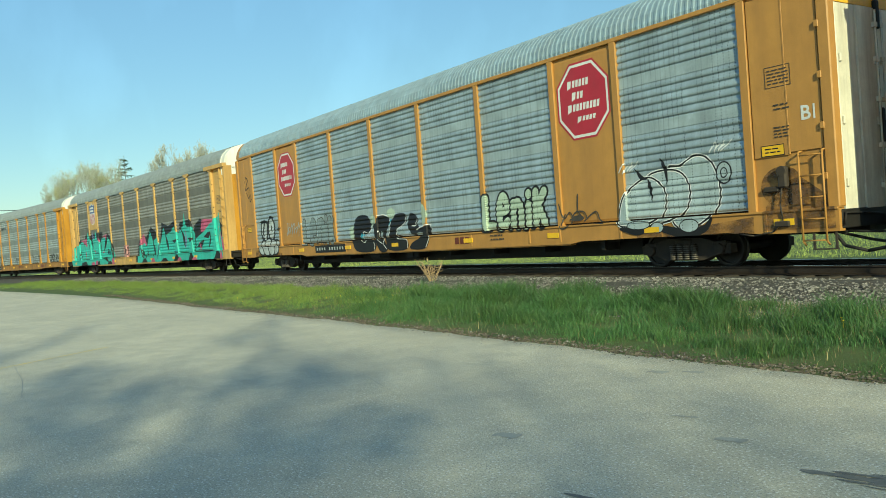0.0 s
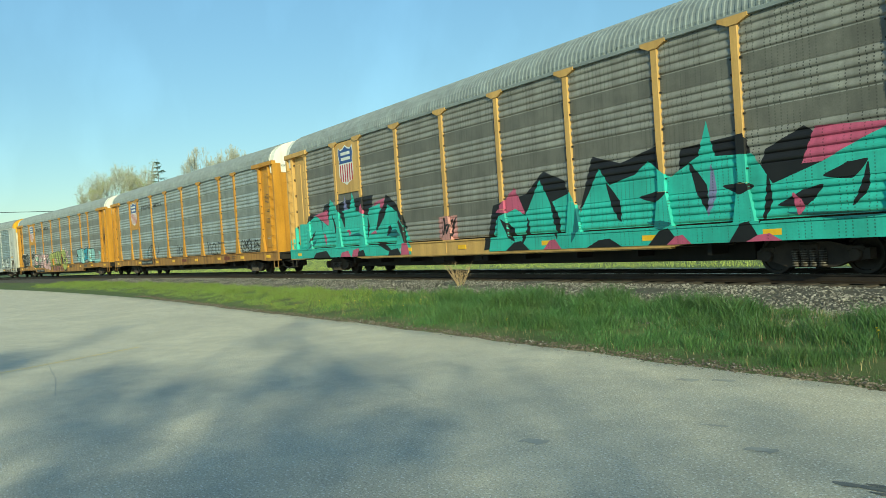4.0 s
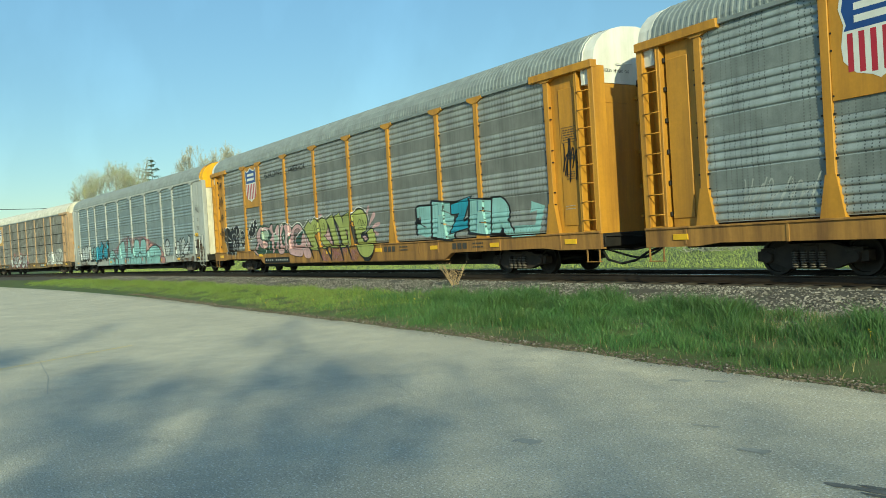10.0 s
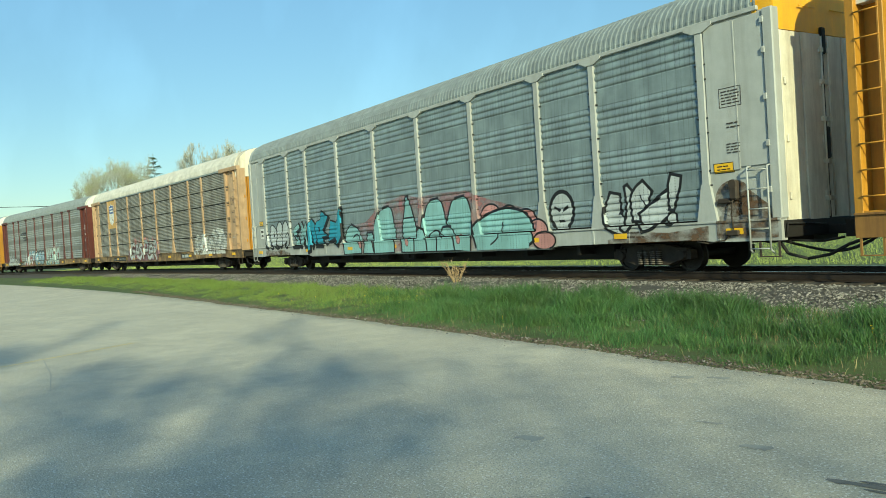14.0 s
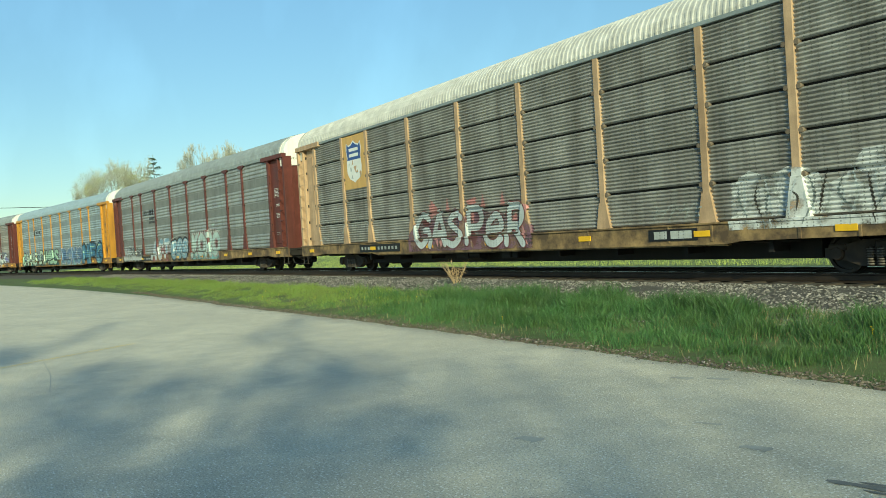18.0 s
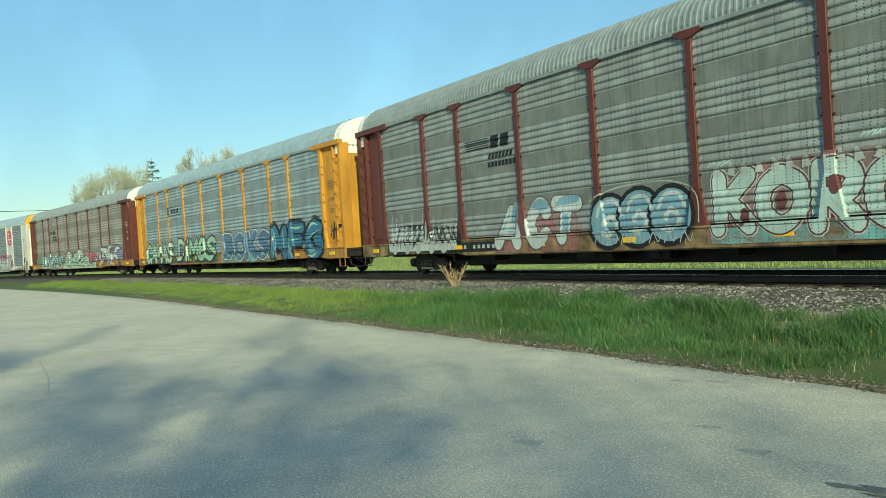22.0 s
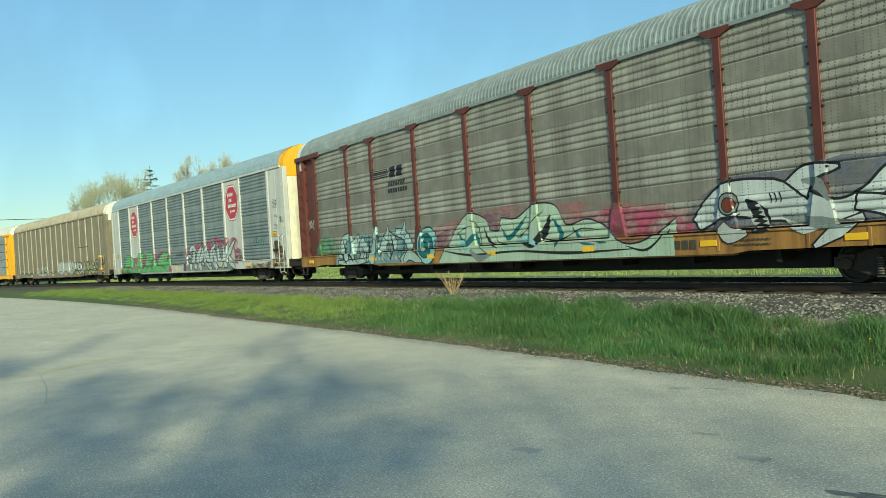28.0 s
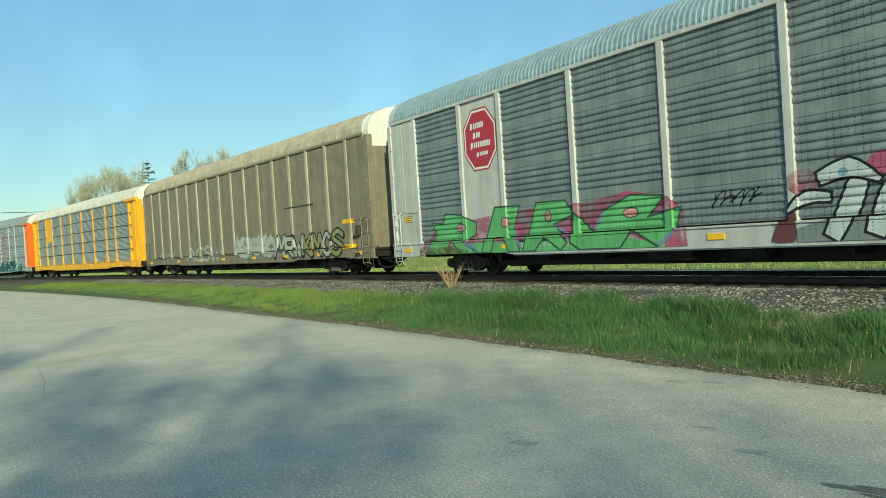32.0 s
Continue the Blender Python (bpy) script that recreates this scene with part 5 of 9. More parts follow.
        for m, wd in passes:
            for pts, form, col in runs:
                joints = pts if form == "s" else (pts[0], pts[-1])
                pairs = [pts] if form == "c" else [pts[i:i + 2] for i in range(len(pts) - 1)]
                for run in pairs:
                    n = len(run)
                    left, right = [], []
                    for i, (px, pz) in enumerate(run):
                        p, q = run[max(0, i - 1)], run[min(n - 1, i + 1)]
                        d = Vector((q[0] - p[0], q[1] - p[1]))
                        d = d.normalized() if d.length > 1e-6 else Vector((1, 0))
                        left.append((px - d.y * wd / 2, pz + d.x * wd / 2))
                        right.append((px + d.y * wd / 2, pz - d.x * wd / 2))
                    self.shape(left + right, [(i, n + i, n + i + 1, i + 1) for i in range(n - 1)], m or col, 0.0002)
                for px, pz in joints:
                    self.shape([(px + wd / 2 * math.cos(k * 0.6283), pz + wd / 2 * math.sin(k * 0.6283)) for k in range(10)], [tuple(range(10))], m or col, 0.0002)
        if shine:
            for pts, form, col in runs:
                a, b = pts[0], pts[max(1, len(pts) // 3)]
                off = width * 0.22
                self.taper([(a[0] - off, a[1] + off * 0.3), ((a[0] + b[0]) / 2 - off, (a[1] + b[1]) / 2 + off * 0.3), (b[0] - off * 0.6, b[1] + off * 0.3)], (0.01, width * 0.14, 0.01), shine)

    def shards(self, x0, x1, z0, z1, mats, n, size, seed):
        rnd = random.Random(seed)
        for _ in range(n):
            x, z = rnd.uniform(x0, x1), rnd.uniform(z0, z1)
            a = rnd.uniform(0, 6.28)
            k = rnd.choice((3, 3, 4))
            pts = []
            for i in range(k):
                r = size * rnd.uniform(0.25, 1.2)
                an = a + i * 6.28 / k + rnd.uniform(-0.4, 0.4)
                pts.append((min(x1 + 0.2, max(x0 - 0.2, x + r * math.cos(an))), max(z0 - 0.05, z + r * 1.25 * math.sin(an))))
            self.poly(pts, rnd.choice(mats))

    def crest(self, x0, x1, z0, z1, mat, seed, peaks=7, rough=0.5):
        """A jagged field of paint with a spiky upper edge."""
        rnd = random.Random(seed)
        top = []
        for i in range(peaks * 2 + 1):
            x = x0 + (x1 - x0) * i / (peaks * 2)
            hi = z1 if i % 2 else z0 + (z1 - z0) * (1 - rough)
            env = math.sin(math.pi * min(1, max(0, (i + 0.9) / (peaks * 2 + 1.8)))) ** 0.4
            top.append((x + rnd.uniform(-0.1, 0.1), z0 + (hi - z0) * env * rnd.uniform(0.82, 1.0)))
        vs = [(x, z0) for x, _ in top] + top
        n = len(top)
        self.shape(vs, [(i, i + 1, n + i + 1, n + i) for i in range(n - 1)], mat)

    def scribble(self, x0, x1, z0, z1, mat, width, loops, seed):
        """A quick tag of loops, no letters."""
        rnd = random.Random(seed)
        n = loops * 22
        pts = []
        for i in range(n + 1):
            u = i / n
            ph = u * loops * 6.2832
            pts.append((x0 + (x1 - x0) * (0.05 + 0.9 * u) + (x1 - x0) / loops * 0.45 * math.sin(ph * 1.0 + 1.2),
                        (z0 + z1) / 2 + (z1 - z0) / 2 * math.cos(ph) * (0.65 + 0.35 * math.sin(ph * 0.37 + seed))))
        self.stroke(pts, width, mat)
        for _ in range(2):
            xa = rnd.uniform(x0, x1)
            self.stroke([(xa, z0 + (z1 - z0) * 0.2), (xa + rnd.uniform(-0.2, 0.3), z1)], width, mat)

    def wild(self, x0, x1, z0, z1, n, fill, line, seed, width=0.3, edge=0.09, inner=None, second=None, forms=""):
        """Interlocked sprayed strokes: bent, thick, outlined, with arrows, and no readable word."""
        rnd = random.Random(seed)
        runs = []
        w = (x1 - x0) / n
        for i in range(n):
            form = STROKES[int(forms[i % len(forms)]) if forms else rnd.randrange(len(STROKES))]
            a, lean = rnd.uniform(0.9, 1.2), rnd.uniform(-0.18, 0.22)
            top = rnd.uniform(0.86, 1.06)
            col = fill if not second or rnd.random() < 0.6 else second
            for run in form:
                pts = [(x0 + w * (i + 0.5) + ((x - 0.5) * a + (z - 0.5) * lean) * w, z0 + width / 2 + (z1 - z0 - width) * z * top) for x, z in run]
                fine = []
                for k in range(len(pts) - 1):
                    p = [Vector(pts[max(0, min(len(pts) - 1, k + q))]) for q in (-1, 0, 1, 2)]
                    for s in range(5):
                        u = s / 5
                        v = 0.5 * (2 * p[1] + (p[2] - p[0]) * u + (2 * p[0] - 5 * p[1] + 4 * p[2] - p[3]) * u * u + (3 * p[1] - p[0] - 3 * p[2] + p[3]) * u ** 3)
                        fine.append((v.x, v.y))
                fine.append(pts[-1])
                runs.append((fine, col))
        for fine, col in runs:
            self.stroke(fine, width + 2 * edge, line)
            self.ellipse(fine[0][0], fine[0][1], width / 2 + edge, width / 2 + edge, line, 8)
            self.ellipse(fine[-1][0], fine[-1][1], width / 2 + edge, width / 2 + edge, line, 8)
        for fine, col in runs:
            self.stroke(fine, width, col)
            e = fine[-1]
            self.poly([(e[0] - width * 0.6, e[1] - 0.02), (e[0] + width * 0.15, e[1] + width * 0.75), (e[0] + width * 0.6, e[1] - 0.05)], col)
        if inner:
            for fine, col in runs:
                k = len(fine) // 4
                self.stroke(fine[k:len(fine) - k] if len(fine) > 6 else fine, max(0.03, width * 0.14), inner)

    def bars(self, x0, x1, z0, z1, rows, mat, seed=1):
        rnd = random.Random(seed)
        h = (z1 - z0) / rows
        for i in range(rows):
            x = x0
            while x < x1 - 0.02:
                w = min(x1 - x, rnd.uniform(0.05, 0.16))
                self.rect(x, x + w, z0 + h * (i + 0.32), z0 + h * (i + 0.70), mat)
                x += w + 0.025

    def then(self, label=""):
        """Finishes this piece and begins the next one on the same car."""
        self.done()
        return Decal(self.spec, self.name, label, self.flat)

    def done(self):
        bm, spec = self.bm, self.spec
        if self.flat is None:
            xs, zs = [v.co.x for v in bm.verts], [v.co.z for v in bm.verts]
            cuts = [((0, 0, z), (0, 0, 1)) for z, _ in PROFILES[spec["rib"]] if min(zs) < z < max(zs)]
            cuts += [((0, 0, z), (0, 0, 1)) for z in (Z_FLOOR - 0.045, Z_FLOOR - 0.033, Z_FLOOR + 0.013, Z_FLOOR + 0.022, Z_FLOOR + 0.046)]
            cuts += [((0, 0, FOOT_TOP), (0, 0, 1)), ((0, 0, FOOT_TOP + 0.01), (0, 0, 1))]
            for p in spec["posts"]:
                for q in (-0.105, -0.094, 0.094, 0.105):
                    if min(xs) < p + q < max(xs):
                        cuts.append(((p + q, 0, 0), (1, 0, 0)))
                if spec["feet"] and min(xs) < p + 0.25 and max(xs) > p - 0.25 and min(zs) < FOOT_TOP:
                    for side in (-1, 1):
                        for q in (0.246, 0.258):
                            cuts.append(((p + side * q, 0, Z_FLOOR), (0.75, 0, side * 0.14)))
            for a, b, lo in spec["plates"]:
                for q in (a, b):
                    if min(xs) < q < max(xs):
                        cuts.append(((q, 0, 0), (1, 0, 0)))
            if max(abs(min(xs)), abs(max(xs))) > 12.0:
                if spec["flush"]:
                    cuts += [((0, 0, 1.98), (0, 0, 1)), ((0, 0, 1.99), (0, 0, 1))]
                else:
                    cuts += [((side * q, 0, 0), (1, 0, 0)) for side in (-1, 1) for q in (12.95, 12.96, 13.05, 13.06, 13.45, 13.46) if min(xs) < side * q < max(xs)]
            for co, no in cuts:
                bmesh.ops.bisect_plane(bm, geom=bm.verts[:] + bm.edges[:] + bm.faces[:], plane_co=co, plane_no=no)
            bmesh.ops.bisect_plane(bm, geom=bm.verts[:] + bm.edges[:] + bm.faces[:], plane_co=(0, 0, (spec["sill"] if max(abs(min(xs)), abs(max(xs))) < 7.9 else 0.656) + 0.004), plane_no=(0, 0, 1), clear_inner=True)
            gap = [f for f in bm.faces if Z_FLOOR + 0.014 < f.calc_center_median().z < Z_FLOOR + 0.045 and abs(f.calc_center_median().x) < 11.9]
            gap = [f for f in gap if min(abs(f.calc_center_median().x - p) for p in spec["posts"]) > (0.25 if spec["feet"] else 0.1)]
            bmesh.ops.delete(bm, geom=gap, context="FACES")
            for v in bm.verts:
                v.co.y = -(surface(spec, v.co.x, v.co.z) + 0.0035 + v.co.y)
        else:
            for v in bm.verts:
                v.co.y = -(self.flat + 0.004 + v.co.y)
        bmesh.ops.recalc_face_normals(bm, faces=bm.faces[:])
        for f in bm.faces:
            if f.normal.y > 0:
                f.normal_flip()
        laid = part(self.name, bm, self.mats, spec["car"], self.label)
        if self.name in ("stencil", "number_plate", "sill_marks", "sill_notes", "slogan", "stain"):
            tagged(laid, kind="stuff")
        return laid


def shield_sign(spec, x0, x1, z0, z1, faded=False):
    d = Decal(spec, "emblem", "shield emblem, blue above red and white stripes", flat=Y_PLATE)
    w, h, cx = x1 - x0, z1 - z0, (x0 + x1) / 2
    def outline(k):
        pts = [(0, 1.0), (0.16, 0.93), (0.34, 0.90), (0.46, 0.97), (0.5, 0.80), (0.44, 0.62), (0.48, 0.40), (0.46, 0.24), (0.30, 0.10), (0.10, 0.05), (0, 0)]
        pts = pts + [(-x, z) for x, z in pts[-2:0:-1]]
        return [(cx + x * w * k, z0 + h / 2 + (z - 0.5) * h * k) for x, z in pts]
    d.poly(outline(1.0), M_CHALK)
    inner = outline(0.92)
    split = z0 + h * 0.55
    d.poly([p if p[1] > split else (p[0], split) for p in inner if p[1] > split - h * 0.2], M_BLUE)
    lo = z0 + h * 0.13
    if not faded:
        for i in range(6):
            x = cx - 0.40 * w + i * 0.148 * w
            dip = 0.06 * h * (1 - abs(x + 0.037 * w - cx) / (0.45 * w))
            d.rect(x, x + 0.075 * w, lo - dip, split - 0.03 * h, M_RED)
    else:
        d.shards(x0 + 0.1 * w, x1 - 0.1 * w, lo, split - 0.05, [M_TAN, P_CHALK], 9, 0.12, 3)
    for i, (a, b) in enumerate(((0.40, 0.10), (0.22, -0.02))):
        z = split + h * (0.20 - 0.13 * i)
        d.rect(cx - w * 0.30, cx + w * 0.30, z, z + h * 0.075, M_CHALK)
    d.done()


def octagon_sign(spec, x0, x1, z0, z1):
    d = Decal(spec, "emblem", "red octagonal emblem with a white rim", flat=Y_PANEL + 0.026)
    cx, cz, w, h = (x0 + x1) / 2, (z0 + z1) / 2, (x1 - x0) / 2, (z1 - z0) / 2
    def octo(k):
        return [(cx + w * k * a, cz + h * k * b) for a, b in ((1, 0.45), (0.45, 1), (-0.45, 1), (-1, 0.45), (-1, -0.45), (-0.45, -1), (0.45, -1), (1, -0.45))]
    d.poly(octo(1.0), M_RED)
    d.poly(octo(0.95), M_CHALK)
    d.poly(octo(0.88), M_RED)
    for i, (a, b, t) in enumerate(((-0.58, 0.30, 0.09), (-0.42, 0.02, 0.09), (-0.60, 0.62, 0.09), (-0.25, 0.40, 0.06))):
        z = cz + h * (0.46 - 0.31 * i)
        lean = 0.06 * h
        x = cx + w * a
        while x < cx + w * b - 0.03:
            step = w * (0.13 if x > cx + w * a else 0.2)
            d.poly([(x, z - h * t - (0.04 * h if x == cx + w * a else 0)), (x + step * 0.72, z - h * t), (x + step * 0.72 + lean * 0.5, z + h * t), (x + lean * 0.5, z + h * t)], M_CHALK)
            x += step
    d.done()


def car_number(spec, x0=-6.95, x1=-4.6, plate=True, z0=0.69, z1=0.95):
    d = Decal(spec, "number_plate", "black stencil panel with white marks")
    if plate:
        d.rect(x0, x1, z0, z1, M_BLACK)
    w = (x1 - x0) / 12
    for i in range(11):
        if i != 4:
            d.rect(x0 + w * (i + 0.62), x0 + w * (i + 1.15), z0 + 0.08, z1 - 0.08, P_CHALK)
    d.done()


def stencils(spec, mat, seed=1, tag=None):
    """Small stencilled notes on the plain end of the side."""
    d = Decal(spec, "stencil", "rows of small stencilled notes")
    ink = P_INK if mat is M_BLACK else mat
    for x0, x1, z0, z1 in ((12.36, 12.86, 3.20, 3.212), (12.36, 12.86, 3.56, 3.572), (12.36, 12.372, 3.2, 3.57), (12.848, 12.86, 3.2, 3.57)):
        d.rect(x0, x1, z0, z1, ink)
    d.bars(12.41, 12.82, 3.24, 3.53, 5, ink, seed)
    d.bars(12.5, 12.8, 2.78, 2.92, 2, ink, seed + 3)
    d.bars(12.48, 12.78, 2.3, 2.52, 4, ink, seed + 1)
    if not spec["flush"]:
        for x0, x1, z0, z1 in ((12.38, 12.88, 1.60, 1.615), (12.38, 12.88, 1.67, 1.685)):
            d.rect(x0, x1, z0, z1, P_CHALK)
    if tag:
        d.scribble(12.35, 12.95, 1.3 + tag, 2.4 + tag, M_BLACK, 0.035, 5, seed)
    d.done()


def end_words(spec):
    """Warning letters on the leading end."""
    bm = bmesh.new()
    for sy in (-0.75, 0.75):
        x = sy - 0.42
        for c in "EXCESS HEIGHT CAR":
            if c != " ":
                vs, fs = glyph(c, 0.012)
                q = [bm.verts.new((13.612, x + px * 0.075, 4.72 + pz * 0.10)) for px, pz in vs]
                for f in fs:
                    bm.faces.new([q[i] for i in f])
            x += 0.052
    part("end_lettering", bm, M_BLACK, spec["car"])


# ---- the train, car by car ----
SH = ((-9.2, -7.28, 2.98),)
KP = ((-9.4, -7.48, 1.0), (6.82, 8.8, 1.0))
TRAIN_LABEL = "autorack car with ribbed panels, "

a = build_car(-2, TRAIN_LABEL + "gold frame", M_GOLD, M_PANEL_GREY, M_ROOF, M_GOLD, M_WHITE, plates=SH)

b = build_car(-1, TRAIN_LABEL + "ochre frame and red octagon signs", M_GOLD_CLEAN, M_PANEL_BLUE, M_ROOF_BLUE, M_CREAM, M_GOLD_BRIGHT, rib="close", post="plain", flush=True, posts=shifted(-0.2), plates=KP, end_style="plank")
octagon_sign(b, -9.24, -7.66, 2.92, 4.62)
octagon_sign(b, 6.98, 8.62, 2.95, 4.68)
car_number(b, -6.2, -3.85)
d = Decal(b, label="silver bubbles with thick black outline")
for pts, ws in (([(-11.2, 2.0), (-11.15, 1.6), (-11.0, 1.15)], (0.2, 0.3, 0.1)), ([(-10.85, 2.0), (-10.95, 1.6), (-11.0, 1.15)], (0.2, 0.3, 0.1))):
    d.taper(pts, ws, P_SILVER, M_BLACK, 0.12)
d.blob(-10.3, 1.75, 0.26, 0.42, P_SILVER, M_BLACK, 0.12)
d.blob(-10.28, 1.75, 0.05, 0.16, M_BLACK)
for x, z, rx, rz in ((-11.15, 1.0, 0.36, 0.27), (-9.85, 1.0, 0.34, 0.26), (-10.65, 1.02, 0.42, 0.32), (-10.2, 1.0, 0.3, 0.3)):
    d.blob(x, z, rx, rz, P_SILVER, M_BLACK, 0.07)
d.scribble(-9.75, -9.3, 1.6, 1.8, M_BLACK, 0.025, 4, 3)
d = d.then("grey letters with black outline")
d.bubble("LEniK", -7.3, -4.6, 1.0, 2.05, P_DULL_STEEL, P_INK, 0.24, 0.03, wild=0.9, seed=4)
d = d.then("fat black letters with white edges, mint and cyan dabs")
for x, z, rx, rz, m in ((-3.45, 1.3, 0.2, 0.24, P_PALE_MINT), (-1.98, 1.64, 0.2, 0.22, P_PALE_MINT), (-0.88, 1.8, 0.26, 0.16, P_PALE_MINT), (1.0, 1.66, 0.16, 0.3, P_PALE_MINT), (-0.9, 1.5, 0.16, 0.12, P_CYAN), (-2.75, 1.15, 0.14, 0.2, P_CYAN), (0.35, 1.3, 0.16, 0.12, P_CYAN)):
    d.blob(x, z, rx, rz, m)
for pts in ([(-3.35, 1.42), (-3.13, 1.78), (-2.7, 1.86), (-2.3, 1.77), (-2.13, 1.46), (-2.45, 1.22), (-2.9, 1.25), (-2.75, 1.05), (-1.84, 1.02), (-1.87, 0.67), (-3.0, 0.67), (-3.3, 1.0)],
            [(-1.69, 1.8), (-1.35, 1.78), (-0.95, 1.62), (-1.05, 1.45), (-1.25, 1.1), (-1.05, 0.68), (-1.56, 0.67), (-2.03, 1.47), (-1.75, 1.55)],
            [(-0.95, 1.5), (-0.55, 1.76), (0.01, 1.72), (-0.04, 1.45), (-0.5, 1.32), (-0.55, 1.15), (0.11, 0.95), (0.08, 0.67), (-0.95, 0.67), (-1.1, 1.0)],
            [(0.04, 1.37), (0.19, 1.68), (0.39, 1.74), (0.67, 1.55), (0.6, 1.38), (0.85, 1.28), (1.29, 1.33), (1.36, 1.02), (1.1, 0.67), (0.31, 0.67), (0.4, 0.85), (0.9, 1.02), (0.3, 1.1)]):
    d.lump(pts, M_BLACK)
for pts in ([(-2.1, 1.5), (-2.3, 1.25), (-2.65, 1.3), (-2.72, 1.1), (-2.5, 0.95), (-2.3, 1.05)], [(-1.7, 1.78), (-1.3, 1.78), (-0.95, 1.62), (-1.1, 1.1), (-1.3, 0.9), (-1.1, 0.7)], [(-1.7, 1.3), (-1.6, 1.0), (-1.35, 0.88)],
            [(0.0, 1.68), (-0.1, 1.45), (-0.5, 1.32), (-0.6, 1.15), (-0.35, 1.0), (0.1, 0.95), (0.1, 0.7)], [(0.6, 1.55), (0.5, 1.36), (0.28, 1.36)], [(0.5, 1.22), (0.9, 1.32), (1.28, 1.34), (1.36, 1.05), (1.12, 0.7)], [(-1.9, 0.95), (-1.85, 0.8), (-1.92, 0.68)]):
    d.line(pts, 0.028, M_CHALK)
for x, z, rx, rz in ((-2.55, 1.12, 0.16, 0.06), (-0.35, 1.2, 0.24, 0.07), (0.75, 1.1, 0.2, 0.05), (-1.5, 1.15, 0.07, 0.13)):
    d.blob(x, z, rx, rz, P_DULL_STEEL)
d.done()
d = Decal(b, "sill_marks", "faded red and dark stencil bars on the sill")
for k in range(3):
    d.rect(2.6 + k * 0.24, 2.78 + k * 0.24, 0.74, 0.92, P_RUSTY)
d.bars(4.2, 4.75, 0.76, 0.96, 2, P_INK, 3)
d.done()
d = Decal(b, label="pale letters with black outline")
d.bubble("LEniK", 3.85, 6.4, 1.02, 2.0, P_PALE_MINT, M_BLACK, 0.22, 0.055, wild=0.3, seed=7, lean=0.04)
d = d.then("large silver blobs with thin black and white outline")
for body in ([(11.05, 1.0), (11.24, 1.29), (11.24, 1.71), (11.04, 2.11), (10.7, 2.22), (10.36, 2.06), (10.04, 2.04), (10.0, 1.5), (10.2, 0.9), (10.6, 0.8)],
             [(10.09, 0.98), (10.44, 1.16), (10.56, 1.56), (10.4, 1.89), (10.04, 2.01), (9.5, 1.93), (9.3, 1.5), (9.5, 0.95)],
             [(9.53, 0.95), (9.84, 1.08), (9.95, 1.34), (9.91, 1.65), (9.6, 1.89), (9.29, 1.86), (8.88, 1.6), (8.70, 1.19), (8.78, 0.92)]):
    round_ = d.smooth(body + body[:1], 4)[:-1]
    d.poly(round_, P_PALE_STEEL)
    d.stroke(round_ + round_[:1], 0.075, M_CHALK)
    d.stroke(round_ + round_[:1], 0.035, M_BLACK)
d.taper([(8.72, 0.88), (9.2, 0.80), (9.7, 0.86), (10.4, 0.72), (10.9, 0.78), (11.1, 1.0)], (0.05, 0.16, 0.12, 0.2, 0.14, 0.04), M_BLACK)
for x, z, rx, rz in ((9.75, 0.86, 0.16, 0.1), (10.55, 0.86, 0.22, 0.12), (9.25, 0.93, 0.3, 0.08)):
    d.blob(x, z, rx, rz, P_PALE_STEEL, M_BLACK, 0.02)
for pts in ([(9.17, 2.13), (9.33, 1.92), (9.5, 1.88)], [(9.86, 2.26), (9.97, 2.05), (10.01, 1.7)], [(9.5, 1.88), (9.56, 1.7), (9.6, 1.4)]):
    d.taper(pts, (0.01, 0.10, 0.01), M_BLACK)
d.blob(11.36, 1.82, 0.15, 0.19, P_PALE_STEEL, M_BLACK, 0.03)
d.blob(11.36, 1.82, 0.06, 0.08, P_PALE_STEEL, M_BLACK, 0.025)
for x, z in ((8.9, 2.15), (11.2, 2.3)):
    d.scribble(x - 0.15, x + 0.2, z - 0.12, z + 0.12, M_CHALK, 0.022, 3, 5)
d = d.then("thin brown-black scribbled tag")
for pts in ([(6.82, 1.55), (6.95, 1.2), (7.15, 1.33), (7.3, 1.1)], [(7.45, 1.73), (7.42, 1.35), (7.52, 1.2), (7.14, 1.16)], [(7.0, 1.3), (6.86, 0.98), (7.15, 1.02), (7.3, 1.3), (7.6, 1.32), (7.7, 1.15)], [(7.6, 1.1), (7.98, 1.3), (8.1, 1.1), (8.27, 1.03), (8.0, 1.05)]):
    d.line(pts, 0.035, P_INK)
d.blob(7.4, 1.18, 0.2, 0.07, P_INK)
d = d.then("pale scribbled tag")
d.scribble(-8.8, -7.4, 1.35, 1.9, P_CHALK, 0.04, 6, 8)
d = d.then("black marker tag")
d.line([(-12.75, 3.8), (-12.6, 4.05), (-12.4, 3.9), (-12.6, 3.7), (-12.7, 3.5), (-12.3, 3.6), (-12.35, 3.3)], 0.045, M_BLACK)
d.line([(-12.6, 3.4), (-12.4, 3.15), (-12.2, 3.3), (-12.3, 3.0), (-12.1, 3.1)], 0.04, M_BLACK)
d.done()
stencils(b, M_BLACK, 3)

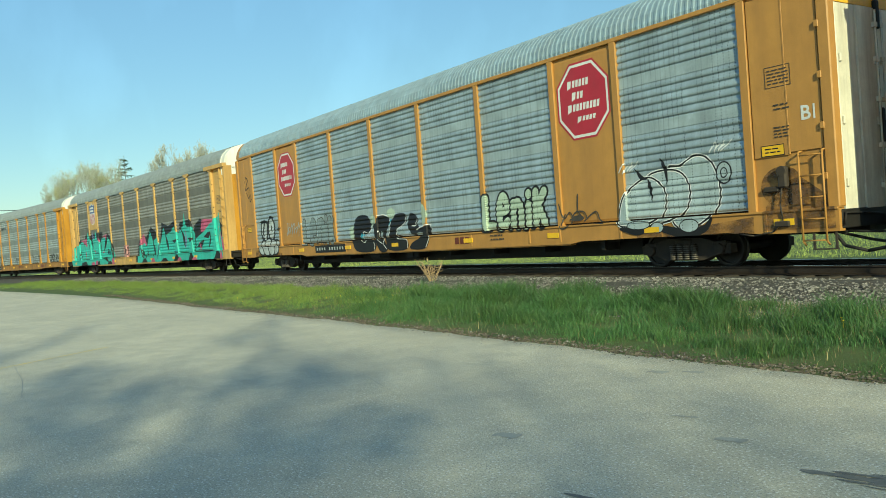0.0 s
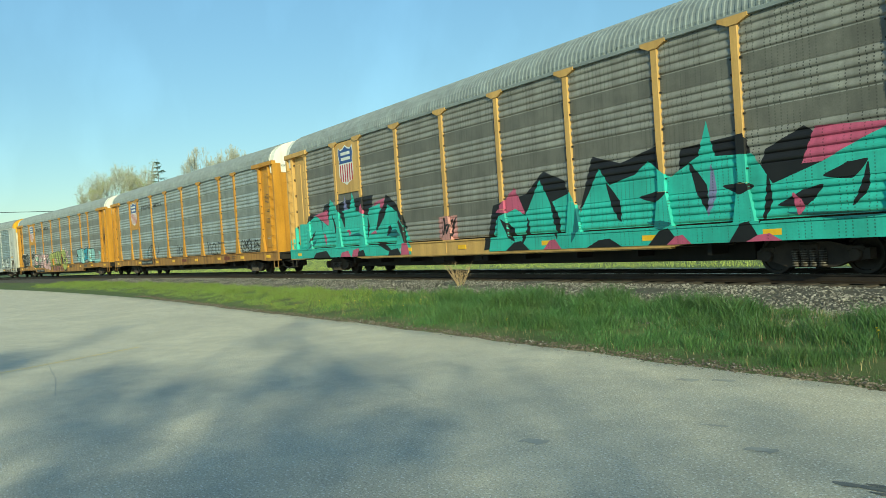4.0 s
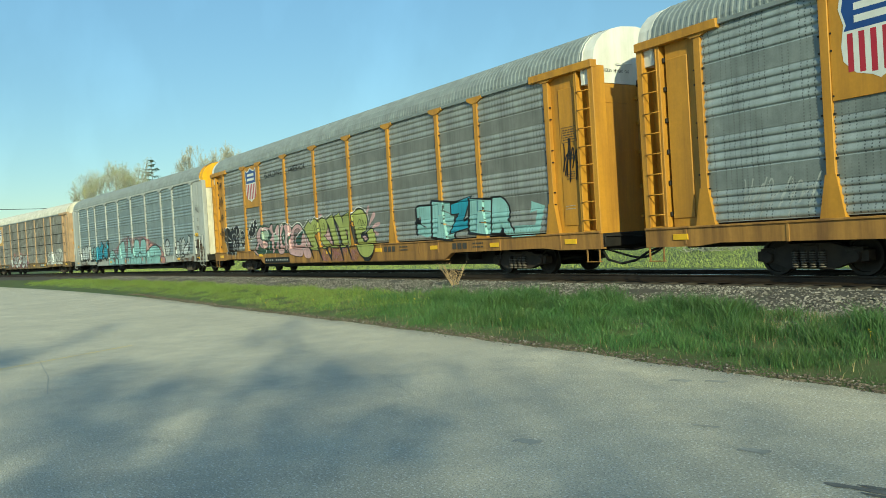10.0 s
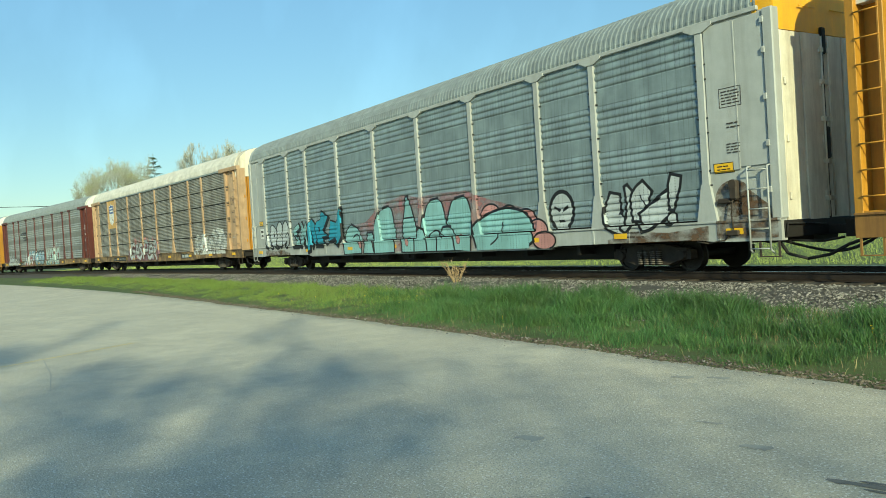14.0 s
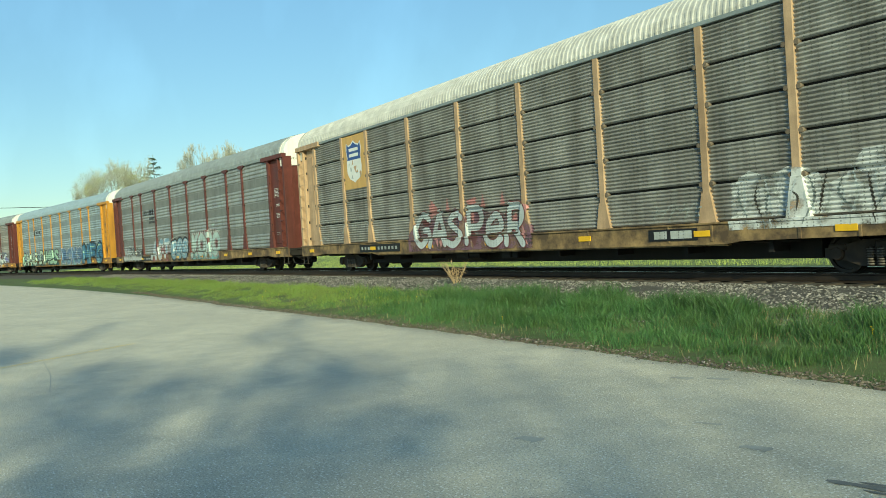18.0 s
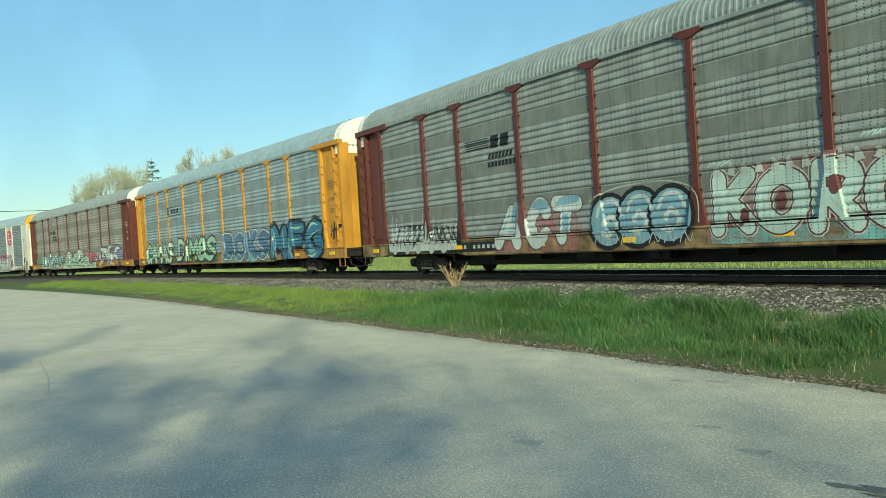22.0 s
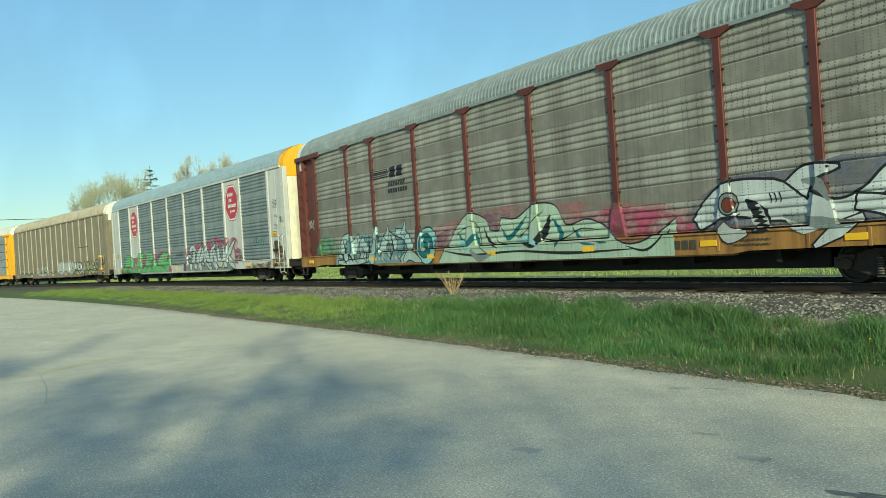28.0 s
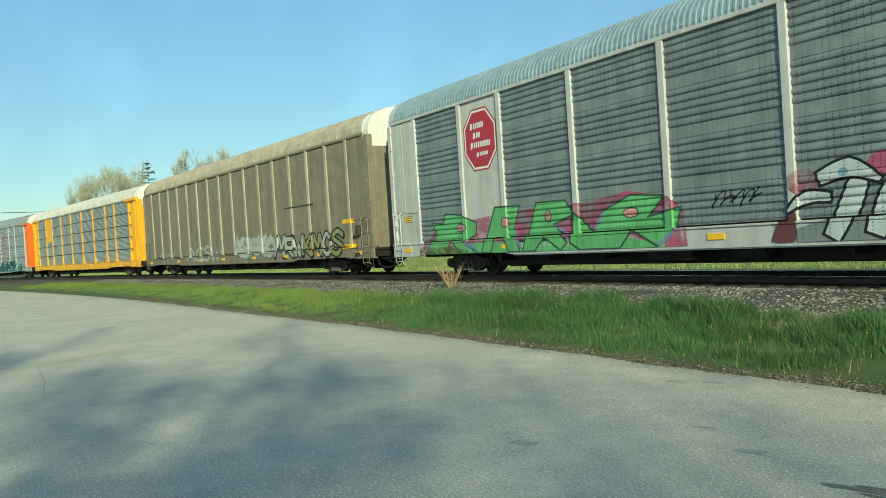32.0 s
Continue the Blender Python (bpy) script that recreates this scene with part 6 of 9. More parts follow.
c = build_car(0, TRAIN_LABEL + "faded gold frame, teal spray paint", M_GOLD_FADED, M_PANEL_DARK, M_ROOF, M_GOLD, M_WHITE, posts=(-11.65, -8.9, -6.93, -4.2, -1.42, 1.35, 4.16, 6.98, 8.98, 11.95), plates=((-8.9, -6.93, 2.98),))
shield_sign(c, -8.55, -7.3, 3.25, 4.72)
end_words(c)
d = Decal(c, label="teal sprayed piece with black points and pink")
for pts, m in (([(-11.9, 1.8), (-11.5, 2.42), (-10.3, 2.35), (-10.1, 2.66), (-9.6, 2.75), (-9.4, 1.8)], M_BLACK), ([(-11.2, 2.3), (-9.85, 2.48), (-9.75, 1.85)], P_PINK),
               ([(-9.0, 1.9), (-8.9, 2.6), (-8.35, 2.72), (-6.9, 2.74), (-6.05, 2.76), (-6.2, 2.1), (-6.5, 1.9)], M_BLACK), ([(-8.4, 2.3), (-8.3, 2.9), (-8.05, 2.3)], P_LILAC), ([(-7.4, 2.1), (-6.9, 2.5), (-6.7, 2.0)], P_PINK),
               ([(-6.1, 2.0), (-6.0, 2.45), (-5.25, 2.6), (-5.3, 2.0)], P_PINK), ([(-5.6, 1.9), (-5.1, 2.7), (-4.3, 2.25), (-3.8, 1.5), (-4.6, 1.4)], M_BLACK)):
    d.poly(pts, m)
d.field([(-13.58, 1.35), (-13.2, 1.75), (-12.9, 2.0), (-12.66, 2.06), (-11.8, 2.03), (-11.0, 2.33), (-9.85, 1.85), (-9.56, 2.86), (-9.0, 2.5), (-8.8, 2.33), (-7.9, 2.39), (-7.61, 2.98), (-7.42, 2.3), (-6.5, 2.06), (-6.4, 2.3), (-5.6, 2.43), (-5.4, 1.85), (-5.03, 2.36), (-4.4, 2.05), (-3.9, 1.45), (-3.5, 0.9)], 0.58, P_TEAL)
for p_a, p_b, w, m in (((-12.45, 1.95), (-12.0, 1.3), 0.34, M_BLACK), ((-11.65, 1.25), (-11.1, 1.72), 0.14, M_BLACK), ((-11.8, 0.98), (-11.0, 1.36), 0.16, P_TEAL_DARK), ((-9.5, 2.3), (-9.15, 1.25), 0.14, M_BLACK), ((-8.85, 2.5), (-8.4, 1.72), 0.32, M_BLACK),
                   ((-8.0, 1.42), (-6.8, 1.36), 0.13, P_TEAL_DARK), ((-6.55, 2.0), (-6.6, 1.25), 0.16, M_BLACK), ((-5.4, 2.3), (-5.95, 1.5), 0.34, M_BLACK), ((-5.25, 1.35), (-4.2, 1.3), 0.3, P_TEAL_DARK), ((-4.9, 1.65), (-5.2, 1.3), 0.25, M_BLACK),
                   ((-5.9, 1.12), (-4.7, 0.72), 0.22, M_BLACK), ((-10.6, 2.2), (-10.4, 1.7), 0.10, P_TEAL_DARK), ((-4.4, 1.9), (-3.9, 0.9), 0.22, M_BLACK), ((-10.3, 1.6), (-10.15, 1.1), 0.22, P_PINK), ((-8.2, 1.6), (-8.0, 1.4), 0.2, P_PINK), ((-6.3, 1.42), (-5.9, 1.42), 0.12, P_PINK)):
    mid = ((p_a[0] + p_b[0]) / 2 + 0.08, (p_a[1] + p_b[1]) / 2 + 0.05)
    d.taper([p_a, mid, p_b], [0.02, w, 0.02], m)
for x, w, h, m in ((-10.4, 0.9, 0.32, M_BLACK), (-8.3, 0.5, 0.28, P_PINK), (-7.4, 0.4, 0.36, P_PINK), (-7.0, 0.35, 0.3, M_BLACK), (-4.6, 0.5, 0.28, M_BLACK), (-3.9, 0.3, 0.5, P_PINK)):
    d.poly([(x - w, 0.60), (x + w, 0.60), (x + w * 0.5, 0.60 + h), (x - w * 0.6, 0.60 + h * 0.8)], m)
d = d.then("small grey tag with black loops")
d.rect(-1.9, -0.9, 1.05, 1.75, P_ROSE)
d.scribble(-1.8, -1.0, 1.1, 1.7, M_BLACK, 0.06, 4, 6)
d = d.then("huge teal sprayed piece with black and pink points")
for pts, m in (([(0.5, 0.7), (0.9, 1.9), (2.4, 2.1), (3.1, 2.6), (3.9, 2.3), (4.2, 1.0)], M_BLACK), ([(1.0, 1.7), (1.9, 2.3), (2.3, 1.6)], P_PINK), ([(4.4, 1.6), (4.9, 2.75), (5.8, 2.5), (6.9, 2.75), (7.0, 1.6)], M_BLACK),
               ([(7.4, 1.9), (7.5, 2.6), (9.05, 2.7), (9.3, 1.9)], M_BLACK), ([(9.2, 1.7), (9.5, 2.35), (10.3, 2.66), (11.0, 2.1), (10.6, 1.6)], M_BLACK), ([(10.2, 2.0), (10.5, 2.62), (12.1, 2.5), (11.6, 2.0)], P_PINK), ([(12.5, 1.2), (12.55, 2.35), (12.9, 2.1), (12.92, 1.0)], M_BLACK)):
    d.poly(pts, m)
d.field([(0.75, 0.7), (1.05, 1.55), (1.9, 1.75), (2.3, 1.55), (2.95, 2.4), (3.3, 1.8), (4.1, 2.0), (4.4, 1.5), (5.1, 2.45), (5.4, 2.05), (6.2, 2.2), (6.6, 2.45), (7.2, 2.05), (7.95, 2.4), (8.18, 3.07), (8.35, 2.35), (9.2, 2.3), (9.6, 1.7), (10.6, 2.0), (11.2, 2.25), (11.9, 2.5), (12.5, 2.8), (12.56, 1.7), (12.9, 1.6)], 0.58, P_TEAL)
for p_a, p_b, w, m in (((1.3, 1.5), (1.9, 0.9), 0.3, M_BLACK), ((2.4, 1.5), (2.2, 0.8), 0.18, M_BLACK), ((3.3, 1.9), (3.6, 0.9), 0.26, M_BLACK), ((4.3, 1.6), (4.1, 0.8), 0.2, P_TEAL_DARK), ((5.3, 2.1), (5.7, 1.2), 0.3, M_BLACK), ((6.3, 1.7), (7.1, 1.75), 0.24, M_BLACK), ((6.5, 1.15), (7.2, 1.1), 0.2, P_TEAL_DARK),
                   ((7.7, 2.3), (8.1, 1.3), 0.3, M_BLACK), ((8.25, 2.2), (8.1, 1.2), 0.2, P_LILAC), ((8.5, 1.75), (9.2, 1.7), 0.24, M_BLACK), ((9.5, 1.9), (9.35, 1.0), 0.16, M_BLACK), ((9.7, 1.3), (10.6, 1.6), 0.3, M_BLACK), ((10.6, 1.75), (11.4, 1.95), 0.3, M_BLACK), ((11.4, 1.9), (11.1, 1.2), 0.16, M_BLACK), ((9.9, 1.15), (11.9, 1.05), 0.14, P_TEAL_DARK), ((12.5, 1.9), (12.7, 0.8), 0.2, P_PINK), ((10.0, 1.5), (10.1, 1.1), 0.2, P_PINK)):
    mid = ((p_a[0] + p_b[0]) / 2 + 0.08, (p_a[1] + p_b[1]) / 2 - 0.05)
    d.taper([p_a, mid, p_b], [0.02, w, 0.02], m)
for x, w, h, m in ((2.0, 0.6, 0.3, M_BLACK), (3.4, 0.4, 0.3, P_PINK), (5.2, 0.7, 0.25, M_BLACK), (7.0, 0.5, 0.4, M_BLACK), (7.4, 0.4, 0.25, P_PINK), (9.0, 0.4, 0.45, M_BLACK), (9.4, 0.5, 0.2, P_PINK), (12.3, 0.5, 0.45, M_BLACK), (12.7, 0.2, 0.4, P_PINK)):
    d.poly([(x - w, 0.60), (x + w, 0.60), (x + w * 0.3, 0.60 + h), (x - w * 0.2, 0.60 + h * 0.9)], m)
d.done()
car_number(c, -6.9, -3.6, False)
stencils(c, M_BLACK, 5)

dd = build_car(1, TRAIN_LABEL + "gold frame and shield emblem", M_GOLD, M_PANEL_MID, M_ROOF, M_GOLD, M_WHITE, plates=SH)
shield_sign(dd, -8.93, -7.57, 3.22, 4.78)
end_words(dd)
d = Decal(dd, "slogan", "black painted slogan")
d.words("BUILDING", -6.65, -4.75, 4.12, 4.38, M_BLACK, 0.018)
d.words("AMERICA", -4.1, -2.4, 4.13, 4.37, M_BLACK, 0.018)
d.done()
car_number(dd)
d = Decal(dd, label="black looping tag")
d.line([(-5.75, 1.0), (-5.7, 1.5), (-5.4, 1.75), (-5.2, 1.4), (-5.25, 0.85)], 0.07, M_BLACK)
d.line([(-5.75, 1.25), (-5.3, 1.3)], 0.06, M_BLACK)
d.line([(-5.0, 0.85), (-5.0, 1.7), (-4.7, 1.6), (-4.95, 1.3), (-4.6, 1.1), (-5.0, 0.9)], 0.07, M_BLACK)
d.line([(-5.3, 1.8), (-4.8, 1.85), (-4.4, 1.5), (-4.25, 0.8)], 0.07, M_BLACK)
d.stroke([(-3.9, 1.0), (-3.75, 1.4), (-3.4, 1.9)], 0.06, M_BLACK)
d.stroke([(-4.2, 1.8), (-3.8, 1.35), (-3.35, 1.5)], 0.05, M_BLACK)
for k in range(3):
    d.taper([(-6.6 + k * 0.3, 1.1), (-6.45 + k * 0.3, 1.35), (-6.5 + k * 0.3, 1.55)], (0.1, 0.2, 0.08), H_CYAN)
for x0_, x1_, z1_, wd, nl, m_i in ((-11.2, -9.4, 1.85, 0.03, 8, P_CHALK), (-0.2, 1.1, 1.75, 0.045, 4, M_BLACK)):
    d = d.then("thin looping tag near the sill")
    d.scribble(x0_, x1_, 1.08, z1_, m_i, wd, nl, nl)
d = d.then("black sprayed tag in tall loose strokes")
d.bubble("GMOLEY", 9.35, 11.75, 1.08, 1.66, M_BLACK, M_BLACK, 0.055, 0.002, wild=0.8, seed=14)
d = d.then("black hand-drawn tag")
for pts in ([(4.75, 1.72), (4.9, 1.6), (4.95, 1.08), (5.0, 1.5), (5.25, 1.62), (5.35, 1.1)], [(5.95, 1.6), (5.6, 1.55), (5.55, 1.15), (5.85, 1.1), (5.95, 1.6), (6.05, 1.12), (6.25, 1.15)], [(6.35, 1.2), (6.4, 1.62), (6.3, 1.65), (6.7, 1.6)], [(6.85, 1.15), (6.95, 1.65), (6.8, 1.62), (7.25, 1.6)]):
    d.line(pts, 0.055, M_BLACK)
d.done()
stencils(dd, M_BLACK, 7)

e = build_car(2, TRAIN_LABEL + "gold frame and lime and pink lettering", M_GOLD, M_PANEL_GREY, M_ROOF, M_GOLD, M_WHITE, plates=SH, sill=0.46)
shield_sign(e, -8.93, -7.57, 3.22, 4.78)
end_words(e)
d = Decal(e, "slogan", "black painted slogan")
d.words("BUILDING", -6.65, -4.75, 4.12, 4.38, M_BLACK, 0.018)
d.words("AMERICA", -4.1, -2.4, 4.13, 4.37, M_BLACK, 0.018)
d.done()
car_number(e, -6.95, -4.25, True, 0.475, 0.70)
d = Decal(e, label="black spiky letters with thin white outlines")
d.poly([(-12.15, 2.05), (-11.77, 2.23), (-11.35, 2.05), (-11.0, 2.27), (-10.92, 2.1), (-10.72, 2.28), (-10.46, 2.28), (-10.17, 2.1), (-10.25, 1.84), (-10.17, 1.37), (-10.43, 0.89), (-11.69, 0.93), (-11.81, 1.36), (-12.13, 1.58)], M_BLACK)
for pts in ([(-12.11, 1.62), (-12.02, 2.1), (-11.77, 2.23), (-11.48, 2.15), (-11.4, 2.02)], [(-11.38, 2.02), (-11.04, 2.27), (-10.92, 2.07), (-10.72, 2.27), (-10.46, 2.28), (-10.21, 2.13), (-10.17, 1.94), (-10.35, 1.82)],
            [(-10.57, 2.17), (-10.53, 1.85), (-10.18, 1.37), (-10.37, 1.16), (-10.43, 0.85)], [(-12.03, 1.84), (-11.53, 1.67), (-11.29, 1.53), (-11.74, 1.49), (-12.17, 1.58)], [(-11.92, 1.5), (-11.77, 1.16), (-11.64, 0.83)],
            [(-11.26, 1.65), (-11.13, 1.84), (-10.85, 1.88), (-10.63, 1.73), (-10.57, 1.29), (-10.53, 0.92)], [(-10.95, 1.72), (-11.08, 1.32), (-11.03, 0.87)], [(-10.97, 1.57), (-10.79, 1.3), (-10.91, 1.11), (-11.04, 1.19), (-10.98, 1.57)], [(-10.72, 1.24), (-10.59, 1.05), (-10.7, 0.7)]):
    d.line(pts, 0.026, M_CHALK)
d = d.then("black bubble with two white words")
d.lump([(-10.13, 1.62), (-10.0, 1.93), (-9.76, 2.0), (-9.54, 1.89), (-9.46, 1.64), (-9.52, 1.35), (-9.72, 1.2), (-9.93, 1.32)], M_BLACK, M_CHALK, 0.026)
d.words("GOTTY", -10.04, -9.52, 1.68, 1.84, M_CHALK, 0.0)
d.words("MOM", -9.94, -9.5, 1.43, 1.6, M_CHALK, 0.0)
d = d.then("black spiky letters with a bold white rim")
d.slab([(-9.0, 1.9), (-8.88, 2.06), (-8.81, 1.94), (-8.76, 2.22), (-8.64, 2.1), (-8.61, 2.26), (-8.46, 2.32), (-8.32, 2.28), (-8.26, 2.11), (-8.25, 2.33), (-8.13, 2.45), (-7.94, 2.4), (-7.88, 2.23), (-7.98, 2.16), (-7.88, 2.16), (-7.9, 1.99), (-8.07, 1.93), (-8.08, 1.71), (-8.23, 1.56), (-8.59, 1.58), (-8.67, 1.48), (-8.77, 1.54)], M_BLACK, M_CHALK, 0.042)
for pts in ([(-8.49, 2.08), (-8.41, 1.98), (-8.48, 1.9), (-8.53, 1.97), (-8.49, 2.08)], [(-8.71, 1.53), (-8.64, 1.7), (-8.57, 1.58), (-8.5, 1.72), (-8.48, 1.56)], [(-8.1, 2.04), (-8.05, 1.97), (-8.11, 1.91)], [(-8.4, 1.68), (-8.25, 1.8), (-8.2, 1.66), (-8.36, 1.6)]):
    d.stroke(pts, 0.03, M_CHALK)
d = d.then("chalky pink interlocked letters over dark green with white streaks")
d.poly([(-8.34, 1.1), (-8.01, 1.38), (-8.09, 1.65), (-7.93, 1.97), (-7.47, 2.17), (-6.95, 2.1), (-6.48, 2.02), (-6.3, 2.18), (-6.08, 2.18), (-5.98, 1.9), (-5.76, 2.09), (-5.45, 2.13), (-5.33, 1.9), (-5.2, 2.04), (-4.6, 2.14), (-4.1, 1.94), (-3.7, 2.05), (-3.2, 2.03), (-2.8, 1.75), (-2.62, 1.15), (-2.9, 0.72), (-3.6, 0.74), (-4.3, 0.86), (-6.9, 0.88), (-7.5, 0.76), (-7.96, 0.84)], P_FOREST)
for pts, m in (([(-8.25, 1.11), (-7.93, 1.37), (-8.02, 1.7), (-7.72, 1.98), (-7.3, 2.06), (-6.5, 1.98), (-6.75, 1.88), (-7.31, 1.88), (-7.46, 1.65), (-7.24, 1.48), (-6.78, 1.36), (-6.74, 1.2), (-6.96, 1.1), (-7.33, 1.15), (-7.64, 1.33), (-7.9, 1.05), (-7.54, 0.79), (-7.94, 0.88)], P_PALE_ROSE),
               ([(-7.35, 1.84), (-6.7, 1.84), (-6.55, 1.66), (-6.85, 1.5), (-7.25, 1.55)], P_PALE_SAGE), ([(-6.55, 1.92), (-6.34, 2.08), (-6.14, 2.11), (-6.1, 1.84), (-5.93, 1.68), (-5.94, 1.43), (-6.1, 1.0), (-6.26, 1.06), (-6.27, 1.36), (-6.48, 1.47), (-6.2, 1.65)], P_PALE_ROSE),
               ([(-5.9, 1.8), (-5.66, 2.03), (-5.45, 2.05), (-5.4, 1.77), (-5.44, 1.4), (-5.56, 1.07), (-6.0, 0.85), (-5.7, 1.32), (-5.74, 1.61)], P_PALE_ROSE), ([(-6.0, 1.65), (-5.55, 1.62), (-5.5, 1.4), (-5.92, 1.36)], P_PALE_SAGE),
               ([(-5.32, 1.76), (-5.19, 1.98), (-4.95, 2.08), (-5.04, 1.82), (-5.17, 1.65), (-5.12, 1.28), (-4.91, 1.17), (-4.75, 1.5), (-4.62, 1.5), (-4.72, 0.9), (-5.27, 0.86), (-5.35, 1.2)], P_PALE_ROSE), ([(-4.95, 1.98), (-4.58, 2.07), (-4.17, 1.9), (-4.1, 1.69), (-4.4, 1.44), (-4.42, 1.05), (-4.28, 0.85), (-4.6, 1.1), (-4.7, 1.6)], P_PALE_ROSE),
               ([(-4.16, 0.81), (-4.34, 1.16), (-4.08, 1.76), (-3.65, 1.99), (-3.26, 1.96), (-2.99, 1.74), (-3.3, 1.62), (-3.72, 1.4), (-3.6, 1.2), (-3.23, 1.2), (-3.08, 1.56), (-2.82, 1.6), (-2.7, 1.15), (-2.9, 0.74), (-3.38, 0.70)], P_PALE_ROSE), ([(-3.95, 1.3), (-3.8, 1.75), (-3.45, 1.82), (-3.3, 1.72), (-3.75, 1.45), (-3.8, 1.1)], H_GREEN_DARK)):
    d.lump(pts, m, M_BLACK if m is not P_PALE_SAGE else None, 0.022)
for pts in ([(-7.35, 1.98), (-6.85, 1.92), (-6.6, 1.75)], [(-6.7, 1.5), (-6.55, 1.3), (-6.62, 1.05), (-6.8, 0.85)], [(-6.1, 1.75), (-5.95, 1.72), (-5.7, 1.78)], [(-5.45, 1.9), (-5.52, 1.6), (-5.48, 1.4)], [(-4.85, 1.75), (-5.0, 1.55), (-4.85, 1.2)]):
    d.taper(pts, (0.02, 0.07, 0.02), M_CHALK)
for pts in ([(-5.3, 1.95), (-5.0, 2.12), (-4.55, 2.12), (-4.12, 1.94), (-3.95, 1.95), (-3.6, 2.06), (-3.2, 2.02), (-2.9, 1.78)], [(-3.65, 1.48), (-3.1, 1.72), (-2.95, 1.66)], [(-4.35, 1.15), (-4.55, 1.4), (-4.4, 1.6), (-4.1, 1.72)], [(-2.9, 1.66), (-2.72, 1.3), (-2.8, 0.95)]):
    d.line(pts, 0.04, M_CHALK)
d.stroke([(-7.42, 1.62), (-7.34, 1.7), (-7.22, 1.6), (-7.42, 1.56)], 0.03, M_BLACK)
d.stroke([(-7.3, 1.3), (-6.95, 1.32), (-7.08, 1.14), (-7.3, 1.3)], 0.03, M_BLACK)
d = d.then("lime slanted letters with black edges, drop shadow and pink dabs")
for pts in ([(-2.85, 1.5), (-2.5, 1.3), (-2.1, 0.7), (-2.75, 0.7)], [(-0.75, 1.8), (-0.3, 1.45), (-0.4, 1.05), (-1.0, 1.4)], [(0.0, 2.0), (0.4, 1.6), (0.75, 1.0), (0.4, 1.0)], [(0.6, 1.75), (1.0, 1.3), (1.2, 1.0), (0.9, 1.0)], [(2.45, 1.62), (2.95, 1.98), (2.85, 2.12), (2.65, 1.95)], [(2.7, 1.56), (3.15, 1.62), (3.26, 1.75), (2.9, 1.72)],
            [(2.8, 1.5), (3.08, 1.42), (3.1, 1.3), (2.9, 1.35)], [(2.4, 2.0), (2.6, 2.3), (2.5, 2.34), (2.32, 2.1)], [(1.25, 2.12), (1.5, 2.3), (1.62, 2.26), (1.4, 1.95)], [(-1.5, 2.12), (-1.32, 2.3), (-1.2, 2.26), (-1.28, 2.1)], [(-1.0, 0.92), (0.1, 0.95), (-0.1, 0.52), (-1.2, 0.55)], [(0.3, 0.92), (0.9, 0.9), (0.7, 0.5), (0.0, 0.55)], [(1.3, 0.88), (1.9, 0.85), (1.6, 0.5), (1.1, 0.55)]):
    d.lump(pts, H_ROSE if max(z for _, z in pts) < 1.0 else P_PALE_ROSE)
for pts in ([(-2.88, 1.78), (-2.3, 1.2), (-1.9, 0.6)], [(-1.85, 1.6), (-1.45, 1.0), (-1.1, 0.5)], [(-1.1, 1.4), (-0.7, 0.95), (-0.3, 0.5)], [(-0.82, 1.98), (-0.5, 1.5), (-0.28, 1.05)], [(-0.15, 2.0), (0.2, 1.45), (0.55, 0.75), (0.62, 0.5)], [(0.45, 1.95), (0.75, 1.45), (1.0, 1.0), (1.3, 0.5)], [(1.22, 1.9), (1.4, 1.5), (1.55, 1.0)], [(-0.33, 1.0), (-0.35, 0.6)]):
    d.taper(pts, (0.05, 0.15, 0.05), M_BLACK)
d.lump([(1.9, 0.9), (2.2, 0.62), (2.6, 0.56), (2.9, 0.75), (2.6, 0.48), (2.2, 0.48)], M_BLACK)
for pts in ([(-2.89, 1.8), (-2.41, 2.08), (-2.25, 1.94), (-2.06, 2.13), (-1.72, 2.16), (-1.4, 1.99), (-1.34, 1.68), (-1.6, 1.52), (-1.85, 1.6), (-1.41, 0.91), (-2.04, 0.94)],
            [(-1.53, 2.06), (-1.15, 2.14), (-0.85, 2.05), (-0.71, 1.81), (-0.8, 1.59), (-1.05, 1.43), (-0.33, 1.04), (-0.93, 0.95), (-1.38, 1.27), (-1.31, 1.68)], [(-0.85, 2.03), (-0.24, 2.22), (-0.15, 1.87), (0.2, 1.12), (0.3, 0.96), (-0.33, 0.98), (-0.25, 1.15), (-0.6, 1.8)],
            [(-0.18, 2.1), (0.29, 2.25), (0.45, 2.09), (0.56, 1.86), (0.51, 2.09), (1.16, 2.25), (1.19, 1.75), (1.26, 0.97), (1.14, 0.98), (0.81, 1.63), (0.74, 1.58), (0.95, 0.98), (0.53, 0.95), (0.18, 1.74)]):
    d.slab(pts, P_LIME, M_BLACK, 0.034)
d.lump([(1.28, 2.08), (1.46, 2.19), (1.76, 2.29), (2.05, 2.25), (2.31, 2.09), (2.4, 1.84), (2.28, 1.51), (1.99, 1.43), (2.15, 1.32), (2.44, 1.5), (2.7, 1.57), (2.89, 1.37), (2.97, 1.03), (2.88, 0.78), (2.59, 0.6), (2.16, 0.6), (1.84, 0.79), (1.58, 1.26), (1.41, 1.73)], P_LIME, M_BLACK, 0.045)
d.lump([(1.82, 1.43), (2.2, 1.4), (2.43, 1.35), (2.42, 1.18), (2.2, 1.1), (1.98, 1.22)], M_BLACK)
d.lump([(2.02, 1.3), (2.2, 1.34), (2.34, 1.26), (2.2, 1.17)], P_PALE_ROSE)
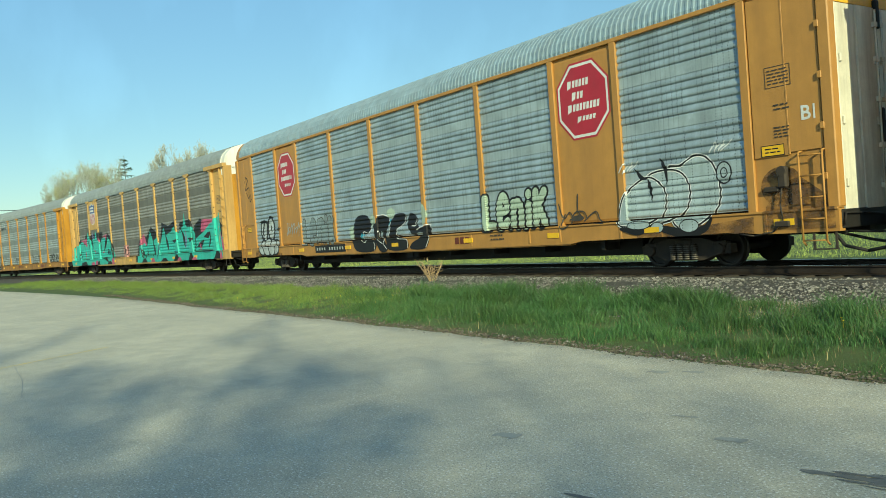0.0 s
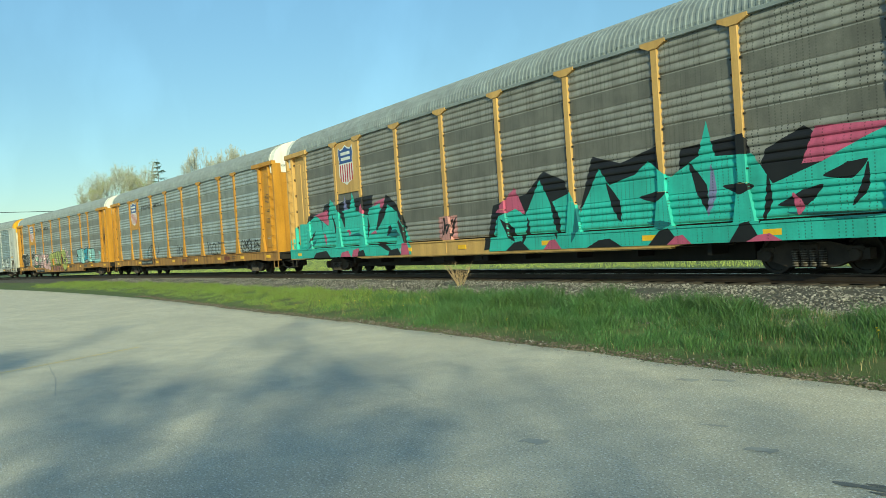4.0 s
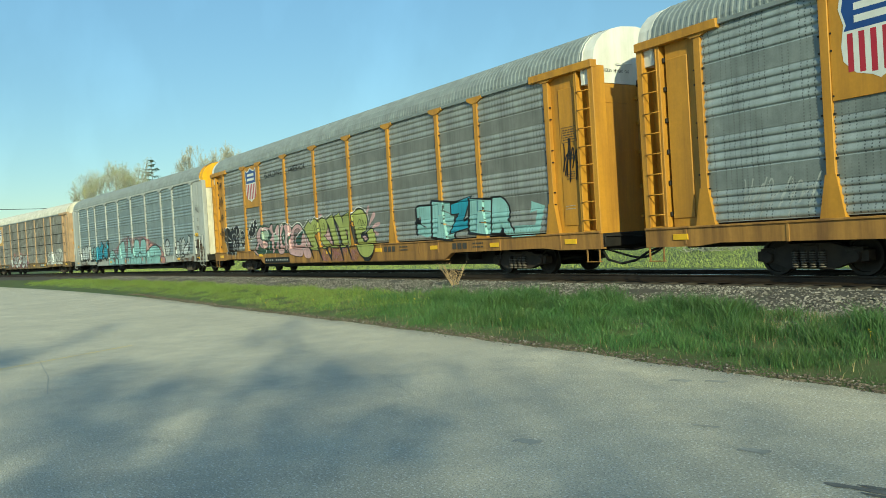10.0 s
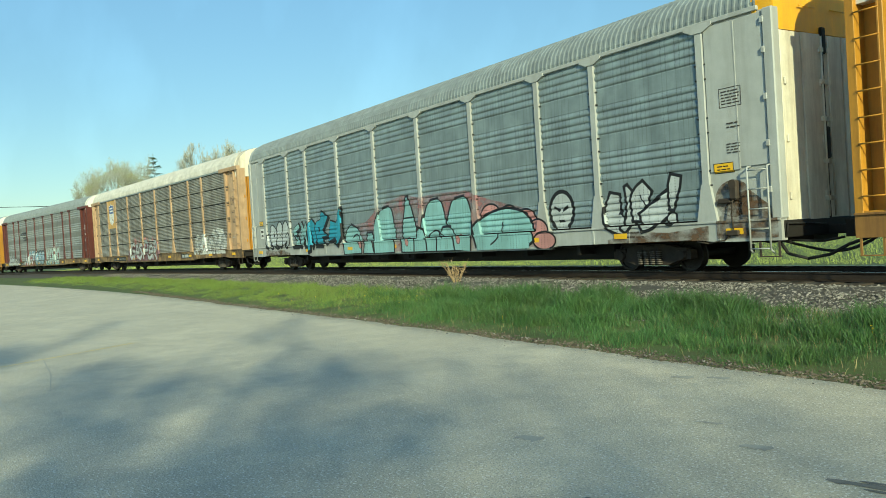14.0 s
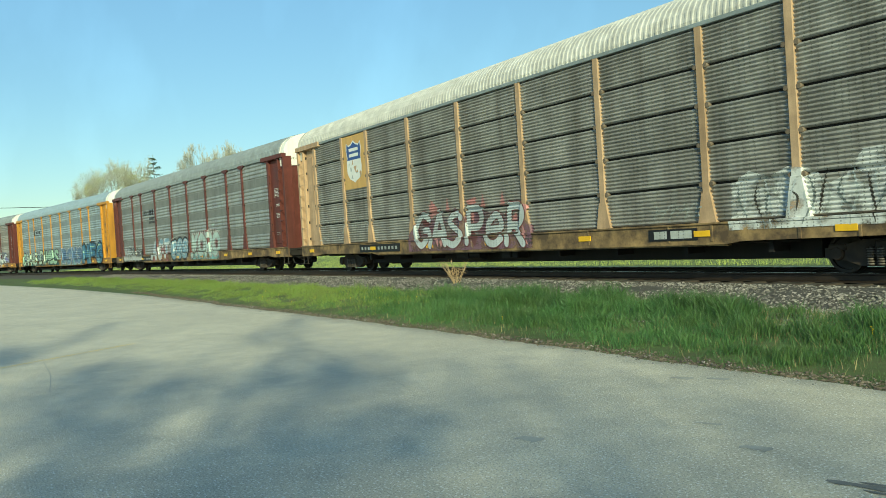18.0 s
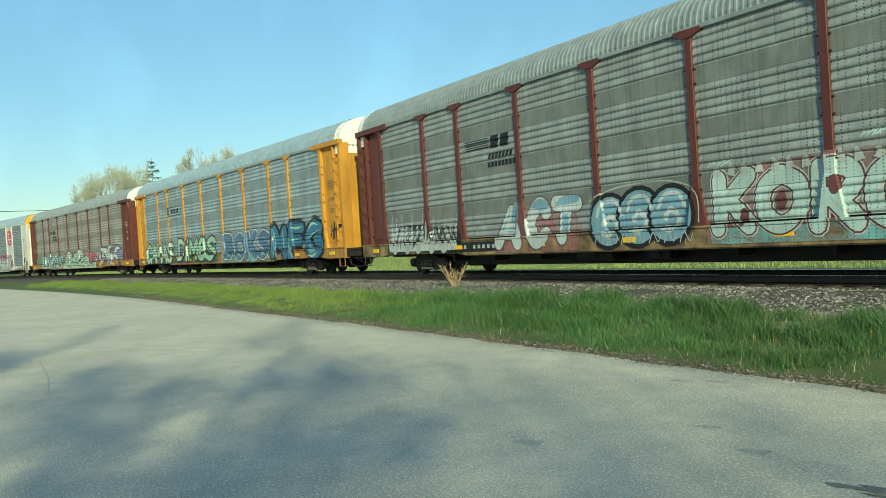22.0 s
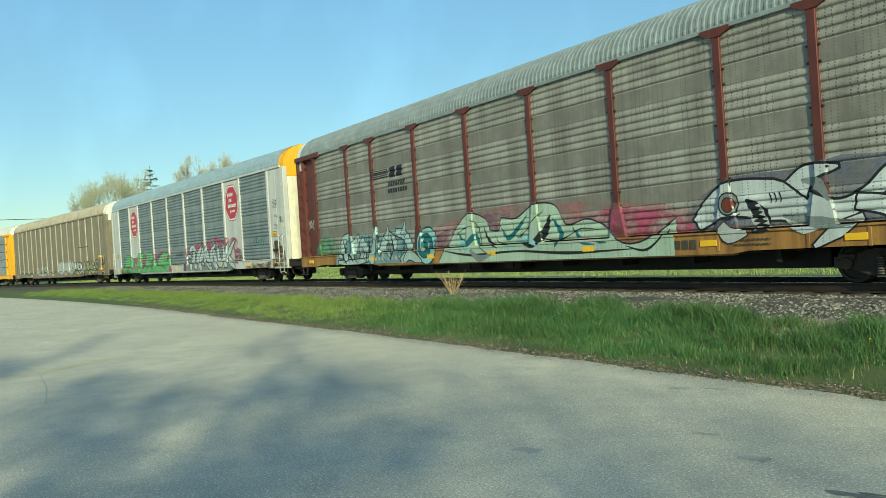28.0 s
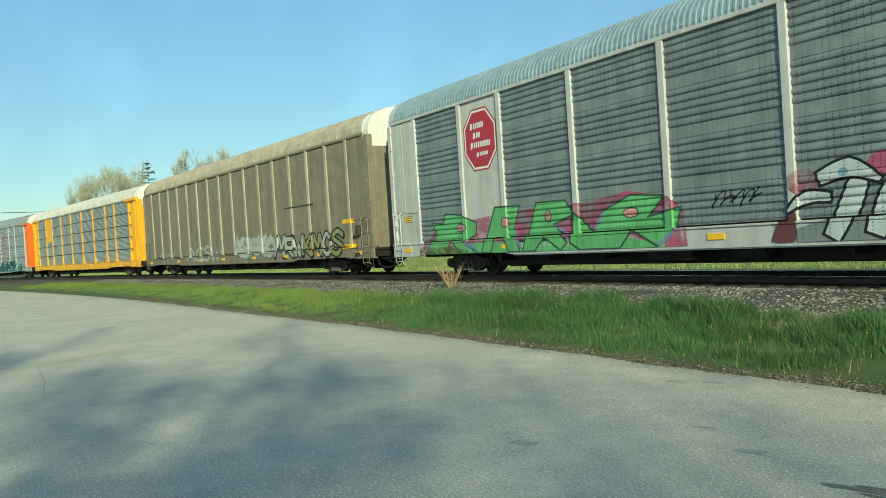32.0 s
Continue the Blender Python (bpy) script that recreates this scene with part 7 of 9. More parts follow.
d.line([(1.3, 2.16), (1.76, 2.34), (2.08, 2.3), (2.4, 2.12), (2.5, 1.85)], 0.035, M_CHALK)
d.line([(-2.9, 1.86), (-2.42, 2.14), (-2.2, 2.02), (-1.75, 2.22), (-1.5, 2.12), (-1.1, 2.2), (-0.85, 2.1), (-0.3, 2.29)], 0.028, M_CHALK)
for x, z, k in ((-1.75, 1.75, 1.0), (1.98, 1.76, 1.1)):
    d.line([(x - 0.3 * k, z), (x - 0.1, z + 0.16), (x, z - 0.08), (x + 0.1, z + 0.12), (x + 0.2, z - 0.06), (x + 0.32 * k, z + 0.1)], 0.026, M_BLACK)
    d.line([(x - 0.22, z - 0.16), (x, z - 0.12), (x + 0.2, z - 0.2)], 0.022, M_BLACK)
d.line([(-1.02, 1.78), (-1.1, 1.86), (-1.18, 1.78), (-1.1, 1.66), (-0.98, 1.72), (-0.98, 1.86), (-1.1, 1.94)], 0.022, M_BLACK)
d = d.then("aqua block letters with dark outline")
for i, (x, m) in enumerate(((6.15, P_AQUA), (7.05, P_AQUA), (7.95, P_CYAN), (8.95, P_AQUA), (9.95, P_AQUA))):
    d.words("3EZER"[i], x - 0.5, x + 0.55, 1.08, 2.15, m, 0.09, seed=i, line=M_BLACK, edge=0.05, wild=0.9, overlap=0.2)
d.stroke([(10.4, 1.15), (11.3, 1.15), (11.5, 1.7), (11.1, 1.75)], 0.3, P_AQUA)
d.done()
stencils(e, M_BLACK, 9, tag=0.9)
d = Decal(e, "tag", "black marker tags on the gold end")
for z, nl, w in ((4.05, 3, 0.035), (3.2, 5, 0.03), (2.5, 2, 0.03), (1.65, 6, 0.028)):
    d.scribble(-12.85, -12.4 + 0.03 * nl, z, z + 0.3 + 0.05 * nl, M_BLACK, w, nl, int(z * 10))
d.done()

f = build_car(3, TRAIN_LABEL + "silver frame and yellow end caps", M_SILVER, M_PANEL_GREEN, M_ROOF, M_CREAM, M_GOLD_BRIGHT, flush=True, posts=shifted(-0.1), end_style="plank")
d = Decal(f, label="fat silver letters with black outline")
for pts in ([(-11.97, 1.16), (-11.74, 1.6), (-11.5, 1.14), (-11.7, 1.02)], [(-11.5, 1.88), (-11.23, 1.97), (-10.8, 1.71), (-10.74, 1.34), (-11.14, 0.98), (-11.52, 1.39)],
            [(-10.79, 1.83), (-10.49, 2.07), (-10.19, 1.95), (-10.15, 1.48), (-10.29, 1.08), (-10.61, 1.01), (-10.87, 1.23), (-10.72, 1.5)],
            [(-10.07, 1.94), (-9.77, 2.09), (-9.53, 1.86), (-9.52, 1.65), (-9.33, 1.48), (-9.35, 1.15), (-9.56, 1.0), (-9.75, 1.25), (-10.1, 1.02), (-10.2, 1.3)]):
    d.lump([(x, z - 0.03) for x, z in pts], M_BLACK, M_BLACK, 0.14)
    d.lump(pts, P_SILVER, M_BLACK, 0.035)
d.blob(-9.22, 1.9, 0.11, 0.15, P_SILVER, M_BLACK, 0.03)
d.poly([(-11.2, 1.5), (-11.05, 1.7), (-11.0, 1.45)], M_BLACK)
d.line([(-10.55, 1.6), (-10.4, 1.5), (-10.25, 1.6)], 0.03, M_BLACK)
d.poly([(-9.85, 1.55), (-9.7, 1.6), (-9.76, 1.35)], M_BLACK)
d = d.then("cyan and aqua pointed letters, black shadow")
for pts, m in (([(-9.0, 1.55), (-8.85, 1.78), (-8.45, 1.92), (-8.3, 1.75), (-8.65, 1.6), (-8.4, 1.25), (-8.3, 1.02), (-8.85, 1.02), (-8.6, 1.25)], P_AQUA), ([(-8.26, 1.05), (-8.1, 1.98), (-7.89, 1.7), (-7.7, 1.96), (-7.38, 1.02), (-7.65, 1.02), (-7.82, 1.4), (-8.0, 1.02)], P_AQUA),
               ([(-7.38, 0.79), (-7.4, 1.84), (-7.14, 2.05), (-6.83, 1.85), (-6.7, 1.25), (-6.9, 0.95), (-7.05, 1.3), (-7.15, 0.85)], P_CYAN), ([(-6.84, 1.7), (-6.62, 1.92), (-6.3, 1.98), (-6.15, 2.3), (-5.6, 2.05), (-5.9, 1.75), (-6.1, 1.55), (-5.7, 1.35), (-6.15, 1.3), (-6.0, 1.02), (-6.57, 1.02), (-6.7, 1.4)], P_CYAN),
               ([(-5.6, 1.1), (-5.4, 1.9), (-4.9, 1.8), (-4.45, 2.35), (-4.4, 1.3), (-4.7, 1.0), (-5.1, 1.25)], P_CYAN)):
    d.slab([(x + 0.07, z - 0.05) for x, z in pts], M_BLACK, M_BLACK, 0.16)
    d.slab(pts, m, M_BLACK, 0.03)
for pts in ([(-8.75, 1.45), (-8.55, 1.4), (-8.6, 1.25)], [(-7.2, 1.6), (-7.05, 1.35), (-7.12, 1.1)], [(-6.5, 1.7), (-6.35, 1.6), (-6.5, 1.5)], [(-7.95, 1.5), (-7.85, 1.2), (-7.95, 1.05)]):
    d.taper(pts, (0.03, 0.1, 0.02), M_BLACK)
d = d.then("aqua domes with black outline over rose haze")
d.field([(-4.4, 0.9), (-3.9, 1.6), (-2.6, 1.7), (-1.5, 2.2), (0.0, 2.45), (1.0, 2.3), (2.2, 2.35), (3.6, 2.3), (4.6, 2.0), (6.0, 1.7), (7.0, 1.3)], 0.66, H_ROSE)
for x, z, rx, rz in ((4.7, 1.55, 0.42, 0.28), (5.5, 1.5, 0.35, 0.25), (6.2, 1.35, 0.4, 0.26), (6.7, 1.05, 0.4, 0.28), (7.0, 0.8, 0.4, 0.2)):
    d.blob(x, z, rx, rz, P_ROSE, M_BLACK, 0.05)
for pts, ws in (([(-3.5, 0.64), (-3.5, 1.2), (-3.4, 1.55)], (1.3, 1.35, 0.5)), ([(0.35, 0.64), (0.35, 1.4), (0.28, 2.35)], (0.7, 0.8, 0.05)), ([(-1.2, 0.64), (-1.2, 1.4), (-1.1, 1.95), (-1.1, 2.1)], (1.3, 1.35, 0.8, 0.3)), ([(1.85, 0.64), (1.85, 1.4), (1.9, 2.0), (1.9, 2.15)], (1.2, 1.3, 0.8, 0.3)),
                ([(3.15, 0.64), (3.2, 1.4), (3.25, 2.0), (3.25, 2.12)], (1.2, 1.3, 0.8, 0.3)), ([(-2.3, 0.64), (-2.3, 1.3)], (0.7, 0.3)), ([(1.1, 0.64), (1.1, 1.05), (1.15, 1.3)], (0.7, 0.6, 0.2)), ([(2.5, 0.64), (2.5, 1.1), (2.5, 1.3)], (0.9, 0.75, 0.3)), ([(4.0, 1.0), (4.6, 1.2), (5.4, 1.3), (6.1, 1.2), (6.4, 0.75)], (0.5, 0.7, 0.75, 0.6, 0.3))):
    d.taper(pts, ws, P_AQUA, M_BLACK, 0.075)
d.field([(4.1, 0.8), (4.6, 1.1), (5.6, 1.15), (6.2, 0.9), (6.4, 0.75)], 0.62, P_AQUA)
for x, z in ((-2.9, 0.95), (0.3, 0.95), (3.2, 0.95)):
    d.blob(x, z, 0.09, 0.13, P_ROSE, M_BLACK, 0.02)
d.line([(4.75, 0.75), (5.1, 0.95), (5.25, 1.35)], 0.05, M_BLACK)
d.line([(1.35, 1.0), (1.9, 1.25), (2.4, 1.0)], 0.05, M_BLACK)
d.line([(-3.6, 1.2), (-3.2, 1.3), (-3.0, 0.95)], 0.05, M_BLACK)
d.line([(0.0, 1.7), (0.7, 1.72)], 0.04, M_BLACK)
d = d.then("small white mask with black hood")
d.blob(7.6, 1.5, 0.38, 0.42, P_SILVER, M_BLACK, 0.1)
d.rect(7.4, 7.8, 0.98, 1.15, P_SILVER)
d.stroke([(7.35, 1.6), (7.55, 1.5)], 0.07, M_BLACK)
d.stroke([(7.85, 1.6), (7.65, 1.5)], 0.07, M_BLACK)
d.rect(7.5, 7.7, 1.22, 1.28, M_BLACK)
d = d.then("silver letters with heavy black outline")
for pts, ws in (([(9.75, 0.92), (9.35, 1.25), (9.4, 1.75)], (0.1, 0.55, 0.25)), ([(9.7, 0.95), (9.95, 1.4), (9.75, 1.9)], (0.1, 0.4, 0.03)), ([(10.1, 1.15), (10.15, 1.6), (10.35, 1.85)], (0.3, 0.5, 0.3)), ([(10.2, 1.1), (10.45, 1.2), (10.85, 1.45), (10.8, 1.65)], (0.35, 0.45, 0.4, 0.2)), ([(11.15, 2.0), (11.1, 1.8), (11.02, 1.35)], (0.22, 0.26, 0.06))):
    d.taper(pts, ws, P_SILVER, M_BLACK, 0.07)
d.blob(11.02, 1.14, 0.11, 0.11, P_SILVER, M_BLACK, 0.05)
d.line([(10.15, 1.7), (10.35, 1.45), (10.75, 1.6)], 0.03, M_BLACK)
d.poly([(9.5, 1.3), (9.56, 1.45), (9.64, 1.3)], M_BLACK)
d.done()
stencils(f, M_BLACK, 11)

g = build_car(4, "old covered autorack car, faded tan frame and slatted grey panels", M_TAN, M_PANEL_SLAT, M_ROOF_PALE, M_GOLD, M_CREAM, sill_mat=M_TAN_SILL, plate_mat=M_GOLD_FADED, rib="slat", post="bolted", posts=shifted(-0.3), plates=((-9.5, -7.58, 2.95),), end_style="rib")
shield_sign(g, -9.15, -7.95, 3.15, 4.65, True)
car_number(g, -8.4, -5.5, True)
d = Decal(g, label="white block letters over maroon and pink spray")
d.crest(-4.9, 1.3, 0.66, 2.0, H_MAUVE, 51, 6, 0.2)
d.shards(-4.6, 1.0, 0.8, 1.9, [P_ROSE, P_MAROON], 14, 0.35, 8)
for x in (-3.6, -2.7, -0.9, 0.0):
    d.poly([(x - 0.12, 1.8), (x + 0.12, 1.8), (x, 2.2)], P_ROSE)
d.bubble("GASPeR", -4.65, 1.05, 0.72, 1.82, P_SILVER, P_MAROON, 0.20, 0.03, wild=0.6, seed=5, lean=0.08, grow=0.1)
d = d.then("grey bubbles with a chalk outline")
for x in (-11.3, -10.0):
    d.line([(x - 0.4, 1.3), (x - 0.35, 1.8), (x, 1.95), (x + 0.35, 1.75), (x + 0.3, 1.4), (x, 1.2), (x - 0.3, 1.35)], 0.03, P_CHALK)
    d.line([(x - 0.3, 1.6), (x + 0.1, 1.75), (x + 0.2, 1.5), (x - 0.1, 1.4)], 0.025, P_CHALK)
d.line([(-11.8, 1.2), (-11.0, 1.35), (-10.5, 1.15), (-9.7, 1.3)], 0.025, P_CHALK)
d = d.then("thin chalk tag")
d.scribble(-9.2, -7.7, 1.25, 2.0, P_CHALK, 0.025, 6, 13)
d = d.then("chalky white piece with grey gaps")
d.field([(7.25, 1.0), (7.3, 1.75), (7.7, 1.95), (8.1, 1.8), (8.5, 1.95), (8.9, 1.9), (9.3, 1.6), (9.6, 1.7), (9.9, 2.1), (10.7, 2.15), (11.2, 2.05), (11.6, 1.6), (11.65, 1.0)], 0.86, H_CHALK)
for k in range(30):
    x = 7.45 + k * 0.14
    d.taper([(x, 1.7 + 0.2 * math.sin(k * 2.1)), (x + 0.15 * math.sin(k * 3.3), 1.4), (x + 0.2 * math.cos(k * 1.7), 1.0 + 0.15 * math.sin(k))], [0.01, 0.05, 0.015], (P_GREY, P_SILVER, P_CHALK, P_INK, P_SILVER)[k % 5])
d = d.then("thin chalk tag")
d.scribble(5.2, 6.6, 1.1, 1.45, P_CHALK, 0.03, 6, 15)
d = d.then("black plate with white bars")
d.rect(5.2, 6.5, 0.70, 0.94, M_BLACK)
d.rect(5.35, 5.7, 0.74, 0.90, P_CHALK)
d.rect(5.8, 6.35, 0.74, 0.90, P_CHALK)
d.done()
stencils(g, M_BLACK, 13)

h = build_car(5, TRAIN_LABEL + "oxide brown frame, silver lettering low down", M_BROWN, M_PANEL_GREY, M_ROOF, M_BROWN, M_WHITE, sill_mat=M_TAN_SILL)
end_words(h)
d = Decal(h, "emblem", "dark stripes and bars of a railway emblem")
for i in range(5):
    d.rect(-6.9, -5.75, 3.48 + i * 0.06, 3.51 + i * 0.06, M_BLACK)
for x in (-5.7, -5.25):
    d.poly([(x, 3.44), (x + 0.36, 3.44), (x + 0.42, 3.78), (x + 0.06, 3.78)], M_BLACK)
for k in range(8):
    if k != 7:
        d.rect(-5.8 + k * 0.16, -5.68 + k * 0.16, 3.17, 3.31, M_BLACK)
    d.rect(-5.85 + k * 0.16, -5.73 + k * 0.16, 2.94, 3.08, M_BLACK)
d.done()
car_number(h, -7.95, -5.2, True)
d = Decal(h, label="spiky chalk white piece with black edges")
d.field([(-11.7, 0.9), (-11.5, 1.45), (-10.4, 1.6), (-9.2, 1.52), (-8.2, 1.5), (-7.4, 1.35), (-7.2, 0.9)], 0.64, H_BLACK)
rnd = random.Random(61)
spikes = [(-11.5 + k * 0.163, (1.42 if k % 2 else 1.78) + rnd.uniform(-0.12, 0.16) - 0.012 * k) for k in range(25)]
d.field([(-11.6, 1.0)] + spikes + [(-7.5, 0.95)], 0.76, P_SILVER)
for k in range(22):
    x, tilt = -11.35 + k * 0.178 + rnd.uniform(-0.05, 0.05), rnd.choice((-0.22, 0.12, 0.3))
    z = rnd.uniform(0.78, 1.0)
    d.taper([(x, z), (x + tilt * 0.5, z + 0.25), (x + tilt, z + rnd.uniform(0.4, 0.62))], (0.015, rnd.uniform(0.06, 0.12), 0.01), P_INK)
d.line([(x, z - 0.1) for x, z in spikes], 0.028, M_BLACK)
for x, z in spikes[::4]:
    d.taper([(x, z - 0.1), (x + 0.05, z + 0.1), (x + 0.02, z + 0.26)], (0.05, 0.03, 0.008), P_SILVER)
for x in (-11.2, -10.4, -9.7, -8.9, -8.2):
    d.lump([(x - 0.2, 0.94), (x + 0.2, 0.94), (x + 0.12, 0.72), (x - 0.1, 0.68)], P_CHALK)
d = d.then("thin white tag")
d.line([(-7.0, 1.2), (-6.9, 1.35), (-6.8, 1.2), (-6.7, 1.35), (-6.6, 1.2), (-6.5, 1.3)], 0.025, P_CHALK)
d.line([(-6.3, 1.4), (-6.2, 1.25), (-6.1, 1.42), (-6.2, 1.25), (-6.22, 1.05)], 0.025, P_CHALK)
d = d.then("white and sky blue block letters with rose haze")
d.field([(-5.6, 1.2), (-5.0, 1.8), (-3.8, 1.95), (-2.6, 1.9), (-2.2, 1.2)], 0.64, H_ROSE)
d.bubble("ACT", -5.45, -2.2, 0.74, 2.0, P_SILVER, P_INK, 0.38, 0.026, wild=1.0, seed=31, lean=0.15, shine=P_SKY)
for pts in ([(-4.95, 1.45), (-4.75, 1.9), (-4.55, 1.85), (-4.6, 1.4)], [(-4.1, 1.75), (-3.8, 1.93), (-3.4, 1.85), (-3.45, 1.65), (-3.85, 1.7)], [(-3.1, 1.72), (-2.9, 1.92), (-2.3, 1.92), (-2.35, 1.76)], [(-2.85, 1.5), (-2.65, 1.5), (-2.7, 1.1), (-2.85, 1.15)]):
    d.lump(pts, P_SKY)
d = d.then("three sky blue bubbles, thick black outline, chalk letters")
for x, z, rx, rz in ((-1.25, 1.25, 0.55, 0.55), (-0.35, 1.3, 0.62, 0.58), (0.55, 1.3, 0.58, 0.55)):
    d.blob(x, z, rx, rz, P_SKY, M_BLACK, 0.10)
for x, z in ((-1.25, 1.25), (-0.35, 1.3), (0.55, 1.3)):
    d.line([(x - 0.36, z + 0.1), (x - 0.2, z + 0.4), (x + 0.2, z + 0.42), (x + 0.38, z + 0.1)], 0.09, P_SILVER)
    d.line([(x - 0.2, z - 0.1), (x, z + 0.12), (x + 0.2, z - 0.1), (x + 0.05, z - 0.3), (x - 0.2, z - 0.25)], 0.12, P_SILVER)
d.line([(-1.9, 1.75), (-1.2, 1.95), (-0.3, 2.02), (0.6, 1.98), (1.25, 1.7), (1.3, 1.1)], 0.03, P_CHALK)
for k in range(7):
    x = -1.7 + k * 0.42
    d.line([(x, 0.72), (x + 0.12, 0.95), (x + 0.25, 0.75), (x + 0.34, 0.9)], 0.025, P_CHALK)
d = d.then("pale mint letters, dark red outline, chalk drips along the top")
d.field([(1.5, 1.0), (1.7, 1.9), (2.5, 2.1), (3.6, 2.15), (4.6, 2.2), (5.4, 2.1), (5.75, 1.4), (5.8, 0.8)], 0.66, H_ROSE)
d.field([(1.6, 0.9), (2.4, 1.0), (3.6, 0.95), (4.8, 1.05), (5.7, 0.9)], 0.66, H_AQUA)
d.bubble("KORO", 1.6, 5.75, 0.80, 2.05, P_PALE_AQUA, P_MAROON, 0.32, 0.03, wild=0.5, seed=33, halo=P_CHALK, rim=0.03, shine=P_CHALK)
for k in range(13):
    x = 1.75 + k * 0.32
    d.taper([(x, 1.95), (x + 0.03 * math.sin(k * 2.0), 2.08), (x + 0.05 * math.cos(k), 2.16 + 0.05 * math.sin(k * 1.7))], (0.2, 0.13, 0.03), P_CHALK)
for x, z in ((2.35, 1.15), (3.15, 1.4), (4.2, 1.6), (5.3, 1.4)):
    d.blob(x, z, 0.10, 0.17, P_MAROON)
d = d.then("small pale tags above the letters")
for x0_, x1_, z0_ in ((1.49, 2.02, 2.12), (4.64, 5.04, 2.3), (5.26, 5.76, 2.0)):
    d.scribble(x0_, x1_, z0_, z0_ + 0.14, P_PALE_AQUA, 0.025, 4, int(x0_ * 10))
d.done()
stencils(h, M_CHALK, 15)

i_ = build_car(6, TRAIN_LABEL + "gold frame and blue sprayed letters", M_GOLD, M_PANEL_STEEL, M_ROOF_BLUE, M_GOLD, M_WHITE)
end_words(i_)
d = Decal(i_, "emblem", "small black framed emblem")
d.rect(-7.2, -5.0, 3.35, 3.85, M_BLACK)
d.rect(-7.15, -5.05, 3.39, 3.81, M_PANEL_STEEL)
for k in range(3):
    d.rect(-6.75 + k * 0.5, -6.4 + k * 0.5, 3.48, 3.72, M_BLACK)
d.done()
d = Decal(i_, label="mint sprayed letters, black outline, dark teal cloud")
d.crest(-12.0, 0.6, 0.58, 1.75, H_TEAL, 71, 10, 0.2)
d.bubble("CAMAS", -11.95, -6.6, 0.72, 1.85, P_PALE_MINT, M_BLACK, 0.24, 0.075, wild=0.8, seed=15, second=P_MINT)
d.bubble("DiMES", -5.9, 0.2, 0.74, 1.95, P_MINT, M_BLACK, 0.28, 0.08, wild=0.6, seed=6, lean=0.1, second=P_PALE_MINT)
d = d.then("blue letters with a silver rim")
d.crest(1.2, 6.9, 0.55, 1.6, H_AQUA, 72, 5, 0.2)
d.bubble("BOKS", 1.25, 6.85, 0.70, 2.0, P_INDIGO, M_CHALK, 0.42, 0.04, wild=0.7, seed=8, lean=-0.05, halo=M_BLACK, rim=0.04, shine=P_SKY)
for x in (1.9, 3.2, 4.6, 6.0):
    d.taper([(x, 0.8), (x + 0.15, 1.0), (x + 0.4, 0.85)], (0.02, 0.16, 0.02), P_AQUA)
d = d.then("large blue letters with black shadow")
d.bubble("MFG", 7.0, 11.85, 0.66, 2.15, P_BLUE, M_BLACK, 0.44, 0.06, wild=0.6, seed=9, halo=H_BLACK, rim=0.10, shine=P_MINT)
for pts in ([(7.3, 1.85), (7.36, 1.3), (7.25, 0.8)], [(8.1, 1.9), (8.2, 1.4), (8.15, 1.0)], [(9.0, 1.95), (9.5, 1.9), (10.0, 1.95)], [(10.5, 1.75), (10.9, 2.02), (11.4, 1.95)], [(10.55, 0.8), (11.0, 0.75), (11.4, 0.9)], [(8.9, 1.2), (9.0, 0.8)]):
    d.taper(pts, (0.02, 0.11, 0.02), P_MINT)
for pts in ([(7.5, 1.0), (7.6, 0.75)], [(9.1, 0.95), (9.15, 0.7)], [(10.6, 1.2), (10.9, 0.95), (11.3, 1.05)]):
    d.taper(pts, (0.1, 0.2, 0.1)[:len(pts)], P_SKY)
d.done()
d = Decal(i_, "tag", "black marker tag on the gold end")
d.scribble(12.35, 13.1, 1.2, 2.0, M_BLACK, 0.04, 5, 3)
d.done()
stencils(i_, M_BLACK, 17)

j = build_car(7, TRAIN_LABEL + "oxide brown frame and a painted fish", M_BROWN, M_PANEL_WARM, M_ROOF, M_BROWN, M_WHITE, sill_mat=M_GOLD_SILL)
d = Decal(j, "emblem", "dark stripes and bars of a railway emblem")
for k in range(5):
    d.rect(-7.3, -6.2, 3.48 + k * 0.06, 3.51 + k * 0.06, M_BLACK)
for x in (-6.1, -5.65):
    d.poly([(x, 3.44), (x + 0.36, 3.44), (x + 0.42, 3.78), (x + 0.06, 3.78)], M_BLACK)
for q in range(8):
    if q != 7:
        d.rect(-6.2 + q * 0.16, -6.08 + q * 0.16, 3.17, 3.31, M_BLACK)
    d.rect(-6.25 + q * 0.16, -6.13 + q * 0.16, 2.94, 3.08, M_BLACK)
d.done()
car_number(j, -7.6, -4.9, True)
d = Decal(j, label="dark teal and aqua tangled sprayed piece")
d.field([(-12.0, 1.3), (-11.5, 1.75), (-10.4, 1.7), (-10.2, 1.3)], 1.06, H_GREEN)
d.field([(-10.3, 0.8), (-9.9, 1.65), (-9.3, 1.75), (-8.9, 1.6), (-8.3, 1.75), (-7.6, 1.6), (-7.2, 1.95), (-6.9, 1.55), (-6.1, 1.75), (-5.35, 1.95), (-5.0, 1.6), (-4.6, 1.0)], 0.58, P_SEA)
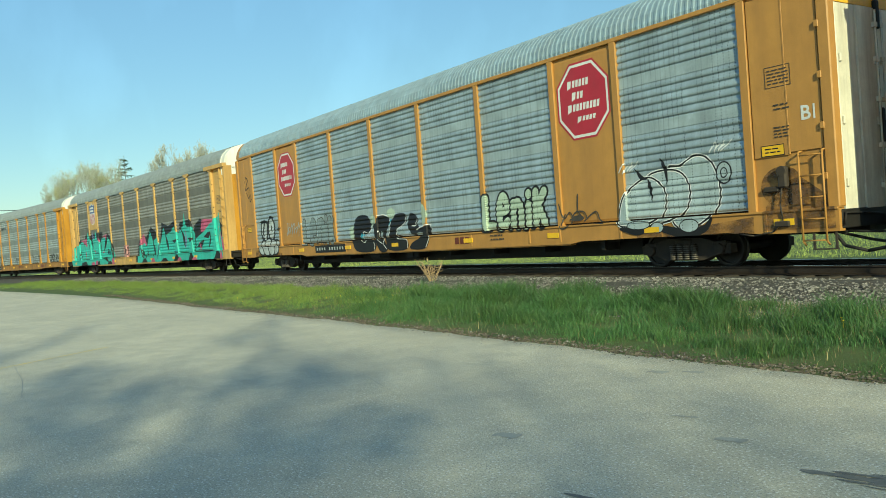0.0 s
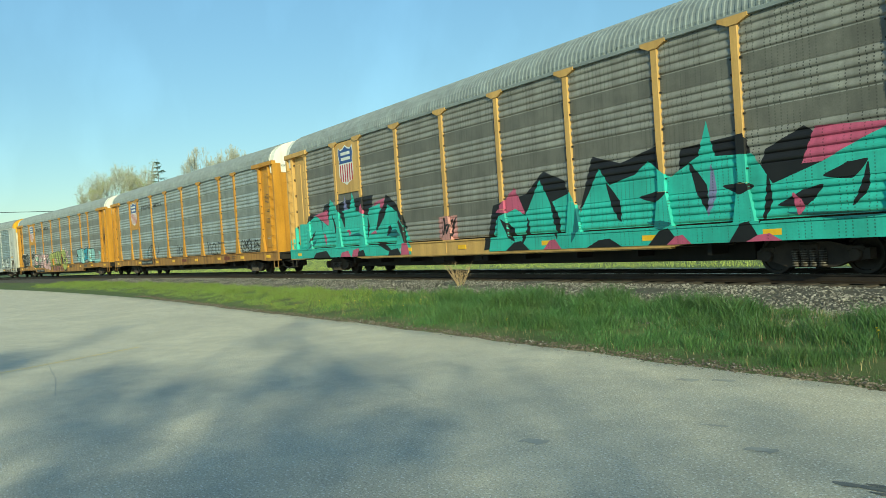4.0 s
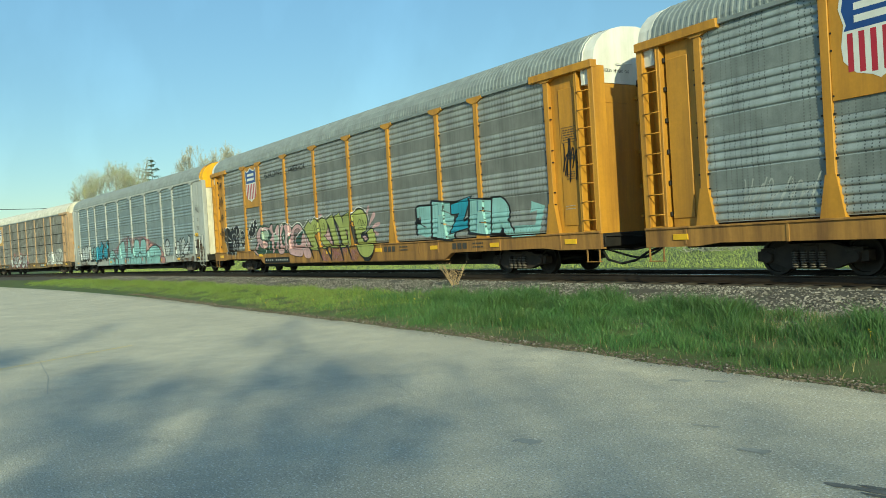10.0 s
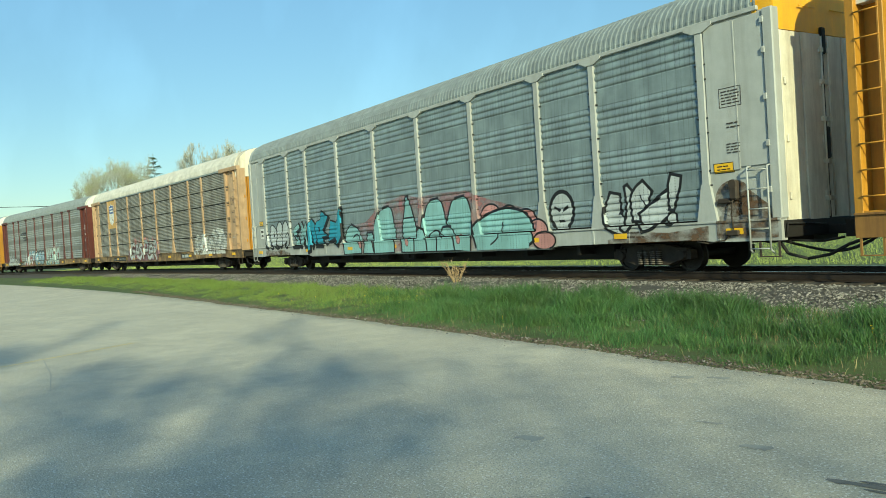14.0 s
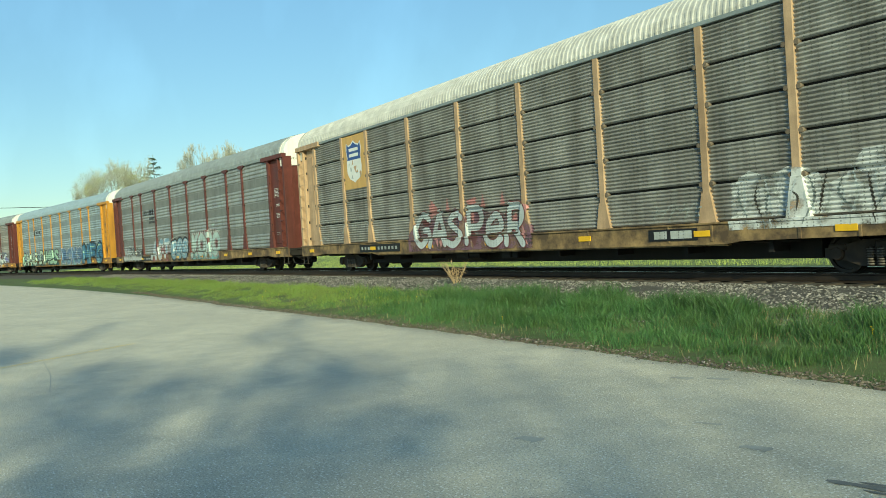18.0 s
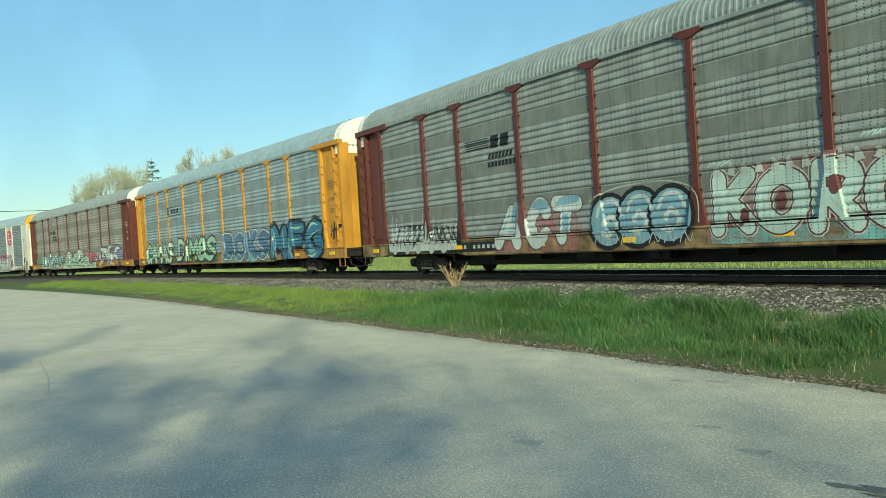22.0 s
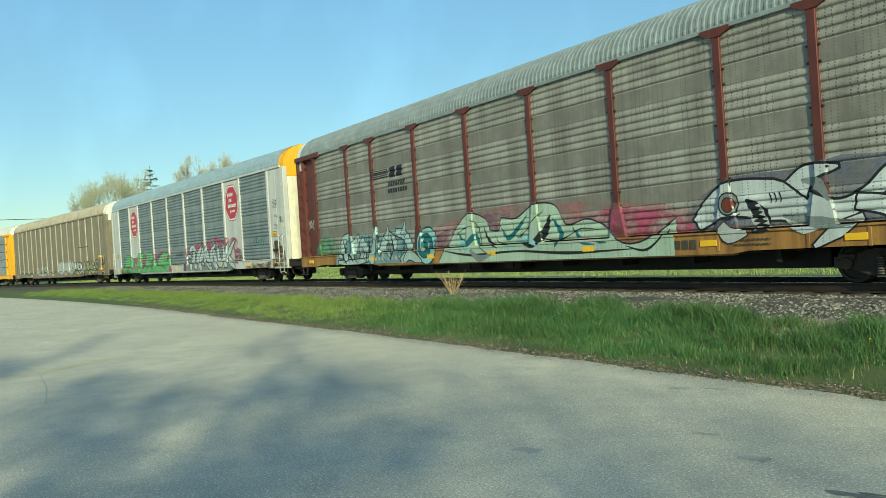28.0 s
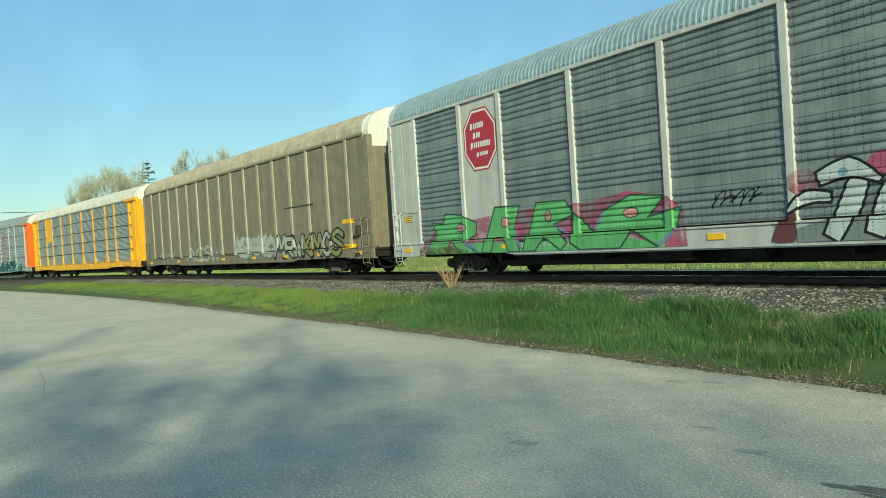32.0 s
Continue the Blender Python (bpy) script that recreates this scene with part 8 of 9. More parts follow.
for pts, ws in (([(-9.9, 0.9), (-9.8, 1.5), (-9.2, 1.65)], (0.25, 0.35, 0.2)), ([(-9.1, 0.7), (-8.9, 1.3), (-8.5, 1.6)], (0.3, 0.4, 0.2)), ([(-8.4, 1.5), (-8.0, 1.1), (-8.3, 0.75)], (0.3, 0.3, 0.3)), ([(-7.6, 0.7), (-7.3, 1.2), (-7.2, 1.85)], (0.4, 0.35, 0.05)),
                ([(-7.0, 1.0), (-6.5, 1.5), (-6.0, 1.3), (-6.3, 0.9)], (0.25, 0.35, 0.3, 0.2)), ([(-5.9, 1.65), (-5.3, 1.5), (-5.0, 1.0), (-5.5, 0.7)], (0.2, 0.3, 0.35, 0.2)), ([(-10.1, 0.75), (-9.0, 0.72), (-7.8, 0.8)], (0.1, 0.2, 0.1)), ([(-5.3, 0.7), (-4.9, 0.9), (-4.3, 0.62)], (0.15, 0.3, 0.2))):
    d.taper(pts, ws, P_PALE_AQUA, M_BLACK, 0.04)
for x in (-9.6, -8.7, -8.0, -6.6, -5.6):
    d.line([(x, 1.55), (x + 0.2, 1.2), (x - 0.1, 0.9), (x + 0.15, 0.7)], 0.03, M_BLACK)
for k, x in enumerate((-9.75, -9.2, -8.55, -7.9, -7.3, -6.75, -6.2, -5.5)):
    d.taper([(x, 0.75), (x + 0.1, 1.15 + 0.1 * math.sin(k)), (x - 0.12 * math.cos(k), 1.6 + 0.15 * math.sin(k * 2.3))], (0.02, 0.12, 0.01), (M_BLACK, P_TEAL_DARK, P_CHALK)[k % 3])
for x, z in ((-7.18, 1.75), (-6.44, 1.7), (-5.32, 1.8)):
    d.taper([(x - 0.12, z - 0.25), (x, z), (x + 0.02, z + 0.18)], (0.25, 0.14, 0.01), P_PALE_AQUA, M_BLACK, 0.03)
d.taper([(-9.6, 0.72), (-9.2, 1.0), (-8.9, 0.75)], (0.05, 0.1, 0.05), M_BLACK)
d.blob(-9.45, 0.95, 0.16, 0.16, P_PALE_AQUA, M_BLACK, 0.04)
d = d.then("aqua swirl with a dark centre")
d.blob(-3.95, 1.15, 0.55, 0.55, P_AQUA, M_BLACK, 0.04)
d.blob(-4.05, 1.15, 0.36, 0.36, P_TEAL_DARK, M_BLACK, 0.03)
d.line([(-4.2, 1.4), (-4.3, 1.15), (-4.1, 1.0), (-3.9, 1.15), (-4.0, 1.3)], 0.05, P_CHALK)
d = d.then("pale green flowing piece over a pink cloud")
d.field([(-3.9, 1.5), (-3.2, 1.75), (-2.2, 1.85), (-0.9, 2.0), (0.3, 2.05), (1.4, 1.9), (2.8, 1.95), (4.2, 1.8), (5.4, 1.7), (6.4, 1.4)], 1.06, H_ROSE)
d.field([(-3.6, 1.3), (-3.0, 1.6), (-2.5, 1.5), (-1.5, 1.7), (-0.8, 1.9), (0.2, 1.85)], 1.06, H_MAUVE)
d.field([(2.8, 1.3), (3.6, 1.7), (4.6, 1.65), (5.6, 1.5), (6.2, 1.2)], 1.06, H_PINK)
hill = d.smooth([(-3.25, 0.62), (-2.8, 1.1), (-2.2, 1.7), (-1.65, 1.95), (-0.9, 1.75), (-0.72, 1.45), (-0.28, 1.42), (-0.2, 1.72), (0.45, 1.68), (1.2, 1.98), (2.0, 1.9), (2.4, 1.4), (3.1, 1.5), (3.7, 1.3), (4.3, 0.9), (5.0, 0.95), (5.75, 1.35), (5.9, 1.2), (5.2, 0.62)][:17], 4)
hill = [p for k, p in enumerate(hill) if k == 0 or p[0] > max(q[0] for q in hill[:k]) + 0.005]
d.field([(x, z + 0.06) for x, z in hill], 0.6, P_MAUVE)
d.field([(x, z + 0.04) for x, z in hill], 0.6, M_BLACK)
d.field(hill, 0.6, P_PALE_SAGE)
for pts, ws, m in (([(-2.3, 1.5), (-1.9, 1.1), (-1.4, 1.3), (-1.2, 1.05)], (0.02, 0.16, 0.2, 0.05), P_TEAL_DARK), ([(-1.0, 1.6), (-0.8, 1.2), (-0.3, 0.95)], (0.02, 0.1, 0.02), M_BLACK), ([(-0.2, 1.5), (0.1, 1.2), (0.6, 1.5), (0.9, 1.75)], (0.02, 0.14, 0.12, 0.02), P_TEAL_DARK),
                   ([(0.6, 1.2), (1.1, 1.0), (1.6, 1.3), (1.8, 1.7)], (0.02, 0.2, 0.25, 0.05), M_BLACK), ([(1.9, 1.6), (2.2, 1.2), (2.0, 0.9)], (0.03, 0.18, 0.03), P_TEAL_DARK), ([(2.6, 1.35), (3.0, 1.0), (3.8, 0.95)], (0.02, 0.14, 0.02), P_TEAL_DARK), ([(-2.9, 0.95), (-1.5, 0.8), (0.5, 0.85), (2.5, 0.75), (4.6, 0.78)], (0.02, 0.08, 0.05, 0.08, 0.02), M_BLACK),
                   ([(-2.5, 1.3), (-2.0, 1.55), (-1.5, 1.6)], (0.01, 0.035, 0.01), M_BLACK), ([(-1.6, 1.8), (-1.2, 1.5), (-1.1, 1.0), (-0.6, 0.75)], (0.01, 0.04, 0.03, 0.01), M_BLACK), ([(-0.5, 1.35), (-0.3, 1.1), (0.4, 1.05), (0.7, 1.4)], (0.01, 0.035, 0.03, 0.01), M_BLACK),
                   ([(0.3, 1.6), (0.5, 1.2), (1.2, 1.6), (1.6, 1.85)], (0.01, 0.03, 0.03, 0.01), M_BLACK), ([(1.3, 1.2), (2.0, 1.05), (2.6, 1.2)], (0.01, 0.05, 0.01), M_BLACK), ([(2.3, 1.1), (2.9, 1.3), (3.5, 1.25)], (0.01, 0.03, 0.01), M_BLACK), ([(-2.6, 1.0), (-2.1, 1.15), (-1.7, 0.9)], (0.02, 0.2, 0.02), P_AQUA), ([(0.0, 0.95), (0.9, 1.15), (1.4, 0.9)], (0.02, 0.2, 0.02), P_AQUA), ([(2.4, 0.95), (3.0, 1.05), (3.6, 0.9)], (0.02, 0.16, 0.02), P_CHALK),
                   ([(-1.6, 0.95), (-1.2, 0.7), (-0.6, 0.8)], (0.1, 0.2, 0.05), P_GREY), ([(4.4, 0.85), (5.0, 0.75), (5.6, 1.15)], (0.02, 0.06, 0.02), M_BLACK)):
    d.taper(pts, ws, m)
d = d.then("grey fish with red eye and teeth over lilac spray")
d.field([(6.0, 1.4), (6.4, 1.75), (7.2, 2.1), (8.4, 2.05), (9.4, 2.2), (10.0, 2.15), (10.8, 2.1), (11.4, 1.95), (11.75, 1.4)], 1.06, H_LILAC)
d.taper([(10.1, 1.9), (10.5, 1.5), (11.3, 1.35)], (0.1, 0.4, 0.2), P_LILAC)
d.taper([(6.3, 1.2), (7.0, 1.62), (8.0, 1.55), (9.2, 1.28), (9.8, 1.5), (10.3, 1.85), (11.0, 1.82)], (0.25, 0.62, 0.72, 0.34, 0.24, 0.3, 0.03), P_SILVER, M_BLACK, 0.05)
d.taper([(8.5, 1.7), (8.75, 1.95), (9.3, 2.02)], (0.5, 0.3, 0.03), P_SILVER, M_BLACK, 0.045)
d.taper([(9.6, 1.4), (10.2, 1.25), (10.35, 0.8)], (0.24, 0.3, 0.1), P_SILVER, M_BLACK, 0.04)
d.taper([(9.7, 1.15), (9.3, 0.95), (8.85, 0.68)], (0.1, 0.26, 0.06), P_SILVER, M_BLACK, 0.03)
d.taper([(8.3, 1.35), (8.7, 1.15), (9.3, 1.2)], (0.3, 0.5, 0.1), P_SILVER)
d.taper([(8.6, 1.85), (8.95, 1.75), (9.15, 1.45)], (0.04, 0.22, 0.05), P_GREY)
d.taper([(8.2, 1.25), (9.0, 1.08), (9.6, 1.05)], (0.05, 0.22, 0.05), P_GREY)
d.taper([(6.9, 1.15), (7.1, 0.95), (7.5, 1.0)], (0.2, 0.3, 0.1), P_CHALK, M_BLACK, 0.02)
d.taper([(7.45, 1.6), (7.75, 1.3), (7.8, 0.98)], (0.06, 0.34, 0.36), M_BLACK)
for k in range(6):
    u = k / 5
    x, z = 7.32 + 0.32 * u, 1.52 - 0.42 * u
    d.poly([(x, z), (x + 0.05, z - 0.09), (x + 0.17, z - 0.03)], P_CHALK)
    d.poly([(x + 0.42 - 0.1 * u, z), (x + 0.46 - 0.1 * u, z - 0.09), (x + 0.32 - 0.1 * u, z - 0.05)], P_CHALK)
d.blob(7.08, 1.55, 0.19, 0.2, P_GREY, M_BLACK, 0.03)
d.blob(7.08, 1.53, 0.12, 0.13, P_RUSTY, M_BLACK, 0.02)
d.line([(6.9, 1.3), (7.1, 1.25), (7.3, 1.35)], 0.03, M_BLACK)
for k in range(3):
    d.line([(7.95 + k * 0.1, 1.68), (8.0 + k * 0.1, 1.6), (7.98 + k * 0.1, 1.5)], 0.025, M_BLACK)
d.done()
d = Decal(j, "tag", "white looping tag on the brown end")
d.scribble(-12.85, -12.35, 2.1, 2.45, P_CHALK, 0.03, 5, 4)
d.line([(-12.85, 2.1), (-12.6, 2.2), (-12.4, 2.05)], 0.03, P_CHALK)
d.done()
d = Decal(j, "sill_marks", "dark stencil bars on the sill")
for k in range(3):
    d.rect(5.75 + k * 0.2, 5.9 + k * 0.2, 0.72, 0.9, P_INK)
d.rect(10.75, 11.25, 0.72, 0.95, P_INK)
d.bars(7.2, 8.0, 0.72, 0.9, 2, P_INK, 4)
d.done()
stencils(j, M_CHALK, 19)

k_ = build_car(8, TRAIN_LABEL + "silver frame and red octagon signs", M_SILVER_PALE, M_PANEL_SLATE, M_ROOF_BLUE, M_CREAM, M_GOLD_BRIGHT, rib="close", post="plain", flush=True, posts=shifted(-0.2), plates=KP, end_style="plank")
octagon_sign(k_, -9.2, -7.64, 2.92, 4.62)
octagon_sign(k_, 7.0, 8.6, 2.95, 4.65)
d = Decal(k_, label="green cut-out letters, thin black outline, pink haze")
d.field([(-11.6, 1.0), (-10.6, 1.7), (-9.0, 1.6), (-7.4, 1.7), (-5.6, 1.75), (-4.2, 1.75), (-3.0, 1.9), (-1.8, 1.7), (-1.3, 1.2)], 0.66, H_PINK)
d.field([(-11.5, 0.75), (-9.0, 0.95), (-6.0, 0.9), (-3.5, 0.95), (-1.9, 0.75)], 0.64, P_GREEN)
for pts in ([(-11.5, 0.66), (-10.95, 1.3), (-11.26, 1.62), (-10.6, 1.55), (-10.45, 1.84), (-9.6, 1.76), (-8.8, 1.5), (-8.85, 1.18), (-9.5, 0.98), (-8.65, 0.66), (-9.6, 0.66), (-10.1, 1.1), (-10.3, 0.66)],
            [(-8.55, 0.66), (-7.9, 1.87), (-6.85, 1.84), (-7.1, 1.3), (-6.8, 0.66), (-7.3, 0.66), (-7.5, 1.05), (-7.9, 1.05), (-8.1, 0.66)],
            [(-6.7, 0.66), (-6.15, 1.87), (-5.05, 1.85), (-4.75, 1.5), (-5.5, 1.3), (-4.95, 0.84), (-5.2, 0.66), (-5.8, 1.0), (-6.2, 0.66)],
            [(-4.85, 0.84), (-4.7, 1.53), (-4.1, 1.05), (-3.8, 1.5), (-2.9, 1.8), (-1.9, 1.72), (-2.4, 1.3), (-1.5, 1.46), (-1.65, 0.97), (-2.1, 0.68), (-2.8, 1.05), (-3.2, 0.66), (-4.5, 0.66)]):
    d.slab(pts, P_GREEN, P_FOREST, 0.045)
for x, z, rx, rz in ((-9.6, 1.4, 0.28, 0.09), (-7.45, 1.45, 0.12, 0.12), (-5.7, 1.5, 0.1, 0.13), (-2.9, 1.42, 0.22, 0.09)):
    d.blob(x, z, rx, rz, P_ROSE, P_FOREST, 0.03)
for pts in ([(-7.1, 1.3), (-6.9, 0.95), (-6.75, 0.75)], [(-5.5, 1.28), (-5.1, 1.1), (-4.9, 0.9)], [(-4.1, 1.03), (-3.9, 1.3), (-3.75, 1.5)], [(-2.1, 0.7), (-1.8, 0.85), (-1.6, 1.0)], [(-9.5, 0.98), (-9.0, 0.85), (-8.7, 0.7)]):
    d.taper(pts, (0.03, 0.1, 0.03), P_LILAC)
d = d.then("grey and white sprayed letters with black outline and pink cloud")
for x, z, rx, rz in ((1.25, 1.7, 0.3, 0.22), (2.75, 1.88, 0.35, 0.2), (3.6, 1.95, 0.3, 0.18), (4.55, 1.95, 0.45, 0.28), (5.5, 2.1, 0.35, 0.2), (6.05, 1.95, 0.35, 0.22), (6.9, 2.0, 0.4, 0.2), (7.8, 1.9, 0.5, 0.28), (8.2, 1.3, 0.35, 0.4)):
    d.blob(x, z, rx, rz, H_PINK)
d.field([(1.15, 0.9), (1.8, 1.05), (3.0, 1.0), (4.4, 1.05), (6.0, 1.0), (7.4, 1.0), (8.0, 0.85)], 0.62, P_GREY)
d.taper([(0.85, 0.62), (0.95, 0.9), (1.05, 1.2)], (0.45, 0.42, 0.1), P_MAROON)
for pts, ws in (([(0.95, 1.2), (1.3, 1.42), (1.75, 1.40)], (0.03, 0.2, 0.12)), ([(2.3, 1.75), (2.1, 1.25), (1.8, 0.72)], (0.3, 0.36, 0.28)), ([(1.55, 1.72), (2.1, 1.86), (2.62, 1.62)], (0.2, 0.3, 0.05)),
                ([(2.55, 0.75), (2.85, 1.42), (3.45, 1.93)], (0.3, 0.42, 0.04)), ([(3.0, 1.2), (3.3, 0.92), (3.4, 0.66)], (0.25, 0.34, 0.22)), ([(3.42, 1.85), (3.5, 1.5), (2.98, 1.15)], (0.06, 0.36, 0.2)),
                ([(3.75, 0.95), (3.95, 1.45), (4.22, 1.98)], (0.3, 0.42, 0.04)), ([(4.12, 1.6), (4.35, 1.1), (4.95, 0.68)], (0.3, 0.42, 0.2)), ([(4.75, 0.9), (4.78, 1.5), (5.35, 1.95)], (0.3, 0.38, 0.04)), ([(5.1, 1.62), (5.3, 1.1), (5.7, 0.72)], (0.3, 0.42, 0.2)),
                ([(5.65, 1.75), (5.78, 1.2), (6.15, 0.95), (6.42, 1.3), (6.35, 1.98)], (0.2, 0.34, 0.34, 0.34, 0.04)), ([(6.8, 0.78), (6.82, 1.35), (7.05, 1.92)], (0.3, 0.36, 0.04)), ([(6.95, 1.2), (7.35, 1.6), (7.95, 2.02)], (0.2, 0.3, 0.03)), ([(7.1, 1.25), (7.55, 0.95), (8.05, 0.7)], (0.2, 0.32, 0.05))):
    d.taper(pts, ws, P_SILVER, M_BLACK, 0.05)
for x, z in ((2.0, 1.8), (3.4, 1.55), (2.9, 0.95), (4.05, 1.5), (5.25, 1.4), (5.85, 1.3), (7.0, 1.4)):
    d.blob(x, z, 0.09, 0.07, P_SKY)
d = d.then("small black lettering")
d.words("TORNADO", 7.75, 8.75, 1.38, 1.58, M_BLACK, 0.015, wild=0.4)
d.words("WARNING", 7.8, 8.85, 1.12, 1.32, M_BLACK, 0.015, wild=0.4)
d = d.then("dark green tag")
d.scribble(9.9, 11.4, 1.6, 2.1, P_TEAL_DARK, 0.04, 5, 4)
d = d.then("black tag")
d.scribble(-0.8, 0.4, 1.35, 1.7, M_BLACK, 0.03, 5, 6)
d.done()
car_number(k_, -7.3, -4.7, True)
stencils(k_, M_BLACK, 21)

L_POSTS = tuple(-12.0 + q * 24.0 / 15 for q in range(16))
l_ = build_car(9, "covered autorack car with smooth weathered taupe sides", M_TAUPE, M_TAUPE, M_TAUPE_ROOF, M_TAUPE, M_WHITE, rib="smooth", post="plain", flush=True, posts=L_POSTS, post_mat=M_TAUPE_ROOF)
d = Decal(l_, label="faded white tag")
d.scribble(-11.4, -8.2, 0.8, 1.4, P_CHALK, 0.05, 8, 1)
d = d.then("chalky looping tag")
d.wild(-6.0, -1.0, 0.75, 1.6, 4, P_CHALK, P_GREY, 99, 0.12, 0.03, forms="8214")
d = d.then("pale grey faded piece")
d.wild(1.0, 5.4, 0.8, 1.8, 5, P_CHALK, P_GREY, 96, 0.34, 0.04)
d = d.then("olive and black sprayed piece")
d.wild(5.6, 11.4, 0.75, 1.7, 7, P_OLIVE, M_BLACK, 97, 0.16, 0.07, second=P_CHALK)
d = d.then("yellow reflective strips")
d.rect(11.4, 12.3, 1.9, 2.05, M_REFLECT)
d.rect(11.4, 12.4, 1.0, 1.15, M_REFLECT)
d = d.then("dark stencil bars")
d.bars(6.5, 9.2, 2.7, 2.85, 1, M_BLACK, 4)
d.done()

m_ = build_car(10, "clean covered autorack car, yellow frame and bright silver panels", M_GOLD_BRIGHT, M_PANEL_SILVER, M_ROOF_PALE, M_GOLD_BRIGHT, M_WHITE, rib="slat", post="bolted", plates=((-9.2, -7.28, 2.95),))
end_words(m_)
n_ = build_car(11, "covered autorack car with grey panels and orange ends", M_ORANGE, M_PANEL_MID, M_ROOF, M_ORANGE, M_WHITE, rib="close", post="plain", flush=False, post_mat=M_SILVER, sill_mat=M_PANEL_MID)
d = Decal(n_, label="red stripes and dark tags on grey panels")
for q in range(6):
    d.rect(-10.5, 6.0, 2.0 + q * 0.4, 2.06 + q * 0.4, M_RED)
d.crest(2.0, 11.0, 0.7, 1.9, P_TEAL_DARK, 98, 8, 0.4)
d.shards(2.3, 10.8, 0.8, 1.7, [M_BLACK, P_MINT], 30, 0.3, 24)
d.done()


def placard(spec, x0, z0, word=None, word_mat=None):
    """A yellow notice on a flush car end, with dark bars."""
    d = Decal(spec, "placard", "small yellow notice with dark bars")
    d.rect(x0, x0 + 0.46, z0, z0 + 0.20, M_BLACK)
    d.rect(x0 + 0.015, x0 + 0.445, z0 + 0.015, z0 + 0.185, M_REFLECT)
    d.bars(x0 + 0.08, x0 + 0.38, z0 + 0.04, z0 + 0.16, 2, M_BLACK, 3)
    d.done()
    if word:
        d = Decal(spec, "lettering", "two painted capital letters")
        d.words(word, 13.0, 13.3, 2.55, 2.8, word_mat, 0.02)
        d.done()


for spec in (b, f, k_):
    d = Decal(spec, "stain", "rust and grease smeared round the brake gear")
    d.ellipse(12.55, 1.45, 0.42, 0.36, H_RUST, 20)
    d.field([(12.2, 1.1), (12.5, 1.5), (12.9, 1.6), (13.3, 1.3), (13.55, 1.1)], 0.68, H_RUST)
    d.field([(9.2, 0.75), (10.0, 0.9), (11.0, 0.85), (12.0, 0.95)], 0.66, H_RUST)
    d.field([(-11.9, 0.95), (-11.0, 0.85), (-10.0, 0.9), (-9.2, 0.75)], 0.66, H_RUST)
    d.done()
placard(b, 12.2, 2.0, "BI", M_CHALK)
placard(b, -12.9, 1.7)
placard(f, 12.15, 1.95)
placard(f, -12.7, 2.0)
placard(k_, 12.2, 2.0, "BI", M_BLACK)
placard(k_, -12.9, 1.7)

d = Decal(f, "notice", "white notice with two rows of dark bars")
d.rect(-12.72, -12.28, 1.42, 1.86, M_CHALK)
d.rect(-12.64, -12.36, 1.68, 1.78, P_INK)
d.rect(-12.62, -12.38, 1.50, 1.60, P_INK)
d.done()
for spec, x in ((dd, 1.9), (dd, 8.3), (e, 4.6), (e, 8.6), (h, -1.2), (i_, 5.2), (j, -9.0), (f, 9.8), (f, 4.0), (g, 0.8)):
    d = Decal(spec, "sill_notes", "faded stencil notes on the sill")
    d.bars(x, x + 0.5, 0.74, 0.94, 2, P_INK, int(x * 7) + 40)
    if spec in (dd, e):
        for k in range(3):
            d.rect(x - 1.0 + k * 0.26, x - 0.8 + k * 0.26, 0.75, 0.92, P_RUSTY if spec is dd else P_INK)
    d.done()


# ---- trees, wire, weeds ----
M_BARK = material("grey_bark", (0.10, 0.085, 0.07), 0.9, var=0.4, scale=6, bump=0.5)
# twig and needle colours are lightened in place of distance haze
M_TWIG = material("pale_twig", (0.34, 0.34, 0.28), 0.85, var=0.3, bump=0)
M_BUD = material("yellow_green_bud", (0.36, 0.38, 0.08), 0.7, var=0.35, bump=0)
M_FIR = material("dark_needles", (0.045, 0.08, 0.05), 0.8, var=0.4, bump=0)


def limb(verts, faces, a, b, r0, r1, n):
    d = (b - a).normalized()
    u = d.orthogonal().normalized()
    w = d.cross(u)
    o = len(verts)
    for p, r in ((a, r0), (b, r1)):
        for i in range(n):
            verts.append(tuple(p + (u * math.cos(6.2832 * i / n) + w * math.sin(6.2832 * i / n)) * r))
    for i in range(n):
        faces.append((o + i, o + (i + 1) % n, o + n + (i + 1) % n, o + n + i))


